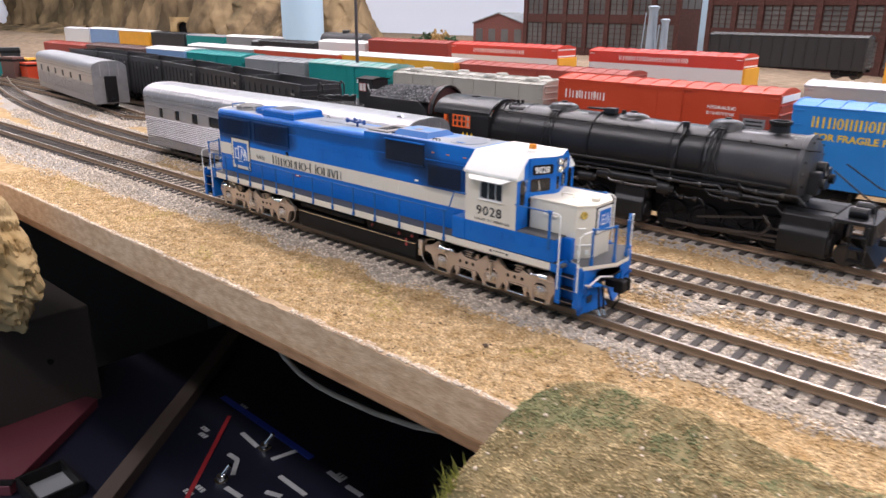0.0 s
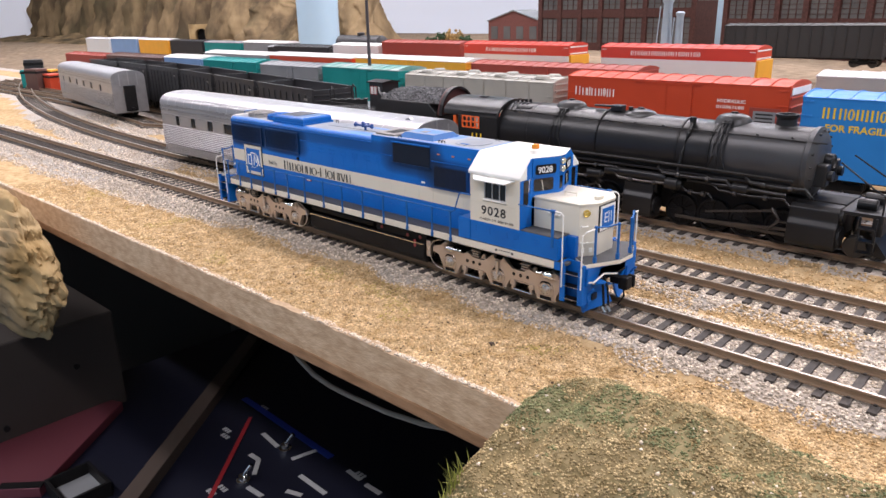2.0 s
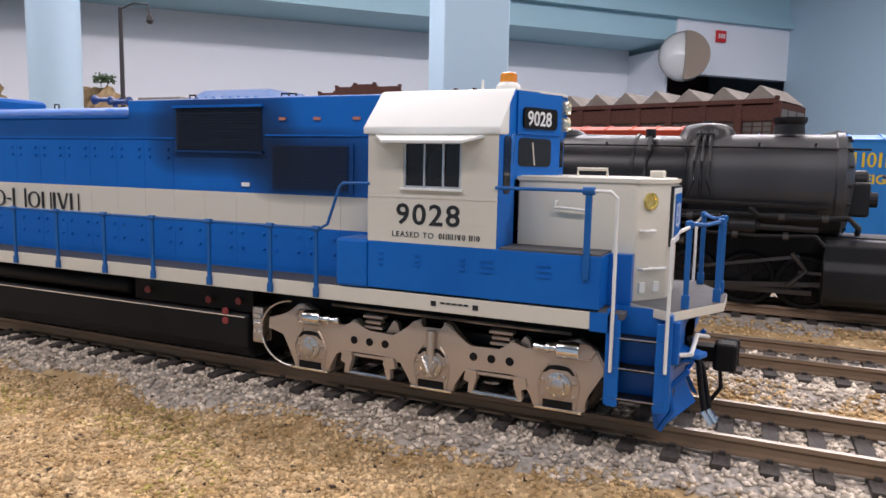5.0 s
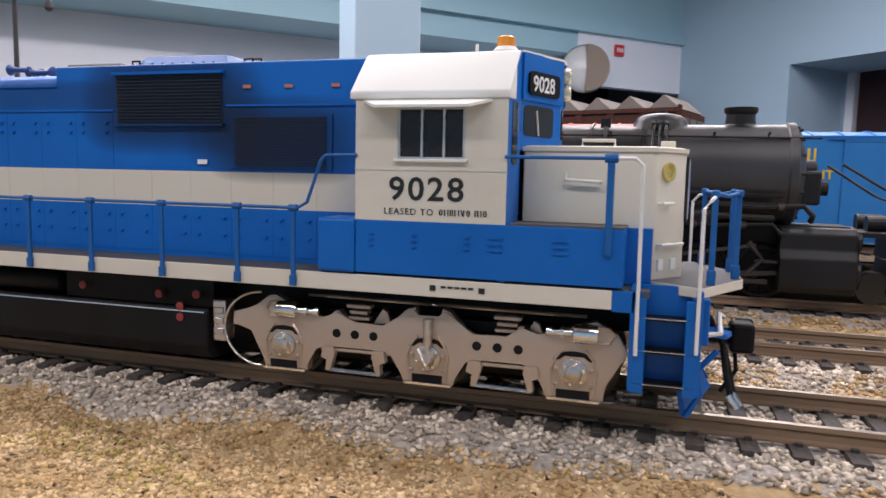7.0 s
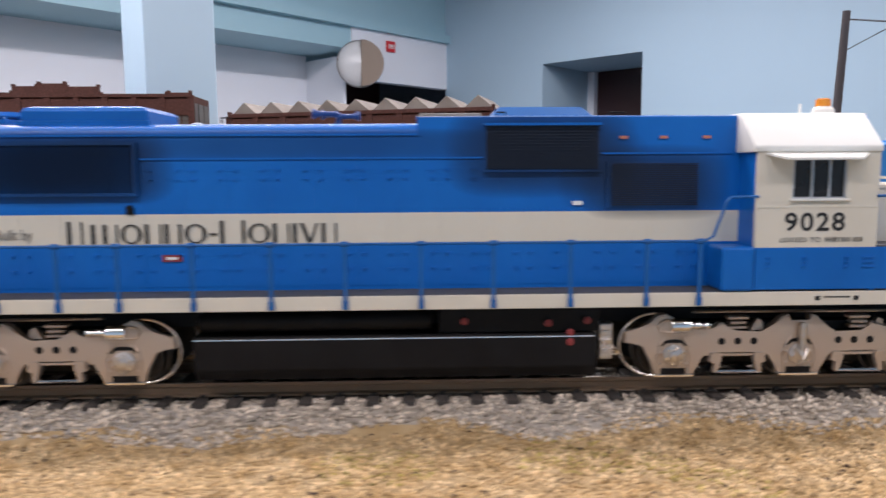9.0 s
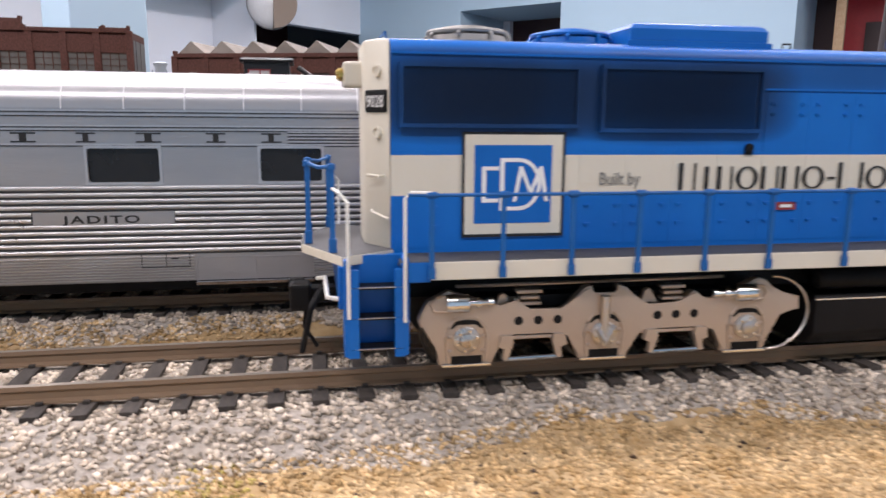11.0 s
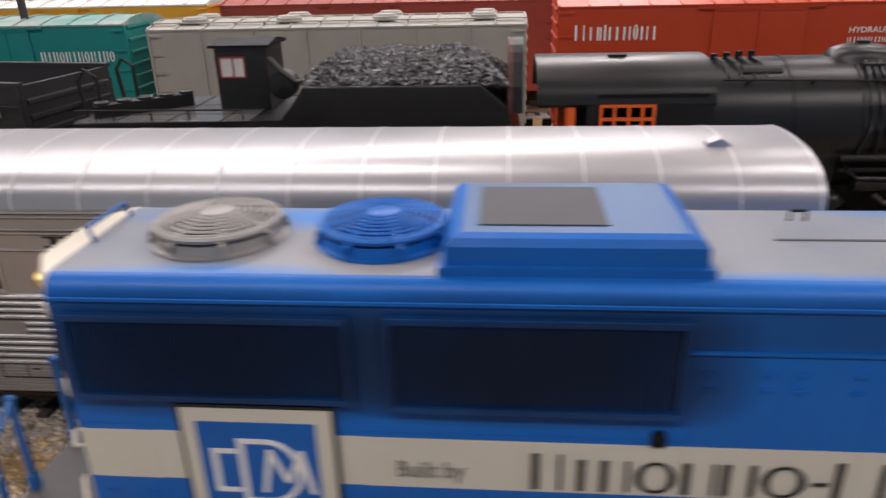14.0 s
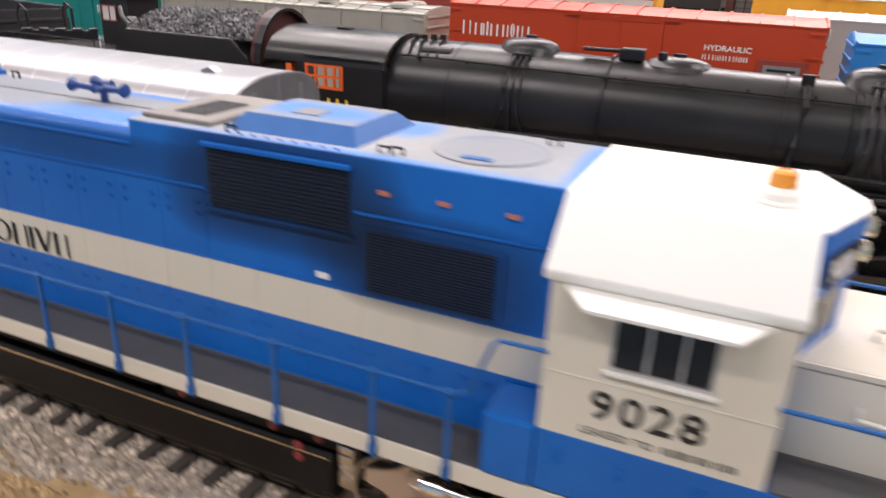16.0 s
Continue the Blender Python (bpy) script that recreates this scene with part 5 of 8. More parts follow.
    g = bmesh.new()
    for k in range(9):
        cyl(g, (27 + k * 2.1, -10.2, 52.9), (27 + k * 2.1, -10.2, 53.15), 0.25, seg=6)
    part("roof_rivets", g, BLUE, t)
    g = bmesh.new()
    box(g, -33, 10, -0.2, 0.2, 51.55, 51.7)
    part("roof_seam", g, GREY_DECK, t)
    g = bmesh.new()
    cyl(g, (-5.9, 0, 51.6), (-5.9, 0, 53.6), 0.6, seg=10)
    for y, dx, ln in ((-1.5, -1, 5.0), (0.2, 1, 4.4), (1.7, -1, 3.6)):
        lathe(g, (-5.9, y, 53.6 + 0.3 * abs(y)), (dx, 0, 0.02), [(0, 0.7), (1.0, 0.55), (ln - 1.4, 0.5), (ln, 1.15), (ln + 0.1, 0.9)], 14)
    cyl(g, (-5.9, -2.0, 53.7), (-5.9, 2.2, 53.7), 0.5, seg=8)
    part("air_horn", g, mat("dark_blue_horn", (0.01, 0.05, 0.2), 0.4), t, "dark blue three-chime horn", True)
    g = bmesh.new()
    tube(g, [(-104, -2, 51.6), (-104.5, -2, 53.2), (-104.5, 6, 53.2), (-104, 6, 51.6)], 0.25)
    part("end_grab", g, BLUE_BRIGHT, t)

    # fuel tank, pipes
    g = bmesh.new()
    prism(g, [(-15.3, 4.0), (-15.3, 10.2), (-14.7, 10.8), (14.7, 10.8), (15.3, 10.2), (15.3, 4.0), (13.2, 1.6), (-13.2, 1.6)], -33, 45.4, "x", bevel=0.4)
    tank = part("fuel_tank", g, BLACK, t, "black fuel tank")
    g = bmesh.new()
    box(g, -33.0, 44.8, -15.42, -15.3, 10.0, 10.25)
    part("tank_weld", g, CHROME, tank)
    for s in (-1, 1):
        g = bmesh.new()
        lathe(g, (-32.5, s * 13.2, 13.3), (1, 0, 0), [(0, 0.3), (0.5, 1.5), (1.2, 1.9), (44.6, 1.9), (45.4, 1.5), (45.9, 0.3)], 18)
        part("air_reservoir", g, BLACK, t, "black air reservoir", True)
    for x, z in ((19.3, 13.3), (35.7, 12.8), (43.3, 13.2), (40.0, 10.9), (40.0, 9.0)):
        g = bmesh.new()
        lathe(g, (x, -15.2, z), (0, -1, 0), [(0, 0.75), (0.3, 0.75), (0.4, 0.4)], 12)
        part("filler_cap", g, RED_DOT, tank, "red filler cap")
    g = bmesh.new()
    box(g, 14.5, 46.0, -14.2, 14.2, 10.9, 16.2)
    part("equipment_box", g, BLACK, t)

    # trucks: cast side frames on three axles
    def truck(e, xm):
        def ux(u):
            return xm + e * u

        def flat(g, s, pts, y0, y1, bevel=0.0):
            fs = prism(g, [(ux(u), z) for u, z in pts], min(s * y0, s * y1), max(s * y0, s * y1), "y")
            if bevel:
                face = max(abs(y0), abs(y1))
                es = list({ed for f in fs for ed in f.edges if all(abs(abs(v.co.y) - face) < 1e-3 for v in ed.verts)})
                bmesh.ops.bevel(g, geom=es, offset=bevel, segments=2, affect="EDGES")

        def bar(g, s, u0, u1, y0, y1, z0, z1, bevel=0.0):
            a_, b_ = sorted((ux(u0), ux(u1)))
            box(g, a_, b_, min(s * y0, s * y1), max(s * y0, s * y1), z0, z1, bevel)

        axles = (-25, 0, 22.5)
        top = [(-34.8, 8.7), (-34.6, 10.9), (-31.6, 11.4), (-30.0, 12.4), (-28.0, 14.0), (-26.6, 14.2), (-23.0, 12.4), (-19.4, 10.9), (-17.4, 11.0), (-15.8, 12.4), (-15.2, 12.4), (-13.6, 10.9), (-12.4, 10.5), (-7.6, 10.3), (-6.4, 10.9),
               (-3.6, 13.5), (-2.2, 13.9), (-1.9, 12.5), (1.9, 12.5), (2.2, 13.9), (3.4, 13.6), (6.0, 10.9), (7.2, 10.2), (12.4, 10.3), (13.4, 10.9), (14.2, 12.2), (15.0, 12.3), (17.0, 11.0), (20.4, 12.2), (25.4, 13.8), (28.6, 12.2), (30.0, 9.4)]
        low = [(29.6, 8.2), (27.0, 4.9), (26.8, 2.1), (18.3, 2.1), (17.6, 4.6), (16.4, 6.3), (14.8, 6.9), (7.2, 6.8), (5.9, 6.2), (4.8, 4.4), (4.1, 2.1), (-4.1, 2.1), (-4.8, 4.4), (-6.0, 6.2), (-7.4, 6.8), (-17.6, 6.8), (-19.4, 6.0), (-20.6, 3.8), (-20.8, 2.1), (-28.6, 2.1), (-29.4, 4.6), (-31.0, 8.2)]
        for s in (-1, 1):
            g = bmesh.new()
            flat(g, s, top + low, 13.7, 15.6, 0.28)
            fr = part("truck_frame", g, SILVER_TRUCK, t, "warm silver cast truck side frame", True)
            for c in (-12.3, 11.0):
                for k in (-3.2, 0, 3.2):
                    g = bmesh.new()
                    lathe(g, (ux(c + k), s * 15.5, 8.75), (0, s, 0), [(0, 0.72), (0.16, 0.72), (0.18, 0.5)], 14)
                    part("frame_hole", g, BLACK, fr)
            for u in axles:
                # dark slot over the pedestal bar and a crescent above the journal
                g = bmesh.new()
                bar(g, s, u - 2.5, u + 2.4, 15.4, 15.68, 2.25, 3.5)
                part("frame_opening", g, BLACK, fr)
                g = bmesh.new()
                rise = [(u + 3.1 * math.cos(q), 7.8 + 1.5 * math.sin(q)) for q in (math.pi * k / 8 for k in range(9))]
                flat(g, s, rise + [(u - 2.2, 7.9), (u - 1.4, 8.5), (u + 1.4, 8.5), (u + 2.2, 7.9)], 15.4, 15.68)
                part("frame_opening", g, BLACK, fr)
                # raised rib that follows the pedestal
                for d in (-1, 1):
                    g = bmesh.new()
                    tube(g, [(ux(u + d * 2.9), s * 15.62, 2.5), (ux(u + d * 3.1), s * 15.66, 4.6), (ux(u + d * 3.3), s * 15.66, 6.4), (ux(u + d * 2.7), s * 15.66, 8.2), (ux(u + d * 1.6), s * 15.62, 9.6)], 0.22, 6)
                    part("pedestal_rib", g, SILVER_TRUCK, fr, "", True)
                # journal cover with its bolts
                g = bmesh.new()
                lathe(g, (ux(u), s * 15.5, 6.1), (0, s, 0), [(0, 2.1), (0.5, 2.1), (0.7, 1.75), (0.75, 1.3), (1.15, 1.15), (1.3, 0.7), (1.35, 0.1)], 20)
                jb = part("journal_box", g, JOURNAL, fr, "bright journal box cover", True)
                for k in range(6):
                    q = k * math.pi / 3 + 0.3
                    g = bmesh.new()
                    cyl(g, (ux(u) + 1.6 * math.cos(q), s * 16.0, 6.1 + 1.6 * math.sin(q)), (ux(u) + 1.6 * math.cos(q), s * 16.5, 6.1 + 1.6 * math.sin(q)), 0.3, 0.22, 6)
                    part("bolt", g, CHROME, jb)
                for d in (-2.6, 2.6):
                    for z in (4.3, 6.6):
                        g = bmesh.new()
                        lathe(g, (ux(u + d), s * 15.6, z), (0, s, 0), [(0, 0.34), (0.3, 0.3), (0.4, 0.08)], 8)
                        part("rivet", g, SILVER_TRUCK, fr)
                g = bmesh.new()
                bar(g, s, u - 3.9, u + 3.9, 14.2, 15.8, 1.75, 2.2, 0.08)
                part("pedestal_bar", g, CHROME, fr)
            # vertical damper on the middle axle
            g = bmesh.new()
            cyl(g, (ux(0.2), s * 16.3, 8.2), (ux(0.2), s * 16.3, 12.4), 0.75, seg=12)
            cyl(g, (ux(0.2), s * 16.4, 4.6), (ux(0.2), s * 16.4, 8.2), 0.5, seg=10)
            tube(g, [(ux(-1.4), s * 16.5, 7.6), (ux(0.1), s * 16.7, 5.0), (ux(1.6), s * 16.5, 7.2)], 0.42, 7)
            part("damper", g, JOURNAL, fr, "bright vertical damper", True)
            g = bmesh.new()
            bar(g, s, -1.7, 1.7, 13.6, 15.5, 12.2, 12.9, 0.1)
            part("bolster_pocket", g, BLACK, fr)
            # brake rigging between the axles
            for u0, u1 in ((-18.4, -6.4), (6.4, 17.4)):
                c = (u0 + u1) / 2
                g = bmesh.new()
                bar(g, s, u0, u1, 14.6, 15.4, 5.7, 6.3, 0.1)
                part("brake_beam", g, SILVER_TRUCK, fr)
                for d in (-1, 1):
                    g = bmesh.new()
                    flat(g, s, [(c + d * 5.2, 6.5), (c + d * 3.4, 6.5), (c + d * 3.2, 5.4), (c + d * 4.0, 2.7), (c + d * 4.8, 2.7), (c + d * 4.6, 4.4), (c + d * 5.6, 4.8)][::d], 15.0, 16.2)
                    part("brake_hanger", g, SILVER_TRUCK, fr)
                g = bmesh.new()
                cyl(g, (ux(c - 4.6), s * 15.6, 2.75), (ux(c + 4.6), s * 15.6, 2.65), 0.38, seg=8)
                part("brake_rod", g, CHROME, fr, "bright brake rod", True)
                # leaf springs and a gusset behind the frame
                for k, w in enumerate((1.9, 1.6, 2.1)):
                    g = bmesh.new()
                    bar(g, s, c + 0.4 - w, c + 0.4 + w, 13.2, 15.0, 11.0 + k * 0.95, 11.6 + k * 0.95, 0.15)
                    part("leaf_spring", g, SILVER_TRUCK, fr)
                g = bmesh.new()
                flat(g, s, [(c + 2.9, 10.6), (c + 5.8, 10.8), (c + 5.2, 12.6), (c + 4.4, 13.0)], 13.4, 14.6)
                part("gusset", g, SILVER_TRUCK, fr)
            g = bmesh.new()
            cyl(g, (ux(-21), s * 14.4, 14.5), (ux(24), s * 14.4, 14.3), 0.28, seg=6)
            part("air_pipe", g, JOURNAL, fr)
            # brake cylinders with their push rods
            for u, d in ((-24.0, 1), (24.0, -1)):
                g = bmesh.new()
                lathe(g, (ux(u - d * 1.9), s * 15.9, 12.0), (e * d, 0, 0), [(0, 0.3), (0.1, 1.35), (0.35, 1.45), (3.5, 1.45), (3.7, 1.25), (3.75, 0.6), (4.8, 0.55), (4.9, 0.85), (5.5, 0.85), (5.6, 0.45), (6.6, 0.45), (6.7, 0.75), (7.5, 0.7), (7.6, 0.1)], 20)
                part("brake_cylinder", g, CHROME, fr, "chromed brake cylinder", True)
                g = bmesh.new()
                tube(g, [(ux(u - d * 2.0), s * 15.8, 13.2), (ux(u - d * 3.4), s * 15.7, 13.0), (ux(u - d * 4.2), s * 15.7, 12.0), (ux(u - d * 3.6), s * 15.7, 10.8), (ux(u - d * 1.6), s * 15.8, 10.6)], 0.26, 6)
                part("cylinder_bracket", g, SILVER_TRUCK, fr, "", True)
            g = bmesh.new()
            arc = [(ux(-29.0 - 7.0 * math.sin(math.pi * k / 16)), s * 16.0, 8.4 + 6.2 * math.cos(math.pi * k / 16)) for k in range(17)]
            tube(g, arc, 0.22)
            part("sand_pipe", g, JOURNAL, fr, "thin bright sand pipe", True)
        for u in axles:
            g = bmesh.new()
            for s in (-1, 1):
                lathe(g, (ux(u), s * 7.6, 5.7), (0, s, 0), [(0, 6.4), (0.5, 6.4), (0.8, 5.75), (2.9, 5.65), (3.0, 4.9), (2.4, 4.6), (2.3, 0.8)], 28)
            cyl(g, (ux(u), -13.5, 5.7), (ux(u), 13.5, 5.7), 1.2, seg=10)
            part("wheelset", g, WHEEL, t, "dark steel wheelset", True)
        g = bmesh.new()
        a_, b_ = sorted((ux(-22), ux(20)))
        box(g, a_, b_, -12.5, 12.5, 6.5, 12.0)
        part("traction_block", g, BLACK, t)

    truck(1, 85.4)
    truck(-1, -71.0)
    # silver air filter between tank and front truck
    g = bmesh.new()
    box(g, 46.0, 48.6, -14.6, -11.8, 5.2, 12.4, 0.3)
    for z in (6.4, 8.2, 10.0):
        box(g, 46.3, 48.3, -14.9, -14.5, z, z + 1.1, 0.2)
    part("air_filter", g, JOURNAL, t, "bright silver air filter")
    return t


def _pierced(y0, y1, xs_, zs_):
    """A wall sheet, one connected mesh, open at every second stretch of its middle strip."""
    g = bmesh.new()
    vs = {}

    def at(i, j, y):
        if (i, j, y) not in vs:
            vs[i, j, y] = g.verts.new((xs_[i], y, zs_[j]))
        return vs[i, j, y]

    solid = {(i, j) for i in range(len(xs_) - 1) for j in range(len(zs_) - 1) if not (i % 2 and j == 1)}
    for i, j in solid:
        for y in (y0, y1):
            g.faces.new((at(i, j, y), at(i + 1, j, y), at(i + 1, j + 1, y), at(i, j + 1, y)))
        for di, dj, a, b in ((-1, 0, (i, j), (i, j + 1)), (1, 0, (i + 1, j), (i + 1, j + 1)), (0, -1, (i, j), (i + 1, j)), (0, 1, (i, j + 1), (i + 1, j + 1))):
            if (i + di, j + dj) not in solid:
                g.faces.new((at(*a, y0), at(*b, y0), at(*b, y1), at(*a, y1)))
    return g


def _frame(x0, x1, y0, y1, z0, z1, w, mullions=()):
    """A window frame with upright bars, as one connected mesh."""
    g = bmesh.new()
    xs_ = sorted([x0, x0 + w, x1 - w, x1] + [q for k in mullions for q in (k, k + w)])
    zs_ = [z0, z0 + w, z1 - w, z1]
    vs = {}

    def at(i, j, y):
        key = (i, j, y)
        if key not in vs:
            vs[key] = g.verts.new((xs_[i], y, zs_[j]))
        return vs[key]

    nx = len(xs_) - 1
    solid = {(i, j) for i in range(nx) for j in range(3) if i % 2 == 0 or j != 1}
    for i, j in solid:
        for y in (y0, y1):
            g.faces.new((at(i, j, y), at(i + 1, j, y), at(i + 1, j + 1, y), at(i, j + 1, y)))
        for di, dj, a, b in ((-1, 0, (i, j), (i, j + 1)), (1, 0, (i + 1, j), (i + 1, j + 1)), (0, -1, (i, j), (i + 1, j)), (0, 1, (i, j + 1), (i + 1, j + 1))):
            if (i + di, j + dj) not in solid:
                g.faces.new((at(*a, y0), at(*b, y0), at(*b, y1), at(*a, y1)))
    return g


HEADLAMP = mat("silvered_headlight", (0.75, 0.7, 0.55), 0.2, 0.8)
WHEEL = mat("dark_wheel_steel", (0.06, 0.055, 0.05), 0.45, 0.6)
diesel()

# ---- silver streamlined carriage ----
def wheel_truck(t, x, zc=0.0, yc=0.0, base=20, m=BLACK, label="dark car truck"):
    g = bmesh.new()
    for s in (-1, 1):
        prism(g, [(x - base * 0.72, 7.2), (x - base * 0.3, 6.6), (x - 3, 9.4), (x + 3, 9.4), (x + base * 0.3, 6.6), (x + base * 0.72, 7.2), (x + base * 0.72, 4.2), (x + base * 0.34, 4.0), (x + 3, 2.8), (x - 3, 2.8), (x - base * 0.34, 4.0), (x - base * 0.72, 4.2)], min(s * 11.4, s * 12.8), max(s * 11.4, s * 12.8), "y")
    box(g, x - 2.5, x + 2.5, -11.5, 11.5, 5, 9)
    tk = part("truck", g, m, t, label)
    for dx in (-base / 2, base / 2):
        g = bmesh.new()
        for s in (-1, 1):
            lathe(g, (x + dx, s * 7.6, 5.2), (0, s, 0), [(0, 5.9), (0.5, 5.9), (0.8, 5.25), (2.8, 5.2), (2.9, 4.4), (2.3, 4.0), (2.3, 0.5)], 20)
        cyl(g, (x + dx, -11.6, 5.2), (x + dx, 11.6, 5.2), 0.9, seg=8)
        part("wheelset", g, WHEEL, tk, "", True)


def carriage(x0, x1, windows, main=True, label="", turn=0.0, yc=54.0):
    L = (x1 - x0) / 2
    cx = (x0 + x1) / 2
    t = thing("passenger_carriage", cx, yc, 0, label, "carriage", "silver carriages", turn=turn)
    # side walls around the windows, in strips
    zs0, zs1 = 26.2, 33.6
    for s in (-1, 1):
        lo, hi = min(s * 16.6, s * 17.6), max(s * 16.6, s * 17.6)
        g = _pierced(lo, hi, [-L] + [q - cx for w_ in windows for q in w_] + [L], (5.4, zs0, zs1, 41.4))
        part("side_wall", g, STAINLESS, t, "brushed silver side wall")
        if s > 0:
            continue
        for a, b in windows:
            a, b = a - cx, b - cx
            w = part("window", _frame(a - 0.3, b + 0.3, -17.85, -17.2, zs0 - 0.3, zs1 + 0.3, 0.55), CHROME_SOFT, t, "dark window with rounded bright frame")
            g = bmesh.new()
            box(g, a, b, -17.0, -16.9, zs0, zs1)
            part("pane", g, GLASS, w)
            g = bmesh.new()
            for qx in (a, b - 1.0):
                for qz in (zs0, zs1 - 1.0):
                    sx, sz = (1 if qx == a else -1), (1 if qz == zs0 else -1)
                    ox, oz = (a if sx > 0 else b), (zs0 if sz > 0 else zs1)
                    prism(g, [(ox, oz), (ox + sx * 1.3, oz), (ox + sx * 0.45, oz + sz * 0.45), (ox, oz + sz * 1.3)], -17.7, -17.1, "y")
            part("corner", g, STAINLESS, w)
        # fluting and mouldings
        # dark sheet behind the flutes paints the shadow between them
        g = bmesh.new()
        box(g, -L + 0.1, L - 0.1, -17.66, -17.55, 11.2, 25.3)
        part("flute_shadow", g, GROOVE_SHADOW, t)
        z = 11.6
        while z < 25.0:
            g = bmesh.new()
            spans = [(-L, L)]
            if main and 17.3 < z < 19.9:
                spans = [(-L, -172.4 - cx), (-145.0 - cx, L)]
            for a, b in spans:
                prism(g, [(-17.6, z), (-18.05, z + 0.1), (-18.2, z + 0.3), (-18.2, z + 0.62), (-18.05, z + 0.82), (-17.6, z + 0.92)], a + 0.2, b - 0.2, "x")
            part("flute", g, CHROME_SOFT, t)
            z += 1.32
        if main:
            for k in range(9):
                z = 5.7 + k * 0.6
                g = bmesh.new()
                for a, b in ((-L, -141.4 - cx), (-116.8 - cx, L)):
                    prism(g, [(-17.6, z), (-17.85, z + 0.1), (-17.85, z + 0.26), (-17.6, z + 0.36)], a + 0.2, b - 0.2, "x")
                part("flute", g, CHROME_SOFT, t)
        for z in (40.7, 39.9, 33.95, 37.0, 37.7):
            # dark strip painted below each moulding as its shadow
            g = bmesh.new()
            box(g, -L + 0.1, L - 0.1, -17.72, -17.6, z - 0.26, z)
            part("moulding_shadow", g, GROOVE_SHADOW, t)
            if z == 37.0 and not main:
                continue
            g = bmesh.new()
            box(g, -L, L, -17.95, -17.6, z, z + 0.32)
            part("moulding", g, CHROME_SOFT, t)
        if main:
            # dark sheet painted as shadow between the upper mouldings
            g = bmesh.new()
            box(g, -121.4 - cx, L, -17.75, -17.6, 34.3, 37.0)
            part("flute_shadow", g, GROOVE_SHADOW, t)
            for z in (34.6, 35.3, 36.0, 36.6):
                g = bmesh.new()
                box(g, -121.4 - cx, L, -17.95, -17.6, z, z + 0.3)
                part("moulding", g, CHROME_SOFT, t)
            # name plates as plain strokes and the car's own name
            for a, b in ((-175.6, -170.0), (-163.4, -159.0), (-152.2, -146.2), (-138.3, -133.6), (-127.2, -122.3)):
                a, b = a - cx, b - cx
                w = b - a
                g = bmesh.new()
                box(g, a + w * 0.36, a + w * 0.6, -17.74, -17.6, 34.5, 36.5)
                for q in (34.5, 36.2):
                    box(g, a + w * 0.08, a + w * 0.36, -17.72, -17.6, q, q + 0.3)
                    box(g, a + w * 0.6, a + w * 0.9, -17.72, -17.6, q, q + 0.3)
                part("name_stroke", g, BLACK_INK, t, "spaced black name as plain strokes")
            g = bmesh.new()
            box(g, -172.4 - cx, -145.0 - cx, -17.95, -17.6, 17.4, 20.4)
            plate = part("name_plate", g, STAINLESS, t)
            letters("JADITO", 2.2, 0.05, BLACK_INK, plate, on_side(-166.6 - cx, -18.0, 18.1), squeeze=1.75, spacing=1.2, bold=0.05, name="car_name", label="black car name")
            for a, b, z0, z1 in ((-152.2, -142.4, 8.4, 11.6), (-141.1, -117.0, 5.0, 10.4), (-190, -181, 6.8, 9.8), (-110, -96, 5.4, 10.2), (-80, -60, 5.4, 10.2)):
                g = _frame(a - cx, b - cx, -17.85, -17.55, z0, z1, 0.16, ((a + b) / 2 - cx,))
                box(g, a - cx + 6, a - cx + 7.5, -17.8, -17.6, z0 + 1.6, z0 + 2.0)
                part("skirt_door", g, BLACK_INK if z0 > 6 else STAINLESS, t)
            g = bmesh.new()
            box(g, -141.3 - cx, -116.6 - cx, -18.4, -17.5, 4.5, 5.1)
            part("step_bar", g, CHROME, t)
    # roof with ribs
    arc = [(math.copysign(17.6 * abs(math.cos(a)) ** 0.82, math.cos(a)), 41.2 + 8.2 * math.sin(a) ** 0.82) for a in (math.pi * k / 24 for k in range(25))]
    g = bmesh.new()
    prism(g, arc, -L, L, "x")
    part("roof", g, ROOF_SILVER, t, "glossy silver arched roof", True)
    n = int((x1 - x0) / 11.75)
    for k in range(n + 1):
        x = -L + 0.6 + k * 11.75
        g = bmesh.new()
        rows = []
        for dx in (-0.14, 0.14):
            rows.append([g.verts.new((x + dx, y * 1.007, 41.2 + (z - 41.2) * 1.018)) for y, z in arc])
        for a in range(24):
            g.faces.new((rows[0][a], rows[0][a + 1], rows[1][a + 1], rows[1][a]))
        part("roof_rib", g, RIB_PALE, t)
    # ends
    for e in (-1, 1):
        g = bmesh.new()
        prism(g, [(-17.4, 5.5), (17.4, 5.5)] + [(y * 0.98, z * 0.995) for y, z in arc], e * L - 0.5, e * L + 0.4, "x")
        end = part("end_wall", g, STAINLESS, t, "silver end wall")
        for y in (-9, 0, 9):
            g = bmesh.new()
            box(g, e * (L + 0.4) - 0.3, e * (L + 0.4) + 0.3, y - 0.5, y + 0.5, 34, 49 - abs(y) * 0.3)
            part("end_rib", g, CHROME_SOFT, end)
        g = bmesh.new()
        box(g, min(e * L, e * (L + 3.2)), max(e * L, e * (L + 3.2)), -6, 6, 7, 34, 0.8)
        part("diaphragm", g, BLACK, end, "black rubber gangway diaphragm")
        g = bmesh.new()
        box(g, min(e * L, e * (L + 6.5)), max(e * L, e * (L + 6.5)), -1.6, 1.6, 8, 11, 0.4)
        part("coupler", g, BLACK, t)
    g = bmesh.new()
    box(g, -L + 1, L - 1, -15.5, 15.5, 5.0, 7.0)
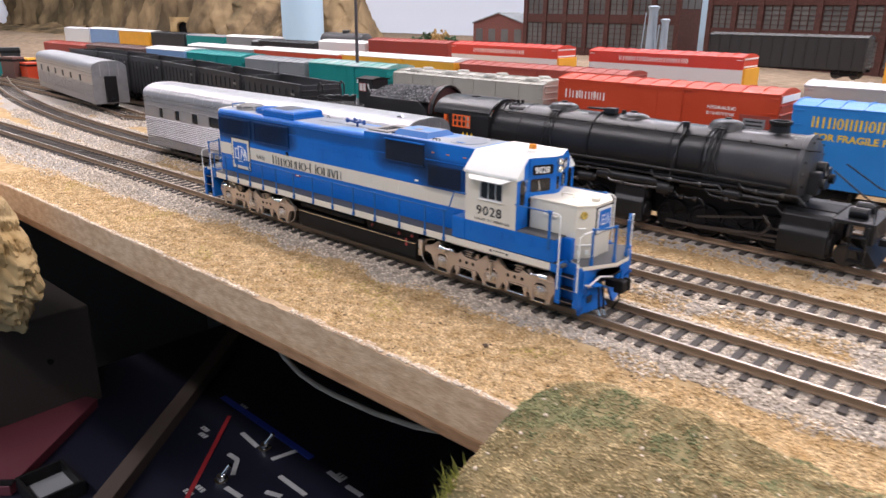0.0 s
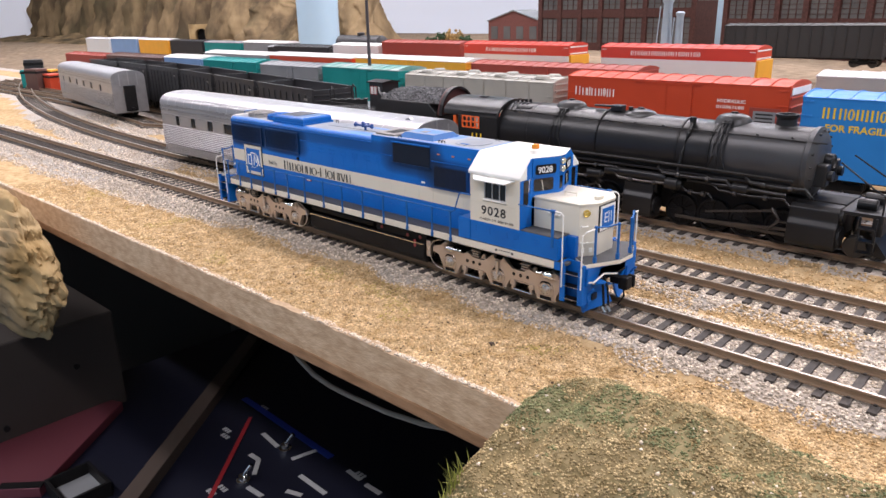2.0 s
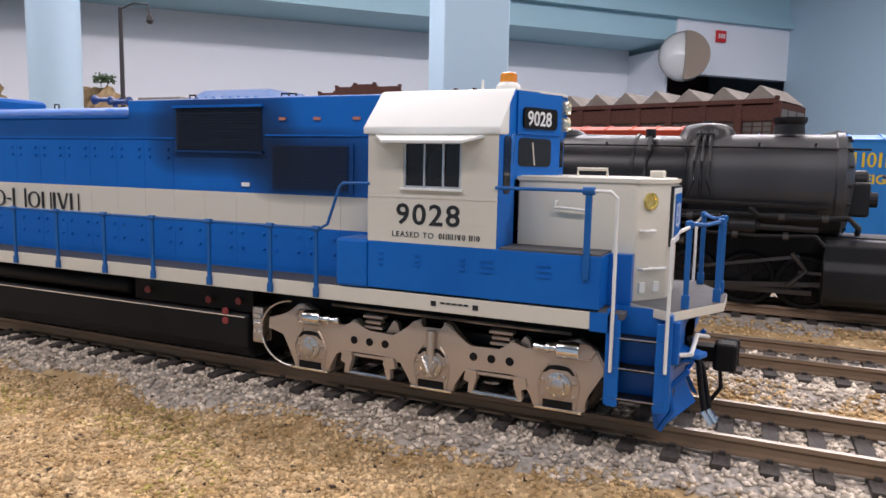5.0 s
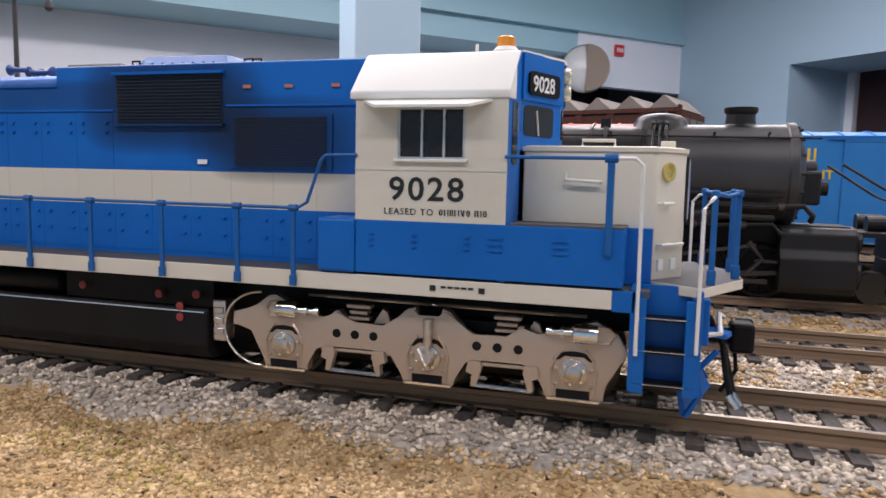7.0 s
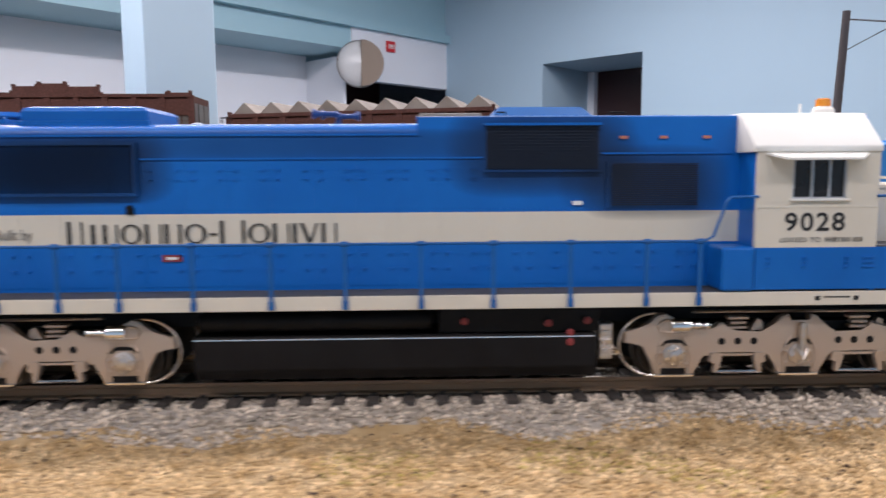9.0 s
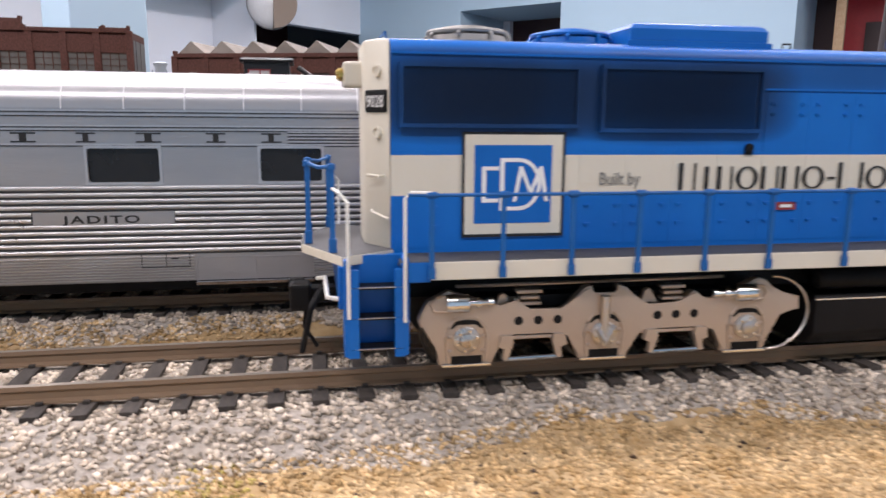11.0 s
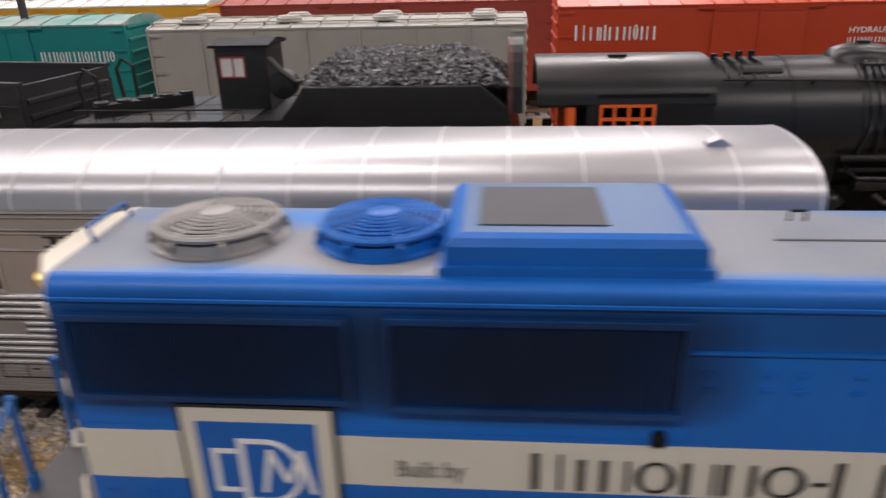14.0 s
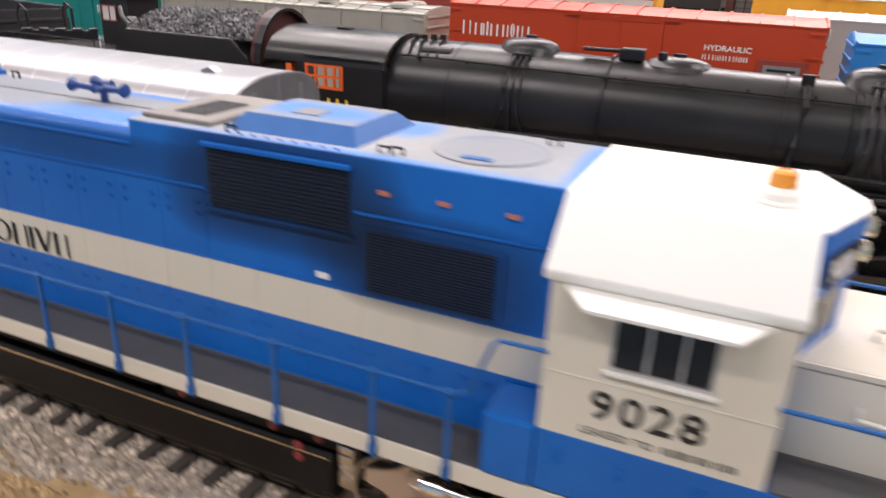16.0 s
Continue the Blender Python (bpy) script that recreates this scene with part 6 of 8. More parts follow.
    box(g, -L * 0.45, L * 0.45, -14.5, 14.5, 2.6, 5.4, 0.5)
    part("underframe", g, BLACK, t)
    for e in (-1, 1):
        wheel_truck(t, e * (L - 36), base=30, label="dark grey six-foot truck")
    if main:
        g = bmesh.new()
        for x, y in ((-26 - cx, -6.0),):
            prism(g, [(x - 3, 46.8), (x - 1.5, 49.6), (x + 0.5, 50.4), (x + 2.2, 49.4), (x + 3, 46.8)], y - 1.2, y + 1.4, "y", bevel=0.2)
        part("roof_vent", g, CHROME_SOFT, t, "small silver roof vent")
    return t


CHROME_SOFT = mat("polished_aluminium_moulding", (0.5, 0.5, 0.51), 0.32, 0.8)
RIB_PALE = mat("pale_roof_rib", (0.75, 0.75, 0.76), 0.5, 0.1)
# dark colour for the shadows painted into the carriage's grooves
GROOVE_SHADOW = mat("shadowed_aluminium_groove", (0.08, 0.08, 0.085), 0.5, 0.5)
ROOF_SILVER = mat("gloss_silver_roof", (0.44, 0.44, 0.455), 0.35, 0.6, color2=(0.46, 0.46, 0.475), scale=20, bump=0.03, bump_scale=300)
wins = [(-262, -256), (-240, -233), (-217, -209), (-195.5, -182), (-161.5, -147.2), (-127.4, -114.2), (-93.4, -80.2), (-59.4, -46.2)]
carriage(-283.5, -12.0, wins, True, "brushed silver fluted passenger carriage with dark windows on its track")
c2 = carriage(-670, -420, [(-650, -640), (-615, -605), (-580, -570), (-545, -535), (-510, -500), (-470, -462)], False, "short silver carriage standing far down the yard", yc=120, turn=-9)
c2.matrix_world = pose(-0.655, 0.142, 0.0, 0, 0, -8.5)

# ---- black articulated steam locomotive and tender ----
ROD = mat("blackened_rod_steel", (0.08, 0.075, 0.072), 0.34, 0.8)


def steam():
    t = thing("steam_locomotive", 0, 121, 0, "matt black articulated model steam locomotive with vermilion cab window frames", "locomotive")
    zc = 37.0
    # boiler and smokebox, turned
    g = bmesh.new()
    lathe(g, (-12, 0, zc - 0.5), (1, 0, 0), [(0, 16.0), (30, 16.4), (58, 15.8), (100, 15.2), (126, 14.9)], 48)
    bo = part("boiler", g, BOILER, t, "dull black boiler", True)
    for x in (-11, 8, 24, 52, 96, 112):
        g = bmesh.new()
        lathe(g, (x, 0, zc - 0.4), (1, 0, 0), [(0, 15.6), (0.05, 16.4 if x < 60 else 15.5), (0.9, 16.4 if x < 60 else 15.5), (0.95, 15.0)], 48)
        part("boiler_band", g, STEAM_BLACK, bo)
    g = bmesh.new()
    lathe(g, (114, 0, zc - 0.4), (1, 0, 0), [(0, 15.3), (39.5, 15.3), (40, 15.9), (42, 15.9), (42.5, 14.8), (43.7, 13.2), (44.9, 9), (45.5, 0.5)], 48)
    sb = part("smokebox", g, SMOKE, t, "graphite grey smokebox", True)
    for k in range(16):
        a = 2 * math.pi * k / 16
        g = bmesh.new()
        cyl(g, (156.5, 14.0 * math.cos(a), zc + 14.0 * math.sin(a)), (157.9, 14.0 * math.cos(a), zc + 14.0 * math.sin(a)), 0.5, seg=6)
        part("bolt", g, STEAM_BLACK, sb)
    g = bmesh.new()
    lathe(g, (159, 0, zc + 1), (1, 0, 0), [(0, 3.4), (3.5, 3.4), (4, 2.8), (3.2, 2.4), (2.6, 0.3)], 20)
    part("headlamp", g, STEAM_BLACK, sb, "black headlamp", True)
    g = bmesh.new()
    for y in (-7, 7):
        box(g, 156.5, 163, y - 3, y + 3, zc - 9, zc + 1, 0.8)
        cyl(g, (163, y, zc - 4), (165, y, zc - 4), 2.2, seg=14)
    part("air_pump", g, STEAM_BLACK, sb, "black air pumps")
    # chimney and domes
    g = bmesh.new()
    lathe(g, (141, 0, zc + 14.2), (0, 0, 1), [(0, 5.4), (0.8, 4.5), (3.6, 4.2), (4.6, 4.9), (5.8, 4.9), (5.8, 3.6), (2.0, 3.4), (2.0, 0.3)], 24)
    part("chimney", g, STEAM_BLACK, t, "short black chimney", True)
    for x, l_, h, w in ((117.5, 8.0, 4.4, 6.4), (28, 8.6, 4.6, 6.6), (69.5, 8.8, 2.9, 6.0)):
        g = bmesh.new()
        lathe(g, (x, 0, zc + 12.5), (0, 0, 1), [(-2.6, 10.8), (-0.4, 9.3), (1.0, 8.2), (2.0, 7.5), (h * 0.75, 7.0), (h + 0.2, 6.3), (h + 0.8, 5.2), (h + 1.3, 3.6), (h + 1.6, 1.5), (h + 2.3, 1.4), (h + 2.4, 0.2)], 28)
        for v in g.verts:
            v.co.x = x + (v.co.x - x) * l_ / 7.0
            v.co.y *= w / 7.0
        dm = part("dome", g, BOILER, t, "rounded black dome", True)
        for s in (-1, 1):
            if x == 69.5:
                continue
            for k in (-1, 0, 1):
                g = bmesh.new()
                tube(g, [(x + k * 1.6, s * 6.0, zc + 15.5), (x + k * 1.8, s * 10.6, zc + 12.6), (x + k * 2.2, s * 15.0, zc + 6.2), (x + k * 2.0, s * 16.6, zc + 0.5), (x + k * 4.2, s * 16.4, zc - 6)], 0.5, 6)
                part("sand_pipe", g, STEAM_BLACK, dm)
            g = bmesh.new()
            box(g, x - 2.6, x + 2.6, s * 7.5 - 1, s * 7.5 + 1, zc + 13.4, zc + 15, 0.2)
            part("sand_valve", g, STEAM_BLACK, dm)
    g = bmesh.new()
    box(g, 54, 60.5, -3.6, 1.2, zc + 15, zc + 18.2, 0.4)
    tube(g, [(44, -2.6, zc + 17.2), (55, -2.6, zc + 17.4)], 0.5)
    tube(g, [(44, -1.0, zc + 17.2), (55, -1.0, zc + 17.4)], 0.5)
    cyl(g, (65.5, -3, zc + 14.5), (65.5, -3, zc + 18), 1.2, seg=12)
    part("feedwater_valve", g, STEAM_BLACK, t)
    g = bmesh.new()
    lathe(g, (-3.0, -7, zc + 12.6), (1, 0, 0), [(0, 1.6), (0.4, 2.2), (9.5, 2.2), (10, 1.6)], 16)
    for x in (-8, -5, -2, 1):
        cyl(g, (x, -1.5, zc + 14), (x, -1.5, zc + 17.6 - abs(x) * 0.1), 0.9, seg=10)
        tube(g, [(x, -1.5, zc + 16), (x + 1, -6, zc + 15.4), (x + 2, -10, zc + 12)], 0.45, 6)
    part("turret", g, STEAM_BLACK, t, "black valve turret")
    g = bmesh.new()
    tube(g, [(-8, -12.2, zc + 12.0), (60, -12.0, zc + 11.2), (112, -11.6, zc + 10.8), (162, -11.4, zc + 10.2)], 0.32, 6)
    hr = part("handrail", g, STEAM_BLACK, t)
    for x in range(-2, 162, 15):
        g = bmesh.new()
        cyl(g, (x, -10.6, zc + 11.2), (x, -12.6, zc + 11.6), 0.45, seg=6)
        part("rail_knob", g, STEAM_BLACK, hr)
    g = bmesh.new()
    tube(g, [(101, -8, zc + 14), (101.5, -13, zc + 9), (100.5, -16, zc), (99, -16.5, zc - 12)], 0.8, 8)
    cyl(g, (101, -7.5, zc + 13.4), (101, -7.5, zc + 16.2), 1.6, seg=12)
    part("steam_pipe", g, STEAM_BLACK, t)
    # firebox skirts and running boards
    g = bmesh.new()
    prism(g, [(-14.5, 14), (-15.4, 30), (-15.2, 35), (15.2, 35), (15.4, 30), (14.5, 14)], -14, 20, "x", bevel=0.8)
    part("firebox", g, STEAM_BLACK, t, "black firebox casing")
    for s in (-1, 1):
        g = bmesh.new()
        box(g, 20, 150, min(s * 12.5, s * 17.2), max(s * 12.5, s * 17.2), 27.6, 28.6, 0.2)
        part("running_board", g, STEAM_BLACK, t)
        g = bmesh.new()
        lathe(g, (60, s * 15.4, 24.0), (1, 0, 0), [(0, 0.5), (0.5, 2.6), (34, 2.6), (34.5, 0.5)], 18)
        part("air_tank", g, STEAM_BLACK, t, "", True)
        g = bmesh.new()
        lathe(g, (24, s * 16.0, 24.4), (1, 0, 0), [(0, 0.5), (0.5, 1.9), (20, 1.9), (20.5, 0.5)], 14)
        tube(g, [(20, s * 17.2, 31), (60, s * 16.9, 31.4), (110, s * 16.6, 31.2), (152, s * 16.2, 30.4)], 0.8, 6)
        tube(g, [(105, s * 16.6, 25), (128, s * 16.8, 24.6), (150, s * 16.4, 24)], 1.1, 8)
        part("pipework", g, STEAM_BLACK, t)
    g = bmesh.new()
    box(g, -30, 172, -8, 8, 7, 22, 0.5)
    part("frame", g, BLACK, t, "black engine frame")
    # plumbing along the running board
    for k, (xa, xb, z, yy_) in enumerate(((22, 70, 26.2, 17.6), (66, 98, 21.4, 17.2), (90, 126, 27.0, 17.8), (118, 152, 22.2, 17.4), (30, 58, 19.6, 16.4), (132, 160, 27.6, 17.0), (102, 118, 19.4, 16.6))):
        g = bmesh.new()
        tube(g, [(xa, -yy_ + 2, z + 3), (xa, -yy_, z + 2), (xa + 2.5, -yy_, z), ((xa + xb) / 2, -yy_ - 0.3, z - 0.4), (xb - 2.5, -yy_, z + 0.3), (xb, -yy_, z - 2.4), (xb, -yy_ + 3, z - 4)], 0.55 + 0.15 * (k % 3), 7)
        part("feed_pipe", g, ROD if k % 3 == 1 else STEAM_BLACK, t)
        for x in (xa + (xb - xa) * 0.3, xa + (xb - xa) * 0.7):
            g = bmesh.new()
            lathe(g, (x, -yy_ - 0.3, z - 0.2), (1, 0, 0), [(-0.9, 0.4), (-0.8, 1.25), (0.8, 1.25), (0.9, 0.4)], 10)
            part("pipe_union", g, ROD, t)
    for x, z, l_, rr in ((50, 21.5, 9, 2.6), (94, 22.0, 7, 3.2), (126, 24.4, 8, 2.4), (12, 20, 9, 2.8)):
        g = bmesh.new()
        lathe(g, (x, -16.4, z), (1, 0, 0), [(0, 0.6), (0.5, rr), (l_ - 0.5, rr), (l_, rr * 0.7), (l_ + 1.2, rr * 0.5), (l_ + 1.4, 0.2)], 16)
        part("lubricator", g, STEAM_BLACK, t, "", True)
    for x in (-6, 6, 16):
        for z in (30.5, 25.5):
            g = bmesh.new()
            lathe(g, (x, -15.2, z), (0, -1, 0), [(-0.5, 1.3), (0.5, 1.3), (0.7, 0.7), (1.2, 0.6), (1.3, 0.1)], 10)
            part("washout_plug", g, STEAM_BLACK, t)
    # cylinders
    for x0, x1 in ((152, 172), (72, 88)):
        for s in (-1, 1):
            g = bmesh.new()
            prism(g, [(s * 8, 3), (s * 17.4, 3), (s * 18.6, 5), (s * 18.6, 13), (s * 17, 15.5), (s * 17, 20), (s * 15, 21.6), (s * 8, 21.6)][::s], x0, x1, "x", bevel=0.5)
            cy = part("cylinder", g, STEAM_BLACK, t, "black cylinder block")
            for z, r in ((9, 4.6), (18, 3.0)):
                g = bmesh.new()
                lathe(g, (x1, s * 13.4, z), (1, 0, 0), [(-0.3, r), (1.0, r), (1.4, r * 0.8), (1.4, 0.3)], 18)
                part("cylinder_cover", g, STEAM_BLACK, cy)
    # drivers and rods
    for xd in (26, 42, 58, 100, 116, 132, 148):
        g = bmesh.new()
        spokes = []
        for s in (-1, 1):
            lathe(g, (xd, s * 7.6, 8.0), (0, s, 0), [(0, 8.7), (0.5, 8.7), (0.8, 8.0), (2.9, 7.9), (3.0, 6.8), (2.4, 6.6), (2.2, 6.5)], 28)
            for q in range(12):
                a = 2 * math.pi * q / 12
                sp = bmesh.new()
                spokes.append(sp)
                tube(sp, [(xd + 1.2 * math.cos(a), s * 9.6, 8 + 1.2 * math.sin(a)), (xd + 6.6 * math.cos(a), s * 9.6, 8 + 6.6 * math.sin(a))], 0.5, 5)
            cyl(g, (xd, s * 8, 8), (xd, s * 11.4, 8), 1.6, seg=12)
        cyl(g, (xd, -8, 8), (xd, 8, 8), 1.3, seg=8)
        dw = part("driving_wheel", g, BLACK, t, "black spoked driving wheel", True)
        for sp in spokes:
            part("spoke", sp, BLACK, dw)
    for x0, x1 in ((24, 60), (98, 150)):
        for s in (-1, 1):
            g = bmesh.new()
            box(g, x0, x1, min(s * 11.6, s * 12.4), max(s * 11.6, s * 12.4), 4.4, 6.0, 0.15)
            part("side_rod", g, ROD, t, "dark steel side rod")
            g = bmesh.new()
            prism(g, [(x0 + 14, 4.3), (x1 + 10, 8.0), (x1 + 10, 9.2), (x0 + 14, 6.1)], min(s * 12.6, s * 13.3), max(s * 12.6, s * 13.3), "y")
            box(g, x1 - 4, x1 + 12, min(s * 13.4, s * 14.6), max(s * 13.4, s * 14.6), 11, 11.8)
            prism(g, [(x0 + 16, 10), (x1 - 4, 15.6), (x1 - 4, 16.6), (x0 + 16, 11)], min(s * 14.0, s * 14.6), max(s * 14.0, s * 14.6), "y")
            tube(g, [(x1 - 6, s * 14.8, 17), (x1 - 2, s * 14.8, 12), (x1 - 7, s * 14.8, 7)], 0.7, 6)
            part("main_rod", g, ROD, t, "dark steel main rod and link")
    for xd in (178, -14):
        g = bmesh.new()
        for s in (-1, 1):
            lathe(g, (xd, s * 7.6, 4.6), (0, s, 0), [(0, 5.2), (0.5, 5.2), (0.8, 4.6), (2.8, 4.6), (2.8, 0.4)], 20)
        part("carrying_wheel", g, WHEEL, t, "", True)
    # front deck, steps and pilot
    g = bmesh.new()
    box(g, 166, 188, -15, 15, 19.5, 21, 0.2)
    box(g, 184, 188, -15, 15, 12, 20, 0.3)
    part("front_deck", g, STEAM_BLACK, t)
    for s in (-1, 1):
        g = bmesh.new()
        for z in (15, 9.5, 4.5):
            box(g, 180, 186, min(s * 14, s * 18.4), max(s * 14, s * 18.4), z, z + 0.6)
        for x in (180, 186):
            box(g, x - 0.4, x + 0.4, min(s * 16.5, s * 17.4), max(s * 16.5, s * 17.4), 4, 20)
        part("front_step", g, STEAM_BLACK, t)
        g = bmesh.new()
        tube(g, [(187, s * 14, 21), (187, s * 14, 29), (182, s * 12, 31), (168, s * 10, 40)], 0.4, 6)
        part("grab_rail", g, STEAM_BLACK, t)
    g = bmesh.new()
    lathe(g, (176, -6, 22.8), (1, 0, 0), [(0, 2.6), (7, 2.6), (7.4, 2.2)], 16)
    lathe(g, (176, 6, 22.8), (1, 0, 0), [(0, 2.6), (7, 2.6), (7.4, 2.2)], 16)
    box(g, 188, 195, -1.6, 1.6, 9, 12, 0.4)
    prism(g, [(184, 12), (191, 3), (190, 2), (183, 4)], -13, 13, "y")
    part("pilot", g, STEAM_BLACK, t, "black pilot and coupler")
    # cab
    roof = [(-17.6, 44.5)] + [(17.6 * math.cos(a), 44.5 + 9.4 * math.sin(a)) for a in (math.pi * (1 - k / 14) for k in range(1, 14))] + [(17.6, 44.5)]
    inner = [(y * 0.95, z - 0.9) for y, z in reversed(roof)]
    g = bmesh.new()
    prism(g, roof + inner, -52.5, -10.5, "x")
    cab = part("cab_roof", g, BOILER, t, "arched black cab roof", True)
    g = bmesh.new()
    box(g, -34.5, -30.0, -4.0, -0.6, 53.4, 54.2, 0.1)
    part("roof_hatch", g, BLACK, cab)
    for s in (-1, 1):
        lo, hi = min(s * 16.6, s * 17.4), max(s * 16.6, s * 17.4)
        g = bmesh.new()
        box(g, -40.5, -11, lo, hi, 20, 37.0)
        box(g, -40.5, -11, lo, hi, 44.6, 45.6)
        box(g, -40.5, -38.0, lo, hi, 37.0, 44.6)
        box(g, -24.2, -11, lo, hi, 37.0, 44.6)
        part("cab_side", g, STEAM_BLACK, t, "black cab side")
        g = bmesh.new()
        box(g, -38, -12, min(s * 17.4, s * 17.9), max(s * 17.4, s * 17.9), 46.6, 47.0)
        part("gutter", g, STEAM_BLACK, t)
        w = part("cab_window", _frame(-37.6, -24.4, min(s * 16.9, s * 17.7), max(s * 16.9, s * 17.7), 37.2, 44.4, 0.7, (-34.4, -31.0, -27.8)), ORANGE_FRAME, t, "vermilion cab window frame")
        g = bmesh.new()
        box(g, -37.4, -24.6, min(s * 16.9, s * 17.72), max(s * 16.9, s * 17.72), 40.5, 41.2)
        part("glazing_bar", g, ORANGE_FRAME, w)
    g = bmesh.new()
    box(g, -12, -10.8, -16.6, 16.6, 20, 45)
    part("cab_front_wall", g, STEAM_BLACK, t)
    g = bmesh.new()
    box(g, -44, -12, -16.6, 16.6, 18.5, 20)
    box(g, -20, -13, -9, 9, 20, 42, 1.0)
    part("backhead", g, BLACK, t)
    for s in (-1, 1):
        g = bmesh.new()
        box(g, -45.4, -43.2, min(s * 14.5, s * 16.8), max(s * 14.5, s * 16.8), 30, 46, 0.3)
        part("cab_curtain_panel", g, ORANGE_FRAME, t, "vermilion cab door panel")
    g = bmesh.new()
    for k in range(3):
        box(g, -30 + k * 3.2, -29 + k * 3.2, -17.55, -17.4, 31.5, 34.5)
        box(g, -30 + k * 3.2, -28.4 + k * 3.2, -17.52, -17.4, 31.5, 31.9)
    part("number_bar", g, YELLOW_INK, t, "yellow marks as plain bars")
    return t


def tender():
    t = thing("tender", 0, 121, 0, "black tender piled with coal and carrying a small cabin", "tender")
    g = bmesh.new()
    prism(g, [(-171, 10), (-171, 40.6), (-116, 40.6), (-113, 44), (-110, 49.2), (-66, 49.2), (-60, 44), (-56, 34), (-54, 22), (-54, 10)], -17.3, 17.3, "y", bevel=0.4)
    bd = part("body", g, STEAM_BLACK, t, "satin black tender tank")
    g = bmesh.new()
    for x in (-160, -146, -132):
        box(g, x - 0.2, x + 0.2, -17, 17, 40.6, 40.9)
    for y in (-8, 4):
        box(g, -170, -124, y - 0.2, y + 0.2, 40.6, 40.85)
    part("deck_seam", g, BLACK, bd)
    g = bmesh.new()
    box(g, -170.5, -125, -16.8, 16.8, 40.55, 40.8)
    part("deck", g, DECKSHINE, bd, "glossy grey tender deck")
    # cabin
    g = bmesh.new()
    box(g, -137.0, -123.0, -2.5, 12.5, 40.6, 57.2, 0.3)
    cb = part("cabin", g, STEAM_BLACK, t, "small black cabin")
    g = bmesh.new()
    prism(g, [(-3.4, 57.0), (-3.4, 57.7), (5, 59.0), (13.4, 57.7), (13.4, 57.0)], -138.2, -121.8, "x")
    part("cabin_roof", g, BLACK, cb, "black cabin roof")
    w = part("cabin_window", _frame(-135.8, -128.8, -2.9, -2.4, 49.2, 54.8, 0.4, (-132.3,)), RED_DOT, cb, "red-framed cabin window")
    g = bmesh.new()
    box(g, -135.4, -129.2, -2.7, -2.6, 49.6, 54.4)
    # pale base colour stands in for a bright reflection in the glass
    part("pane", g, mat("pane_painted_reflection", (0.55, 0.53, 0.5), 0.15), w)
    # hatches and rails
    g = bmesh.new()
    prism(g, [(-168, -12), (-149, 6), (-147, 4), (-166, -14)], 40.7, 44.2, "z", bevel=0.2)
    ht = part("hatch_bench", g, STEAM_BLACK, t)
    for k in range(5):
        g = bmesh.new()
        lathe(g, (-165.5 + k * 4.1, -11.4 + k * 3.9, 44.2), (0, 0, 1), [(0, 2.0), (0.6, 2.0), (0.8, 1.6), (0.8, 0.2)], 14)
        part("hatch_lid", g, STEAM_BLACK, ht, "black hatch lid")
    g = bmesh.new()
    tube(g, [(-170, -16.6, 41), (-170, -16.6, 43.6), (-126, -16.6, 43.6), (-126, -16.6, 41)], 0.28, 6)
    for x in (-160, -150, -140):
        tube(g, [(x, -16.6, 41), (x, -16.6, 43.6)], 0.28, 6)
    part("deck_rail", g, STEAM_BLACK, t)
    for y in (-10, 10):
        g = bmesh.new()
        tube(g, [(-170.5, y, 40), (-171.4, y, 50), (-169.5, y, 53), (-166.5, y, 51), (-166.5, y, 41)], 0.55, 6)
        part("ladder_rail", g, STEAM_BLACK, t)
    g = bmesh.new()
    lathe(g, (-117, -10.5, 48.5), (0, 1, 0), [(0, 0.6), (0.3, 3.6), (4.5, 3.6), (5, 1.0)], 18)
    tube(g, [(-120, -9, 55), (-116, -12, 52), (-112, -13, 49.5)], 0.8, 8)
    part("stoker_motor", g, STEAM_BLACK, t)
    # coal
    rng = np.random.default_rng(11)
    g = bmesh.new()
    lathe(g, (-87, 0, 46), (0, 0, 1), [(0, 25.6), (3.4, 25.0), (6.2, 22), (8.0, 14), (8.6, 0.5)], 24)
    for v in g.verts:
        v.co.y *= 0.58
    part("coal_bed", g, COAL, t, "", True)
    g = bmesh.new()
    octa = [(1, 0, 0), (-1, 0, 0), (0, 1, 0), (0, -1, 0), (0, 0, 1), (0, 0, -1)]
    tri = [(0, 2, 4), (2, 1, 4), (1, 3, 4), (3, 0, 4), (2, 0, 5), (1, 2, 5), (3, 1, 5), (0, 3, 5)]
    vv, ff = [], []
    for k in range(8200):
        x, y = rng.uniform(-111, -60), rng.uniform(-15.6, 15.6)
        q = min(1.0, max(abs((x + 86) / 26.5) ** 4, abs(y / 16) ** 2.4))
        z = 48.4 + 7.2 * (1 - q) + 1.2 * noise.noise(Vector((x / 9, y / 9, 0))) + rng.uniform(-0.3, 0.5)
        s = rng.uniform(0.4, 0.85)
        o = len(vv)
        for a in octa:
            vv.append(tuple((np.array((x, y, z)) + np.array(a) * s * rng.uniform(0.6, 1.2) + rng.normal(0, 0.15, 3)) * MM))
        ff += [tuple(i + o for i in f) for f in tri]
    g.free()
    me = bpy.data.meshes.new("coal_load")
    me.from_pydata(vv, [], ff)
    me.materials.append(COAL)
    ob = new("coal_load", me)
    ob.parent = t
    tagged(ob, "heaped coal lumps with glints put into their colour", "", "", "stuff")
    # curved apron of the bunker front
    g = bmesh.new()
    ringo = [(15.6 * math.cos(a), 42 + 16.5 * math.sin(a)) for a in (math.pi * k / 16 for k in range(17))]
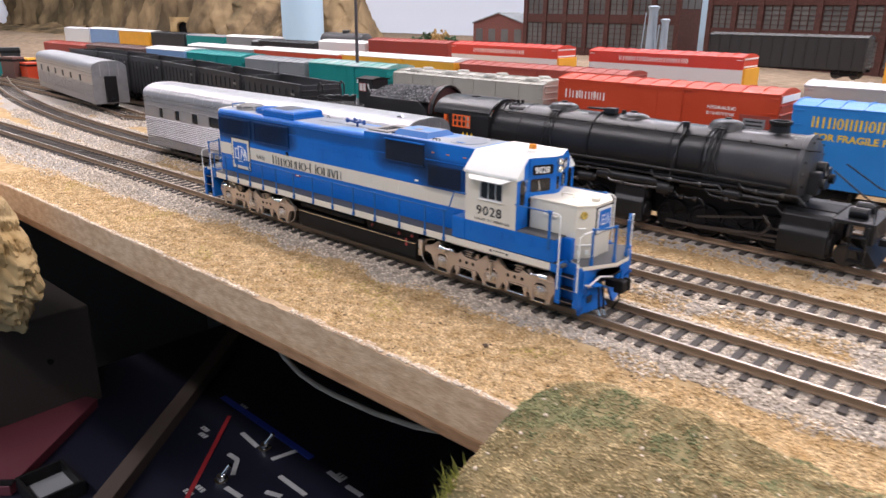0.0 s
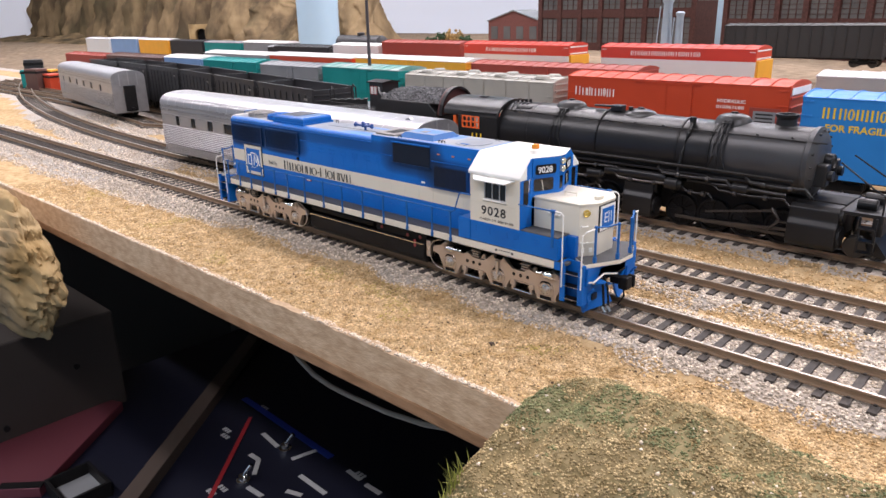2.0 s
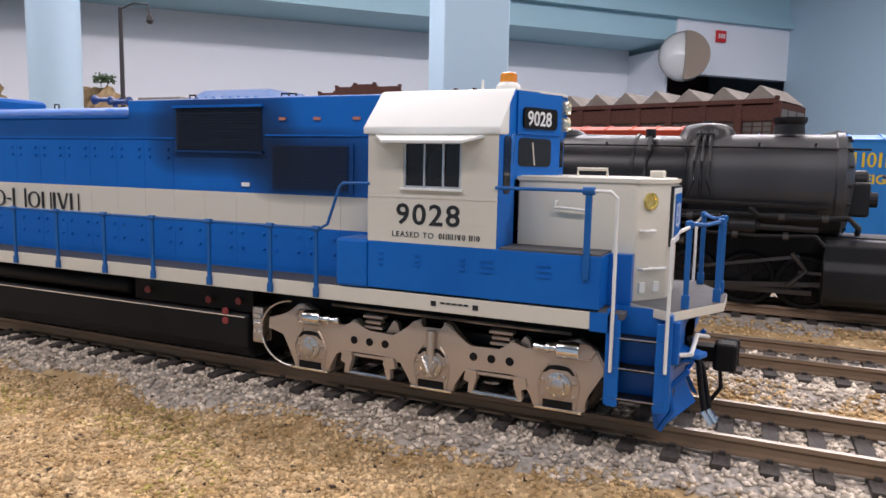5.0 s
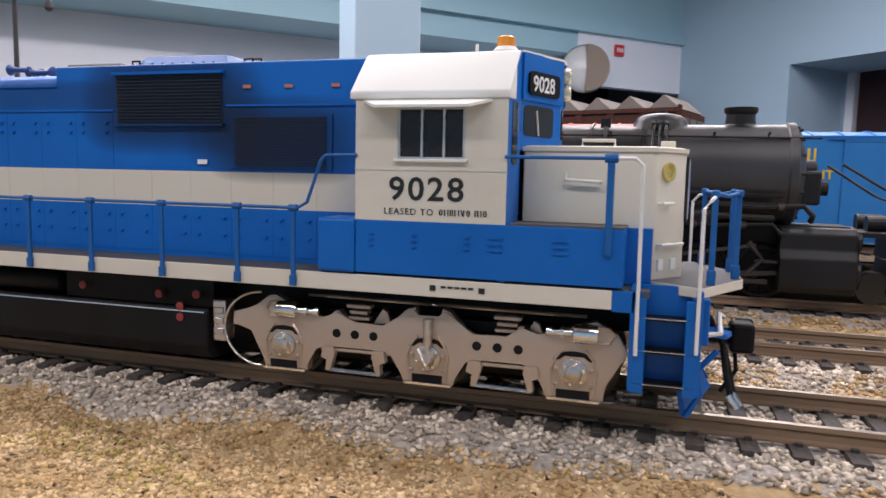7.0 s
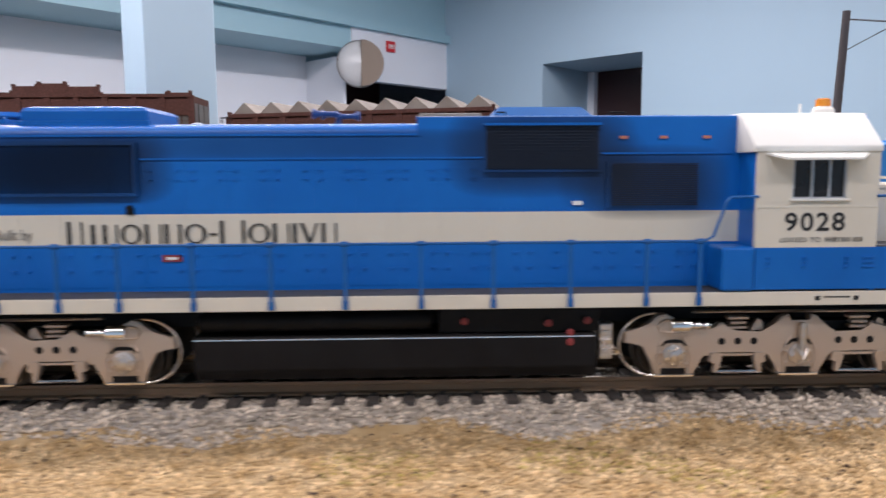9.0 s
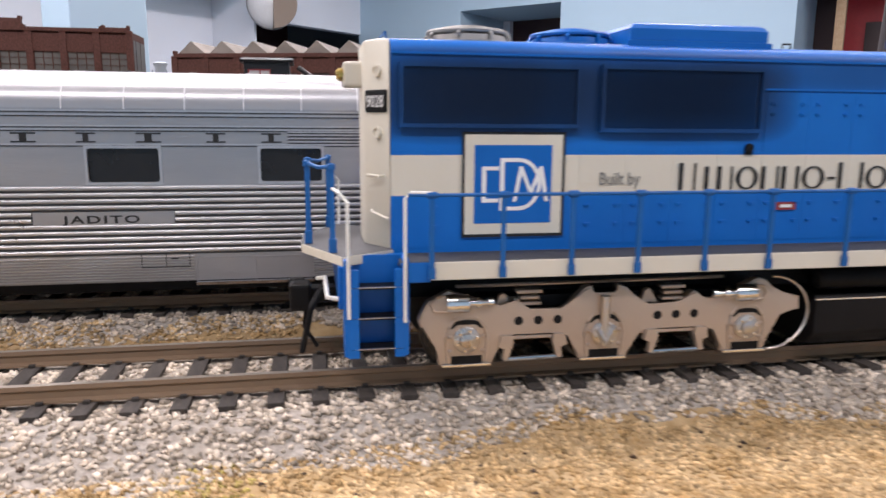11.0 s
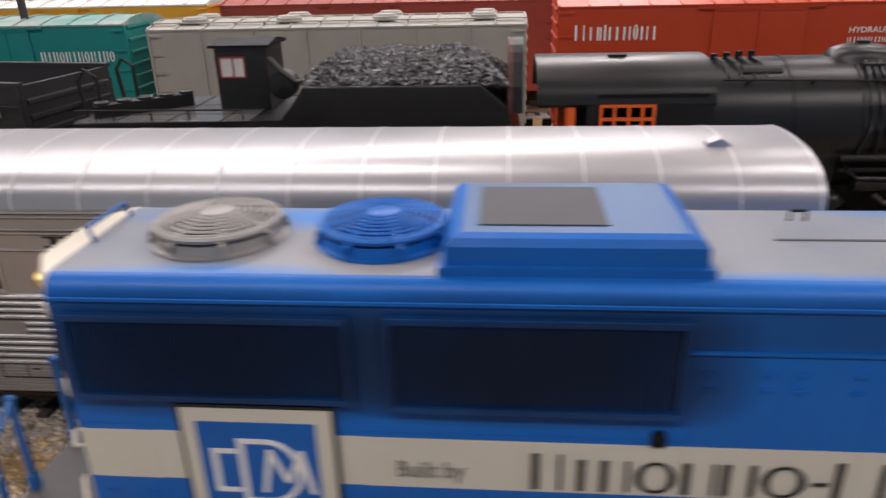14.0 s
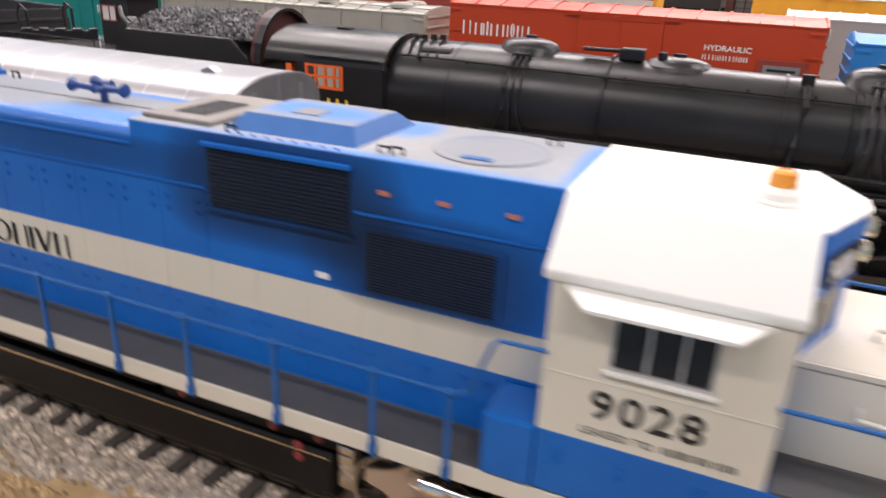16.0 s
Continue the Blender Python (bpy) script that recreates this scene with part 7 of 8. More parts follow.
    ringi = [(14.6 * math.cos(a), 42 + 15.4 * math.sin(a)) for a in (math.pi * k / 16 for k in range(17))]
    prism(g, ringo, -59.6, -58.2, "x")
    part("bunker_front", g, mat("brown_red_bunker_plate", (0.07, 0.02, 0.018), 0.55), t, "curved red-brown bunker front plate")
    g = bmesh.new()
    prism(g, ringo + ringi[::-1], -58.4, -55.8, "x")
    part("bunker_rim", g, STEAM_BLACK, t)
    g = bmesh.new()
    box(g, -172, -54, -13, 13, 8, 11)
    part("underframe", g, BLACK, t)
    for x in (-150, -78):
        wheel_truck(t, x, base=22)
    return t


SMOKE = mat("graphite_smokebox", (0.05, 0.05, 0.052), 0.38, 0.3, color2=(0.065, 0.065, 0.067), scale=40)
DECKSHINE = mat("glossy_grey_deck", (0.2, 0.2, 0.2), 0.12, 0.3, coat=0.5)
steam()
tender()

# ---- freight cars in the yard ----
def freight(name, x0, x1, y_side, top, body_mat, label, roof_mat=None, kind="box", door=None, ribs=0, band=None, end_mat=None, yellow_end=False):
    L, cx, hw = (x1 - x0) / 2 - 2.0, (x0 + x1) / 2, 17.5
    t = thing(name, cx, y_side + hw, 0, label, "freight car", "freight cars in the yard")
    roof_mat = roof_mat or body_mat
    end_mat = end_mat or body_mat
    if kind in ("gondola", "hopper_open"):
        for s in (-1, 1):
            g = bmesh.new()
            box(g, -L, L, min(s * 16.3, s * hw), max(s * 16.3, s * hw), 11, top)
            part("side_wall", g, body_mat, t)
        for e in (-1, 1):
            g = bmesh.new()
            box(g, min(e * L, e * (L - 1.2)), max(e * L, e * (L - 1.2)), -16.3, 16.3, 11, top)
            part("end_wall", g, body_mat, t)
        g = bmesh.new()
        box(g, -L, L, -16.3, 16.3, 11, 13)
        b = part("floor", g, body_mat, t)
        for s in (-1, 1):
            g = bmesh.new()
            box(g, -L - 0.4, L + 0.4, min(s * 16.0, s * 18.1), max(s * 16.0, s * 18.1), top - 0.2, top + 0.9)
            part("top_rail", g, body_mat, t)
        ribs = ribs or int(2 * L / 10)
        load = bmesh.new()
        box(load, -L + 1.3, L - 1.3, -16.2, 16.2, 12, top - 7)
        part("floor_load", load, COAL, t)
    else:
        g = bmesh.new()
        box(g, -L, L, -hw, hw, 10, top - 3.2, 0.3)
        b = part("body", g, body_mat, t)
        g = bmesh.new()
        prism(g, [(-hw - 0.35, top - 3.4), (-hw - 0.35, top - 2.7), (-9, top - 1.0), (0, top - 0.2), (9, top - 1.0), (hw + 0.35, top - 2.7), (hw + 0.35, top - 3.4)], -L - 0.3, L + 0.3, "x")
        rf = part("roof", g, roof_mat, t)
        n = max(4, int(2 * L / 11))
        for k in range(n + 1):
            x = -L + 0.4 + (2 * L - 0.8) * k / n
            g = bmesh.new()
            for s in (-1, 1):
                prism(g, [(0, top - 0.15), (s * 9, top - 0.95), (s * 17.4, top - 2.65), (s * 17.4, top - 2.2), (s * 9, top - 0.4), (0, top + 0.35)], x - 0.35, x + 0.35, "x")
            part("roof_rib", g, roof_mat, rf)
        if kind == "covered":
            for k in range(4):
                for s in (-1, 1):
                    x = -L * 0.78 + k * L * 0.52
                    g = bmesh.new()
                    lathe(g, (x, s * 7.5, top - 1.2), (0, 0, 1), [(0, 5.2), (1.6, 5.2), (1.8, 4.6), (2.4, 4.2), (2.4, 0.3)], 18)
                    part("roof_hatch", g, roof_mat, rf)
            g = bmesh.new()
            box(g, -L, L, -13.2, -11.8, top - 1.0, top - 0.5)
            box(g, -L, L, 11.8, 13.2, top - 1.0, top - 0.5)
            part("running_board", g, roof_mat, rf)
    if ribs:
        for k in range(ribs + 1):
            x = -L + 0.6 + (2 * L - 1.2) * k / ribs
            for s in (-1, 1):
                g = bmesh.new()
                box(g, x - 0.45, x + 0.45, min(s * hw, s * (hw + 0.7)), max(s * hw, s * (hw + 0.7)), 11, top - 3.5)
                part("side_post", g, body_mat, b)
    if band:
        bz0, bz1, bm_ = band
        g = bmesh.new()
        box(g, -L - 0.15, L + 0.15, -hw - 0.12, hw + 0.12, bz0, bz1)
        part("colour_band", g, bm_, b)
    if door:
        for s in (-1, 1):
            g = bmesh.new()
            a, c = door
            box(g, a - cx, c - cx, min(s * hw, s * (hw + 0.8)), max(s * hw, s * (hw + 0.8)), 12, top - 4.2, 0.1)
            dr = part("door", g, body_mat, t)
            g = bmesh.new()
            for z in (14, top - 5.2, (top + 10) / 2):
                box(g, a - cx + 0.6, c - cx - 0.6, min(s * (hw + 0.8), s * (hw + 1.1)), max(s * (hw + 0.8), s * (hw + 1.1)), z, z + 0.6)
            box(g, (a + c) / 2 - cx - 0.3, (a + c) / 2 - cx + 0.3, min(s * (hw + 0.8), s * (hw + 1.1)), max(s * (hw + 0.8), s * (hw + 1.1)), 13, top - 5)
            part("door_rib", g, body_mat, dr)
            g = bmesh.new()
            box(g, a - cx - 6, c - cx + 6, min(s * hw, s * (hw + 1.0)), max(s * hw, s * (hw + 1.0)), top - 4.3, top - 3.7)
            part("door_track", g, body_mat, t)
    # corrugated ends, ladders
    for e in (-1, 1):
        nr = 9
        g = bmesh.new()
        prof = []
        for k in range(nr):
            z = 13 + k * (top - 18) / (nr - 1)
            prof += [(e * (L + 0.1), z), (e * (L + 0.7), z + 0.3), (e * (L + 0.7), z + 1.2), (e * (L + 0.1), z + 1.5)]
        prism(g, [(e * (L - 0.3), 12.6)] + prof + [(e * (L - 0.3), top - 3.2)], -15.8, 15.8, "y")
        en = part("end_panel", g, end_mat, t, "corrugated end")
        for s in (-1, 1):
            g = bmesh.new()
            tube(g, [(e * (L - 5.5), s * hw, 13), (e * (L - 5.5), s * (hw + 1), 13), (e * (L - 1), s * (hw + 1), 13), (e * (L - 1), s * hw, 13)], 0.22, 5)
            rung = part("rung", g, end_mat, en)
            for k in range(1, 6):
                more = new("rung", rung.data)
                more.parent = en
                more.location.z = k * (top - 18) / 5 * MM
        g = bmesh.new()
        box(g, min(e * L, e * (L + 4)), max(e * L, e * (L + 4)), -1.5, 1.5, 8.5, 11.5, 0.3)
        part("coupler", g, BLACK, t)
    g = bmesh.new()
    box(g, -L + 1, L - 1, -10, 10, 8, 11)
    part("underframe", g, BLACK, t)
    for e in (-1, 1):
        wheel_truck(t, e * (L - 20), base=20)
    return t, cx


BLACK_CAR = mat("black_gondola_paint", (0.018, 0.018, 0.02), 0.5, scale=50)
WHITE_CAR = mat("white_car_paint", (0.72, 0.72, 0.7), 0.5, scale=50, amount=0.1)
LBLUE_CAR = mat("pale_blue_car_paint", (0.2, 0.33, 0.55), 0.5, scale=50)
ROW = 220
t, cx = freight("boxcar", -42, 112, ROW, 61, RED_CAR, "orange-red boxcar with sliding door and pale name strokes", door=(18, 52), end_mat=RED_CAR)
strokes(t, "name_stroke", WHITE_INK, "pale name as plain strokes", [3.8, 2.8, 1.8, 0.9, 0.9, 2.8, 2.8, 2.0, 2.8, 2.8], -33.5 - cx, -17.55, 45.6, 5.0, 0.9, stroke=0.85, thin=0.5, tall=(0, 3, 7))
letters("HYDRAULIC", 2.9, 0.05, WHITE_INK, t, on_side(68 - cx, -17.6, 47.2), squeeze=1.1, bold=0.06, name="small_lettering", label="small pale lettering")
strokes(t, "small_stroke", WHITE_INK, "", [1.4] * 9, 68 - cx, -17.55, 43.6, 2.0, 0.5, stroke=0.4, thin=0.3)
g = bmesh.new()
box(g, 88 - cx, 106 - cx, -18.0, -17.5, 33, 45.5, 0.2)
bx = part("data_box", g, MAROON_CAR, t, "framed dark data panel")
g = bmesh.new()
box(g, 90.5 - cx, 103.5 - cx, -18.1, -17.9, 35.5, 43.5)
part("data_panel", g, GREYD_CAR, bx)
for k in range(3):
    g = bmesh.new()
    box(g, 92 - cx, 102 - cx, -18.16, -18.05, 41.2 - k * 2.2, 42.2 - k * 2.2)
    part("data_bar", g, BLACK_INK, bx)
g = bmesh.new()
box(g, 110.4 - cx, 110.9 - cx, -16, 16, 53.5, 57.4)
part("end_plate", g, WHITE_INK, t, "pale upper end plate")
t, cx = freight("boxcar", 117, 285, ROW - 6, 57, BLUE_CAR, "bright blue boxcar with yellow name strokes", roof_mat=BLUE_CAR, door=(190, 225))
strokes(t, "name_stroke", YELLOW_INK, "yellow name as plain strokes", [3.4, 3.4, 3.4, 3.4, 3.4, 2.0, 3.4, 3.4, 3.2, 3.4, 1.0, 3.4, 3.4], 130 - cx, -17.55, 43.0, 6.0, 0.8, stroke=1.1, thin=0.8)
letters("FOR FRAGILE FREIGHT", 5.2, 0.06, YELLOW_INK, t, on_side(132 - cx, -17.62, 36.4), squeeze=1.05, bold=0.14, name="slogan", label="yellow slogan lettering")
g = bmesh.new()
for k in range(4):
    box(g, 121 - cx, 127 - cx, -17.6, -17.5, 33 - k * 3.4, 34.4 - k * 3.4)
part("data_bar", g, WHITE_INK, t)
freight("covered_hopper", -207, -50, ROW, 55, GREY_CAR, "pale concrete-grey covered hopper with round roof hatches", kind="covered", ribs=7)
t, cx = freight("boxcar", -322, -212, ROW, 57.5, GREEN_CAR, "jade green boxcar with weathered pale roof", ribs=0, door=(-275, -255), roof_mat=mat("green_roof_pale_dust", (0.05, 0.3, 0.25), 0.5, color2=(0.35, 0.42, 0.4), scale=60))
strokes(t, "name_stroke", WHITE_INK, "pale name as plain strokes", [2.0] * 12, -252 - cx, -17.55, 40, 4.2, 0.7, stroke=0.6, thin=0.4)
freight("boxcar", -428, -325, ROW, 56, GREYD_CAR, "mid-grey boxcar between green cars", door=(-385, -368))
freight("boxcar", -545, -431, ROW, 57, GREEN_CAR, "jade green boxcar far down the row", door=(-498, -480))
freight("boxcar", -640, -548, ROW, 58, LBLUE_CAR, "pale blue and white boxcar", band=(12, 34, WHITE_CAR), roof_mat=WHITE_CAR)
freight("boxcar", -810, -643, ROW, 56, BROWN_CAR, "dark brown boxcar at the far end", door=(-740, -715))
freight("boxcar", -960, -813, ROW, 54, MAROON_CAR, "dull maroon boxcar at the far end")
# second row
freight("refrigerator_car", -378, -213, 310, 59, YELLOW_CAR, "golden yellow refrigerator car with pale roof", roof_mat=WHITE_CAR, door=(-305, -285), ribs=0)
freight("boxcar", -210, -32, 310, 58, MAROON_CAR, "brick-red boxcar with ribbed roof", door=(-150, -120))
freight("boxcar", -543, -381, 310, 58, RED_CAR, "orange-red car under a pale roof", roof_mat=WHITE_CAR)
freight("boxcar", -700, -546, 310, 57, GREYD_CAR, "grey car with pale roof far down the row", roof_mat=WHITE_CAR)
freight("boxcar", 95, 260, 310, 60, GREY_CAR, "pale grey roofed boxcar behind the blue car", roof_mat=ROOF_PALE)
# third row: white cars with red tops
for a, b, lab in ((-308, -164, "white hood-roof car with bright red top"), (-131, 21, "white hood-roof car with bright red top")):
    t, cx = freight("refrigerator_car", a, b, 412, 70, WHITE_CAR, lab, roof_mat=RW_RED, band=(57, 67.2, RW_RED))
    strokes(t, "name_stroke", WHITE_INK, "white name as plain strokes", [2.6] * 9 + [1.0] + [2.6] * 10, a + 34 - cx, -17.65, 60.0, 4.0, 0.9, stroke=0.8, thin=0.5)
    g = bmesh.new()
    box(g, (b - a) / 2 - 3.4, (b - a) / 2 + 0.4, -17, 17, 36, 58, 0.3)
    part("yellow_end", g, YELLOW_CAR, t, "yellow end gear")
freight("boxcar", -460, -322, 425, 69, MAROON_CAR, "dark maroon boxcar with rows of small windows", roof_mat=MAROON_CAR)
freight("boxcar", -560, -463, 425, 64, WHITE_CAR, "white boxcar far down the row")
freight("tank_car", -700, -566, 425, 60, BLACK_CAR, "black car far down the row")
for a, b in ((70, 225), (230, 385), (390, 540)):
    t, cx = freight("boxcar", a, b, 690, 52, YELLOW_CAR, "orange-yellow boxcar with dusty grey roof beyond the red-topped cars", roof_mat=GREY_CAR, door=((a + b) / 2 - 12, (a + b) / 2 + 12))
    t.location.z = 0.009
# assorted cars on the far sidings towards the west end
for a, b, y, top, m, rm, lab in ((-1000, -862, 560, 56, GREYD_CAR, WHITE_CAR, "grey boxcar with pale roof on the far siding"), (-1145, -1005, 560, 54, GREEN_CAR, GREYD_CAR, "dull green boxcar on the far siding"), (-1290, -1150, 560, 55, BLACK_CAR, BLACK_CAR, "black boxcar on the far siding"),
                                 (-1440, -1296, 560, 56, YELLOW_CAR, WHITE_CAR, "yellow boxcar with pale roof on the far siding"), (-1590, -1446, 560, 57, LBLUE_CAR, WHITE_CAR, "pale blue boxcar on the far siding"), (-1740, -1596, 560, 55, WHITE_CAR, ROOF_PALE, "white boxcar on the far siding"), (-860, -715, 520, 52, BLACK_CAR, GREYD_CAR, "black boxcar with grey roof on the far siding")):
    freight("boxcar", a, b, y, top, m, lab, roof_mat=rm)
t = thing("tank_car", -816, 700, 12, "black round tank car on the far siding", "freight car", "freight cars in the yard")
g = bmesh.new()
lathe(g, (-62, 0, 34), (1, 0, 0), [(0, 0.5), (1, 10), (5, 16), (119, 16), (123, 10), (124, 0.5)], 24)
part("tank", g, BLACK_CAR, t, "", True)
g = bmesh.new()
lathe(g, (0, 0, 48), (0, 0, 1), [(0, 7), (6, 7), (7, 5), (7, 0.3)], 16)
part("dome", g, BLACK_CAR, t, "", True)
g = bmesh.new()
box(g, -64, 64, -10, 10, 8, 18, 0.5)
part("underframe", g, BLACK, t)
for e in (-1, 1):
    wheel_truck(t, e * 44, base=20)
# black hoppers behind the tender
for a, b in ((-275, -178), (-375, -278), (-475, -378), (-575, -478), (-675, -578), (-775, -678)):
    t, cx = freight("open_hopper", a, b, 104, 50, BLACK_CAR, "black open-top hopper in a coupled row", kind="hopper_open")
    t.matrix_world = pose(cx * MM, track_y(2, cx) * MM, 0, 0, 0, math.degrees(math.atan2(track_y(2, b) - track_y(2, a), b - a)))
    for k in range(3):
        g = bmesh.new()
        box(g, b - 14 - cx + k * 2.0, b - 12.8 - cx + k * 2.0, -18.3, -18.2, 42.4 - k * 0.2, 44)
        part("data_bar", g, FAINT_INK, t)

# ---- scenery behind the yard ----
def factory(x0, x1, y0, depth, z0, top, bays, rows, label, saw=0, steps=(), turn=0.0):
    t = thing("factory_building", (x0 + x1) / 2, y0, z0, label, "building", "brick factories", turn=turn)
    L, h = (x1 - x0) / 2, top - z0
    w = 2 * L / bays
    pil, rail = w * 0.2, h * 0.09
    rh = (h * 0.86 - rail) / rows
    g = bmesh.new()
    box(g, -L, L, 6, depth, 0, h * 0.97)
    part("core", g, BRICK, t)
    for k in range(bays + 1):
        g = bmesh.new()
        x = -L + k * w
        box(g, x - pil / 2, x + pil / 2, -1.5, 6.2, 0, h * 0.97, 0.4)
        part("pilaster", g, BRICK, t)
    for r in range(rows + 1):
        g = bmesh.new()
        z = r * rh
        box(g, -L, L, 0, 6.1, z, z + rail * (1.0 if r < rows else 1.8))
        part("spandrel", g, BRICK, t)
    for k in range(bays):
        for r in range(rows):
            a, b = -L + k * w + pil / 2, -L + (k + 1) * w - pil / 2
            z = r * rh + rail
            wn = part("window", _frame(a, b, 1.6, 3.0, z, z + rh - rail, 1.2, tuple(a + (b - a) * q / 3 for q in (1, 2))), BRICK, t)
            g = bmesh.new()
            for q in (1, 2, 3, 4):
                box(g, a, b, 1.8, 2.8, z + (rh - rail) * q / 5 - 0.4, z + (rh - rail) * q / 5 + 0.4)
            part("glazing_bar", g, BRICK, wn)
            g = bmesh.new()
            box(g, a, b, 3.0, 3.6, z, z + rh - rail)
            part("pane", g, PANE_GREY, wn)
    for s in (-1, 1):
        for k in range(3):
            g = bmesh.new()
            y = 12 + k * (depth - 14) / 3
            x = s * L
            box(g, min(x, x + s * 0.8), max(x, x + s * 0.8), y, y + (depth - 30) / 3, h * 0.55, h * 0.9)
            part("side_window", g, PANE_GREY, t)
    g = bmesh.new()
    for a, b, dz in steps or ((-L - 1, L + 1, 0),):
        box(g, a, b, -2.2, 7, h * 0.95, h + dz, 0.5)
        for x in (a + 2, b - 2):
            box(g, x - 2.5, x + 2.5, -3, 8, h + dz - 1, h + dz + 4, 0.5)
    part("parapet", g, BRICK, t)
    if saw:
        p = 2 * L / saw
        for k in range(saw):
            g = bmesh.new()
            x = -L + k * p
            prism(g, [(x + 1, h - 2), (x + p * 0.48, h + 22), (x + p - 1, h - 2)], 9, depth - 4, "y")
            part("roof_tooth", g, CONCRETE, t)
    return t


factory(-828, -438, 1290, 120, 6, 198, 7, 2, "dark brick two-storey factory with stepped parapet", steps=((-196, -149, 0), (-149, -100, 12), (-100, -46, 17), (-46, 18, 11), (18, 150, -3), (150, 196, -1)))
factory(-368, 152, 1178, 150, 6, 152, 9, 2, "long dark brick factory with sawtooth roof", saw=9, turn=-17.4)


def house(x0, x1, y0, depth, z0, eave, ridge, m, roof_m, label):
    t = thing("small_house", (x0 + x1) / 2, y0, z0, label, "building")
    L = (x1 - x0) / 2
    g = bmesh.new()
    prism(g, [(-L, 0), (L, 0), (L, eave - z0), (0, ridge - z0), (-L, eave - z0)], 0, depth, "y")
    part("wall", g, m, t)
    g = bmesh.new()
    for s in (-1, 1):
        prism(g, [(s * (L + 3), eave - z0 - 1.5), (0, ridge - z0), (0, ridge - z0 + 2.5), (s * (L + 3), eave - z0 + 1)][::s], -3, depth + 3, "y")
    part("roof", g, roof_m, t)
    for k in range(4):
        g = bmesh.new()
        x = -L + L * 2 * (k + 0.5) / 4
        box(g, x - L * 0.13, x + L * 0.13, -1.0, 0.5, (eave - z0) * 0.35, (eave - z0) * 0.8)
        part("window", g, PANE_GREY, t)
    return t


BRICK_RED = mat("plain_red_brick", (0.11, 0.036, 0.028), 0.85, color2=(0.15, 0.05, 0.04), scale=250)
SLATE = mat("grey_slate_roof", (0.2, 0.22, 0.23), 0.8)
house(830, 1108, 2000, 90, 4, 122, 178, BRICK_RED, BRICK_RED, "red brick gabled building far beyond the yard")
house(172, 250, 900, 60, 4, 80, 90, GREYD_CAR, SLATE, "small grey shed beyond the yard")
house(-1000, -836, 1300, 90, 6, 74, 98, BRICK_RED, SLATE, "low red brick depot with grey roof")

# pale standpipes between the factories
for x, r, h in ((-318, 9, 112), (-296, 7, 92)):
    t = thing("standpipe", x, 930, 2, "pale blue-grey standpipe tower beside the factory", "tower", "standpipes")
    g = bmesh.new()
    lathe(g, (0, 0, 0), (0, 0, 1), [(0, r * 1.2), (6, r), (h - 8, r * 0.8), (h - 2, r * 1.1), (h, r * 0.6)], 20)
    part("shaft", g, PIPE_BLUE, t, "", True)
    g = bmesh.new()
    for s in (-1, 1):
        tube(g, [(s * r * 1.6, -r, 0), (s * r, -r * 0.9, h * 0.9)], 0.9, 6)
    part("brace", g, PIPE_BLUE, t)
# old coach in front of the factory, its colour darkened to stand for shadow
t, cx = freight("old_coach", -147, 42, 742, 50, mat("sooty_shadowed_coach_green", (0.018, 0.017, 0.016), 0.6), "sooty old coach standing before the factory, its shadow put into the dark colour", ribs=14)
t.matrix_world = pose(cx * MM, 0.76, 0.03)

# slim dark poles
for x, y, z1, arm in ((-262, 230, 143, 1), (336, 402, 166, 0)):
    t = thing("yard_pole", x, y, -4, "slim dark pole standing among the yard tracks", "pole", "yard poles")
    g = bmesh.new()
    lean = 8 if not arm else 0
    cyl(g, (-lean * 0.6, 0, 0), (lean * 0.4, 0, z1), 1.8 if arm else 3.6, 1.3 if arm else 2.8, 12)
    part("post", g, POLE_MAT, t)
    g = bmesh.new()
    if arm:
        tube(g, [(0, 0, z1 - 1), (12, 0, z1 + 2), (25, 0, z1), (26, 0, z1 - 6)], 0.5, 6)
        lathe(g, (26, 0, z1 - 12), (0, 0, 1), [(0, 1.2), (2, 2.6), (5, 1.6), (7, 0.4)], 12)
    else:
        tube(g, [(3, 0, z1 - 6), (60, -4, z1 - 10), (400, -20, z1 - 4)], 0.6, 6)
        tube(g, [(3, 0, z1 - 30), (40, -4, z1 - 10)], 0.4, 6)
    part("lamp_arm" if arm else "span_wire", g, POLE_MAT, t)

# mountain relief at the west end
def relief(name, x0, x1, y0, label, height, seed, depth=140):
    nx, nz = 150, 40
    vs, fs = [], []
    for i in range(nx + 1):
        x = x0 + (x1 - x0) * i / nx
        hgt = height(x)
        for j in range(nz + 1):
            q = j / nz
            ridge = noise.fractal(Vector((x / 150, q * 1.4, seed)), 1.0, 2.0, 5)
            rib = noise.ridged_multi_fractal(Vector((x / 85 + q * 0.5, q * 0.7, seed + 4)), 0.8, 2.2, 5, 1.0, 2.0)
            y = y0 + depth * q - 55 * rib * (1 - 0.3 * q) + 40 * ridge
            z = -8 + hgt * q ** 0.9 + 14 * ridge * q + 10 * noise.noise(Vector((x / 28, q * 3, seed))) * q
            vs.append((x * MM, y * MM, z * MM))
    for i in range(nx):
        for j in range(nz):
            a = i * (nz + 1) + j
            fs.append((a, a + nz + 1, a + nz + 2, a + 1))
    me = bpy.data.meshes.new(name)
    me.from_pydata(vs, [], fs)
    me.materials.append(MOUNTAIN)
    me.polygons.foreach_set("use_smooth", [True] * len(fs))
    return tagged(new(name, me), label, "", "", "structure")


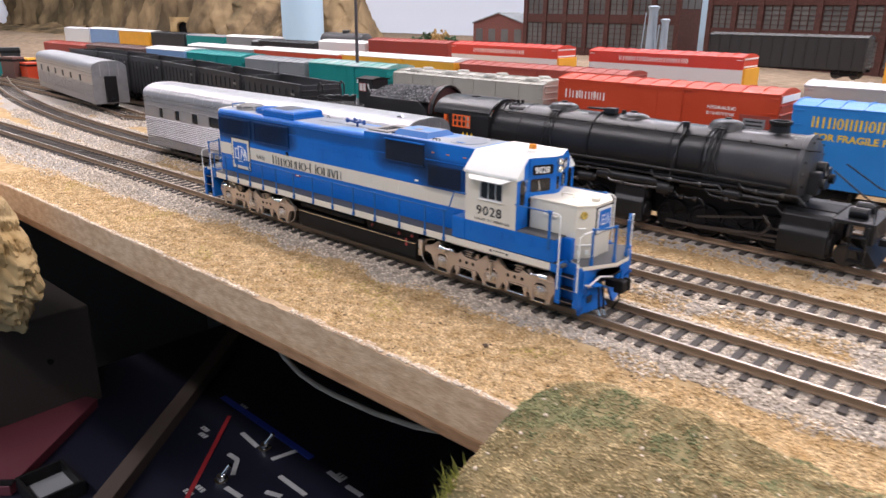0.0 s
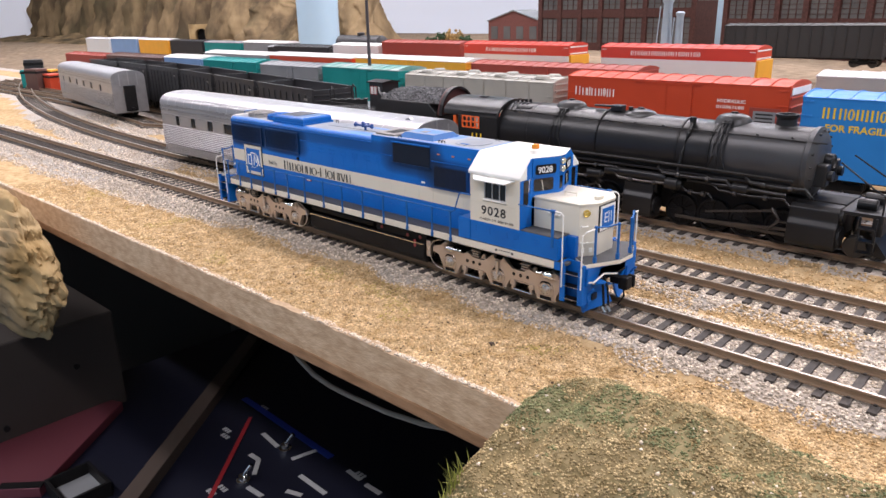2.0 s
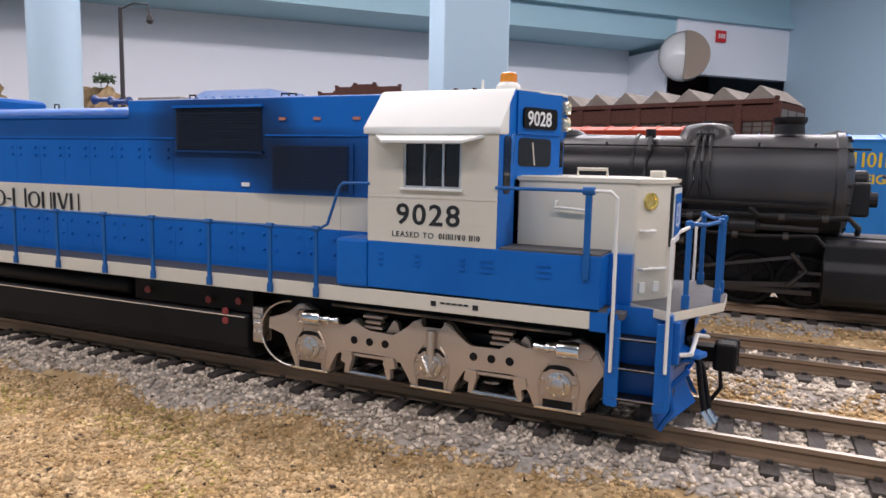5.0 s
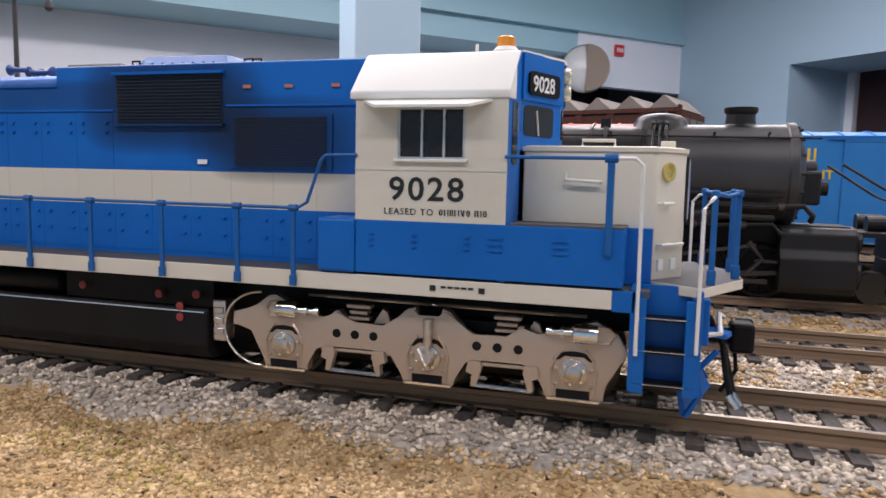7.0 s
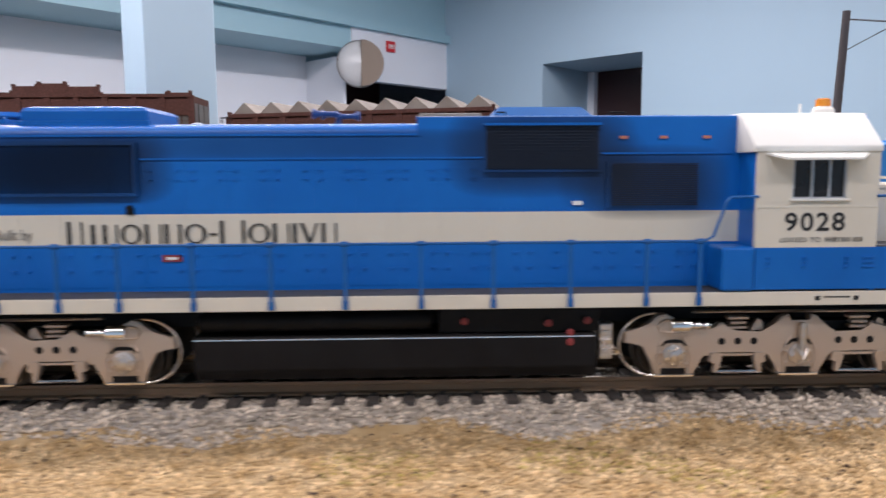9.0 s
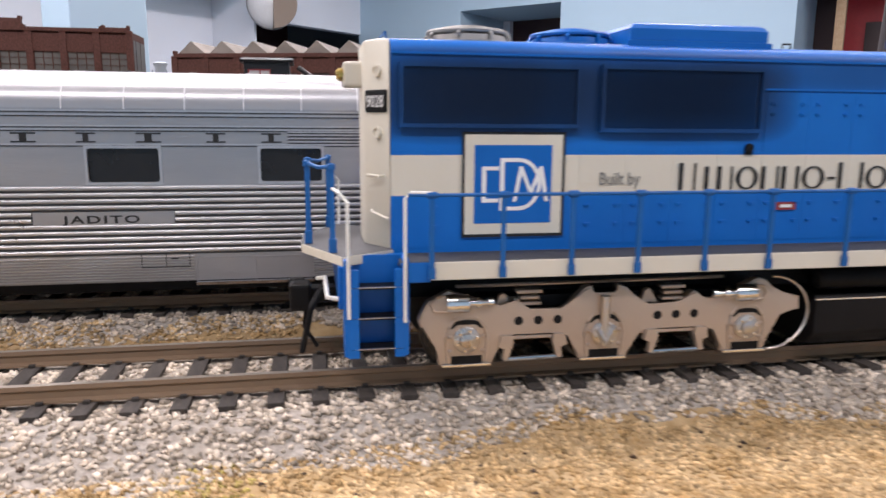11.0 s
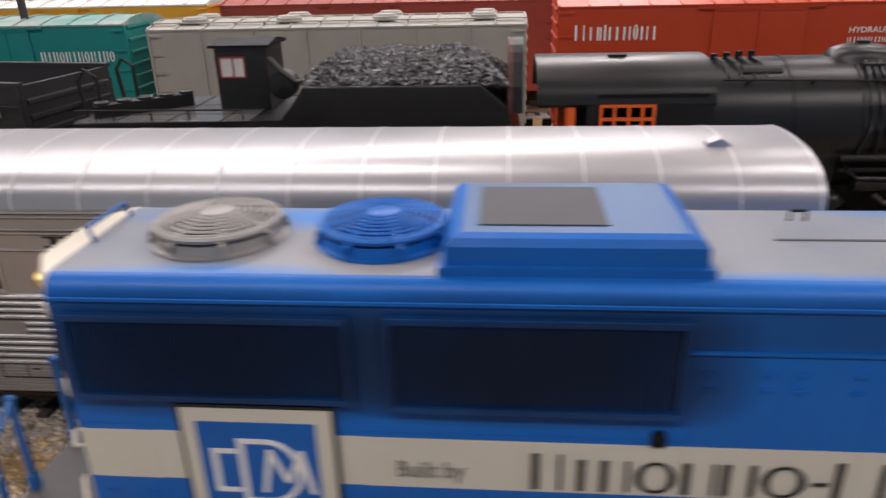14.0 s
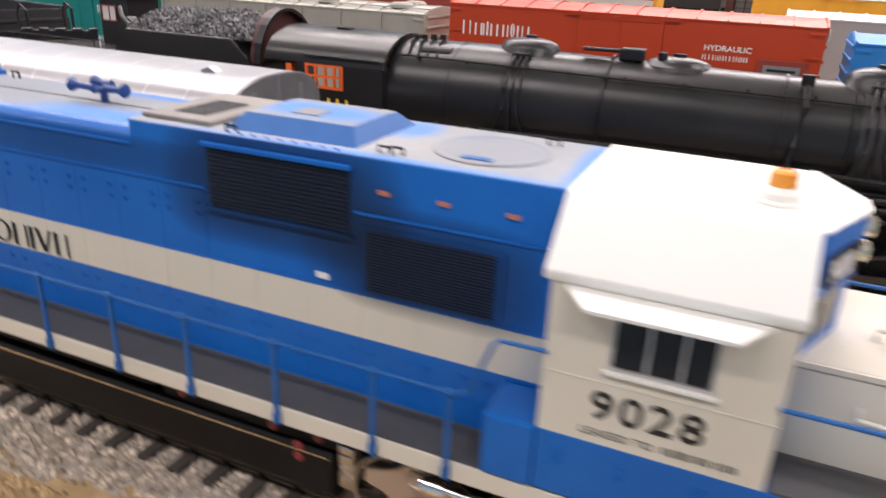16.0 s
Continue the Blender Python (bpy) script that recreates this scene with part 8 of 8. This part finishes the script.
relief("backdrop_mountain", -3800, -1550, 1150, "ochre and brown plaster mountain cliffs", lambda x: float(np.interp(x, (-2050, -1965, -1650, -1550), (470, 300, 90, 10))), 2.0)
relief("backdrop_hill", -1700, -1285, 1190, "brown plaster hill behind the round column", lambda x: float(np.interp(x, (-1700, -1600, -1420, -1370, -1310, -1285), (150, 228, 232, 180, 55, 5))), 7.0, 90)
relief("backdrop_ridge", -3800, -1000, 870, "tan rocky bank at the west end", lambda x: 34 - max(0, x + 1700) * 0.04, 11.0, 200)
t = thing("tunnel_portal", -2085, 1085, 12, "small pale stone tunnel portal at the foot of the cliffs", "tunnel portal", turn=35)
g = bmesh.new()
arch = [(22 * math.cos(a), 30 + 18 * math.sin(a)) for a in (math.pi * k / 10 for k in range(11))]
prism(g, [(44, -20), (44, 62), (-44, 62), (-44, -20), (-22, -20)] + arch[::-1] + [(22, -20)], -8, 10, "y")
part("stonework", g, ROCK, t)
g = bmesh.new()
box(g, -22, 22, 10, 14, -20, 48)
part("opening", g, BLACK, t)

# trees on the ridge
def bush(x, y, z, r, m, label):
    t = thing("bush", x, y, z, label, "bush", "ridge bushes")
    rng = random.Random(int(abs(x)) + 3)
    g = bmesh.new()
    cyl(g, (0, 0, -6), (0, 0, r * 0.8), 1.2, 0.6, 8)
    part("trunk", g, POLE_MAT, t)
    g = bmesh.new()
    for k in range(140):
        a, b = rng.uniform(0, 6.28), rng.uniform(-0.4, 1)
        rr = r * rng.uniform(0.4, 1.0)
        c = Vector((rr * math.cos(a) * math.sqrt(max(0, 1 - b * b * 0.8)), rr * math.sin(a) * 0.7, r * 0.7 + rr * b * 0.8))
        s = rng.uniform(1.4, 3.4)
        m4 = Matrix.Translation(c) @ Euler((rng.uniform(0, 3), rng.uniform(0, 3), 0)).to_matrix().to_4x4() @ Matrix.Diagonal((s, s, s * 0.6, 1))
        bmesh.ops.create_icosphere(g, subdivisions=1, radius=1, matrix=m4)
    part("crown", g, m, t)
    return t


LEAF = mat("dark_green_lichen", (0.03, 0.06, 0.025), 0.9, island=0.4)
LEAF_TAN = mat("tan_lichen", (0.3, 0.2, 0.08), 0.9, island=0.4)
for x, y, z, r, m in ((-1440, 1230, 224, 26, LEAF), (-1470, 1235, 226, 24, LEAF), (-1668, 1215, 165, 26, LEAF), (-700, 800, 42, 18, LEAF), (-672, 802, 44, 20, LEAF_TAN), (-650, 806, 40, 15, LEAF), (-725, 795, 36, 16, LEAF)):
    bush(x, y, z - 4, r, m, "clump of dark lichen scrub on the ridge" if m is LEAF else "clump of tan lichen scrub behind the yard")
# mound under the scrub
g = bmesh.new()
lathe(g, (-690, 810, -8), (0, 0, 1), [(0, 120), (20, 95), (38, 50), (46, 12), (48, 1)], 24)
tagged(finish(g, "scrub_mound", DIRT, None, "", True), "tan mound behind the yard", "", "", "structure")
# clutter at the far left end
for k, (x, y, m, h) in enumerate(((-985, 205, RED_CAR, 26), (-1010, 190, BROWN_CAR, 34), (-1035, 215, YELLOW_CAR, 30), (-1060, 200, GREEN_CAR, 30), (-1090, 215, BLACK_CAR, 44))):
    t = thing("yard_crate", x, y, -5, "small coloured crate in a heap at the end of the yard", "crate", "heap of crates", turn=k * 17)
    g = bmesh.new()
    box(g, -14, 14, -10, 10, 0, h, 0.8)
    part("body", g, m, t)
    g = bmesh.new()
    box(g, -14.6, 14.6, -10.6, 10.6, h * 0.8, h * 0.9, 0.2)
    part("strap", g, BLACK, t)

# round convex mirror on the pale wall, sign over the passage
mx, my = on_left(764, -60)
t = thing("convex_mirror", mx, my, 760, "round convex mirror on the pale wall", "mirror")
t.matrix_world = pose(mx * MM, my * MM, 0.632, 0, 0, 14) @ Matrix.Diagonal((0.91, 0.91, 0.91, 1))
g = bmesh.new()
lathe(g, (0, 0, 0), (0, -1, 0), [(0, 138)] + [(56 * math.sin(math.pi * k / 16), 138 * math.cos(math.pi * k / 16)) for k in range(1, 8)] + [(60, 3)], 40)
part("dome", g, mat("grey_white_dome", (0.62, 0.64, 0.66), 0.25), t, "", True)
g = bmesh.new()
lathe(g, (0, 2, 0), (0, -1, 0), [(0, 143), (10, 143), (12, 138), (8, 134)], 40)
part("rim", g, GREYD_CAR, t)
# brown half disc stands in for the dark reflection in the mirror
g = bmesh.new()
arc = [(138 * math.sin(a), 138 * math.cos(a)) for a in (math.pi * k / 14 for k in range(15))]
prism(g, [(x, z) for x, z in arc], -66, -8, "y")
part("brown_reflection", g, mat("brown_mirror_reflection", (0.24, 0.19, 0.15), 0.6), t, "brown half disc painted as the mirror's reflection")
ex, ey = on_left(492, -14)
t = thing("exit_sign", ex, ey, 800, "small red sign box over the dark passage", "sign")
t.matrix_world = pose(ex * MM, ey * MM, 0.732, 0, 0, 45)
g = bmesh.new()
box(g, -32, 32, -14, 0, 0, 62, 3)
part("box", g, RED_SIGN, t)
g = bmesh.new()
for k in range(4):
    box(g, -22 + k * 12, -15 + k * 12, -15.5, -13.8, 20, 44)
part("sign_bar", g, WHITE_INK, t)

# ---- front edge: rocks, hill, the dark space below ----
def boulder(name, cx, cy, cz, rx, ry, rz, m, label, seed, strata=0.0, sub=6, flat_top=False):
    bm = bmesh.new()
    bmesh.ops.create_icosphere(bm, subdivisions=sub, radius=1)
    for v in bm.verts:
        d = v.co.normalized()
        n1 = noise.fractal(d * 1.3 + Vector((seed, 0, 0)), 1.0, 2.0, 6)
        n2 = noise.fractal(Vector((d.x * 3, d.y * 3, d.z * 11)) + Vector((0, seed, 0)), 0.8, 2.1, 4)
        step = 0.0
        if strata:
            q = d.z * strata + n1 * 1.2
            step = 0.055 * (abs((q % 1.0) - 0.5) * 2) ** 0.6
        r = 1 + 0.2 * n1 + 0.035 * n2 + step
        p = Vector((d.x * rx, d.y * ry, d.z * rz)) * r
        if flat_top and p.z > 0:
            p.z *= 0.35
        v.co = p + Vector((cx, cy, cz))
    ob = finish(bm, name, m, None, "", True)
    return tagged(ob, label, "rock", "", "")


boulder("layered_rock", -252, -98, -38, 84, 18, 42, ROCK, "ochre layered plaster rock hanging before the deck edge", 3.7, 5.0)


def hill_z(x, y):
    z = -2.8 + 3.4 * lumps(x, y, 34, 2.2) + 2.6 * abs(lumps(x, y, 15, 5.1)) * 1.6 + 0.9 * lumps(x, y, 5, 8.3)
    z -= max(0.0, y + 50 + 5 * lumps(x, 0, 20, 4.4)) * 0.5
    z -= max(0.0, -74 - y) * 0.45
    edge = 143 + 5 * lumps(x * 0.2, y, 16, 6.6) + max(0.0, y + 62) * 0.35
    if x < edge:
        z -= ((edge - x) / 2.0) ** 1.7
    return z


hx, hy = [float(v) for v in np.arange(118, 430, 2.4)], [float(v) for v in np.arange(-260, -33, 2.4)]
hw_ = len(hx)
me = bpy.data.meshes.new("mossy_hill")
me.from_pydata([(x * MM, y * MM, hill_z(x, y) * MM) for y in hy for x in hx], [], [(j * hw_ + i, j * hw_ + i + 1, (j + 1) * hw_ + i + 1, (j + 1) * hw_ + i) for j in range(len(hy) - 1) for i in range(hw_ - 1)])
me.materials.append(HILL)
me.polygons.foreach_set("use_smooth", [True] * len(me.polygons))
hill = tagged(new("mossy_hill", me), "mossy brown plaster hill at the end of the deck edge", "", "", "structure")


ob = stones("hill_turf", 42000, (126, 330, -130, -40), (0.22, 0.55), mat("grey_green_turf", (0.14, 0.155, 0.08), 0.95, color2=(0.24, 0.24, 0.12), scale=300, island=0.4, spec=0.05), 31, lambda x, y: lumps(x, y, 19, 3.3) + 0.5 * lumps(x, y, 6, 1.3) > 0.1, height=hill_z)
tagged(ob, "grey-green turf crumbs on the mossy hill", "turf", "", "stuff")
ob = stones("hill_crumb", 52000, (126, 330, -130, -40), (0.2, 0.55), mat("ochre_hill_crumbs", (0.26, 0.195, 0.095), 0.95, color2=(0.46, 0.36, 0.2), scale=300, island=0.45, spec=0.05), 32, lambda x, y: lumps(x, y, 19, 3.3) + 0.5 * lumps(x, y, 6, 1.3) < 0.22, height=hill_z)
tagged(ob, "ochre crumbs on the plaster hill", "turf", "", "stuff")
ob = stones("pale_hill_chip", 260, (140, 330, -130, -40), (0.4, 0.8), PALE_CHIP, 33, height=hill_z)
tagged(ob, "pale chips strewn over the mossy hill", "plaster", "", "stuff")

# below the deck: back boards and shelf added to block light, control panel
BOARD_DARK = mat("light_blocking_board", (0.04, 0.034, 0.03), 0.85, scale=6, spec=0.2)
slab("under_back", -1500, 1800, 320, 340, -1300, -20.5, BOARD_DARK, "dark board added to keep light out of the space below the deck")
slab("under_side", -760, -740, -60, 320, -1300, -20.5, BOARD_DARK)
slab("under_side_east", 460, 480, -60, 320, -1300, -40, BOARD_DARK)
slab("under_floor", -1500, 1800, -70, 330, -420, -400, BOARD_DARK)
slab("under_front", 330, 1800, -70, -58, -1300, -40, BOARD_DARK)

t = thing("control_panel", -90, 0, -192, "black control panel with blue and red track lines and silver switches", "control panel")
g = bmesh.new()
box(g, -240, 330, -130, 150, 0, 8, 1)
pan = part("panel", g, NAVY, t)
LINE_BLUE = mat("blue_line_tape", (0.02, 0.05, 0.35), 0.5)
LINE_RED = mat("red_line_tape", (0.26, 0.015, 0.02), 0.5)
TAPE_WHITE = mat("dull_white_tape", (0.42, 0.42, 0.42), 0.5, scale=300)


def strip(name, a, b, w, m):
    d = (Vector(b) - Vector(a)).normalized()
    s = Vector((-d.y, d.x)) * w / 2
    g = bmesh.new()
    prism(g, [tuple(Vector(a) - s), tuple(Vector(b) - s), tuple(Vector(b) + s), tuple(Vector(a) + s)], 8.0, 8.5, "z")
    part(name, g, m, pan)


strip("track_line", (-120, 35), (-6, 31), 5, LINE_BLUE)
strip("track_line", (-92, 23), (-31, -45), 3.0, LINE_RED)
strip("track_line", (-31, -45), (10, -92), 3.0, LINE_RED)
for a, b in (((-66, 16.6), (-44, 14)), ((-24.5, 11.8), (-20, 29.6)), ((-51, -3.9), (-41, -3.6)), ((-41, -3.6), (-29, -14.8)), ((-5.5, 4.7), (22, 4)), ((1, -10.8), (12, -6.7)), ((-21, -25), (-6, -24)), ((14, 29), (28, 28)), ((34, 27), (48, 27))):
    strip("slot_line", a, b, 3.2, TAPE_WHITE)
for x, y in ((-37, 15.5), (-28, -23.7), (20, -34), (66, 10)):
    g = bmesh.new()
    lathe(g, (x, y, 8), (0, 0, 1), [(0, 4.5), (2, 4.5), (2.4, 3.0), (5, 2.8), (5.2, 1.2)], 12)
    sw = part("switch", g, CHROME, t, "silver toggle switch")
    g = bmesh.new()
    cyl(g, (x, y, 12), (x + 4, y + 5, 20), 1.1, 1.6, 10)
    part("lever", g, CHROME, sw)
for x, y in ((-94, 0), (-88, -5), (-38, -45), (-36, -38), (-100, 36), (20, 30)):
    for k in range(3):
        g = bmesh.new()
        box(g, x + k * 3.0, x + k * 3.0 + 1.9, y, y + 3.4, 8, 8.4)
        part("marking_bar", g, TAPE_WHITE, pan)

t = thing("wooden_strut", -210, -20, -186, "sawn wooden strut beside the control panel", "strut")
t.matrix_world = pose(-0.213, 0.0, -0.184, 0, 0, -52)
g = bmesh.new()
box(g, -140, 150, -6, 6, 0, 9, 0.6)
part("body", g, mat("dark_stained_timber", (0.06, 0.042, 0.032), 0.8, scale=60, stretch=(0.6, 8, 8), bump=0.4), t)
t = thing("maroon_binder", -240, -100, -184, "maroon folder lying in the dark below the deck", "folder")
g = bmesh.new()
prism(g, [(-44, -60), (18, -38), (39, -18), (-26, 64), (-36, 60)], 0, 7, "z", bevel=0.6)
part("cover", g, mat("maroon_card", (0.1, 0.02, 0.03), 0.6, scale=20), t)
g = bmesh.new()
prism(g, [(20, -36), (39, -17), (35, -13), (16, -32)], 7.0, 7.8, "z")
part("spine", g, BLACK, t)
t = thing("grey_cabinet", -276, -90, -184, "dark brown-grey steel cabinet with screw heads under the deck", "cabinet")
g = bmesh.new()
box(g, -150, 0, -70, 62, 0, 78, 1.5)
part("body", g, mat("dark_grey_steel", (0.035, 0.028, 0.024), 0.6, 0.2, scale=15), t)
for y, z in ((-40, 50), (-22, 16), (30, 44)):
    g = bmesh.new()
    cyl(g, (0, y, z), (1.5, y, z), 2.2, seg=12)
    part("screw", g, BLACK, t)
t = thing("open_box", -186, -100, -184, "small open black box with pale lining", "box")
g = bmesh.new()
for a in ((-17, 17, -14, -12), (-17, 17, 12, 14), (-17, -15, -12, 12), (15, 17, -12, 12)):
    g = bmesh.new()
    box(g, *a, 0, 10)
    part("side", g, BLACK, t)
g = bmesh.new()
box(g, -15, 15, -12, 12, 0, 2)
part("lining", g, GREYD_CAR, t)
t = thing("cable", 0, 0, 0, "pale cable sagging below the deck edge", "cable")
g = bmesh.new()
pts = [(-4, -58, -22), (1, -58, -33), (9, -58, -39), (19, -58, -43), (30, -58, -44.4), (42, -58, -44.4), (65, -58, -43), (85, -58, -40), (107, -58, -34), (122, -58, -24)]
tube(g, pts, 1.1, 8)
part("wire", g, mat("dull_beige_cable", (0.32, 0.27, 0.22), 0.6), t, "", True)

# tuft of yellow-green grass at the foot of the hill
rng = np.random.default_rng(77)
vv, ff = [], []
for k in range(90):
    bx, by = 137 + rng.normal(0, 2.2), -101 + rng.normal(0, 3.0)
    bz = hill_z(bx, by) - 0.5
    lean = rng.normal(0, 2.2, 2)
    h = rng.uniform(3, 7)
    w = rng.uniform(0.2, 0.4)
    o = len(vv)
    vv += [(bx - w, by, bz), (bx + w, by, bz), (bx + lean[0] * 0.5 + w * 0.7, by + lean[1] * 0.5, bz + h * 0.6), (bx + lean[0] * 0.5 - w * 0.7, by + lean[1] * 0.5, bz + h * 0.6), (bx + lean[0], by + lean[1], bz + h)]
    ff += [(o, o + 1, o + 2, o + 3), (o + 3, o + 2, o + 4)]
me = bpy.data.meshes.new("grass_tuft")
me.from_pydata([tuple(c * MM for c in v) for v in vv], [], ff)
me.materials.append(mat("yellow_green_grass", (0.22, 0.22, 0.04), 0.7, island=0.4))
tagged(new("grass_tuft", me), "yellow-green grass tuft at the foot of the hill", "grass", "", "stuff")
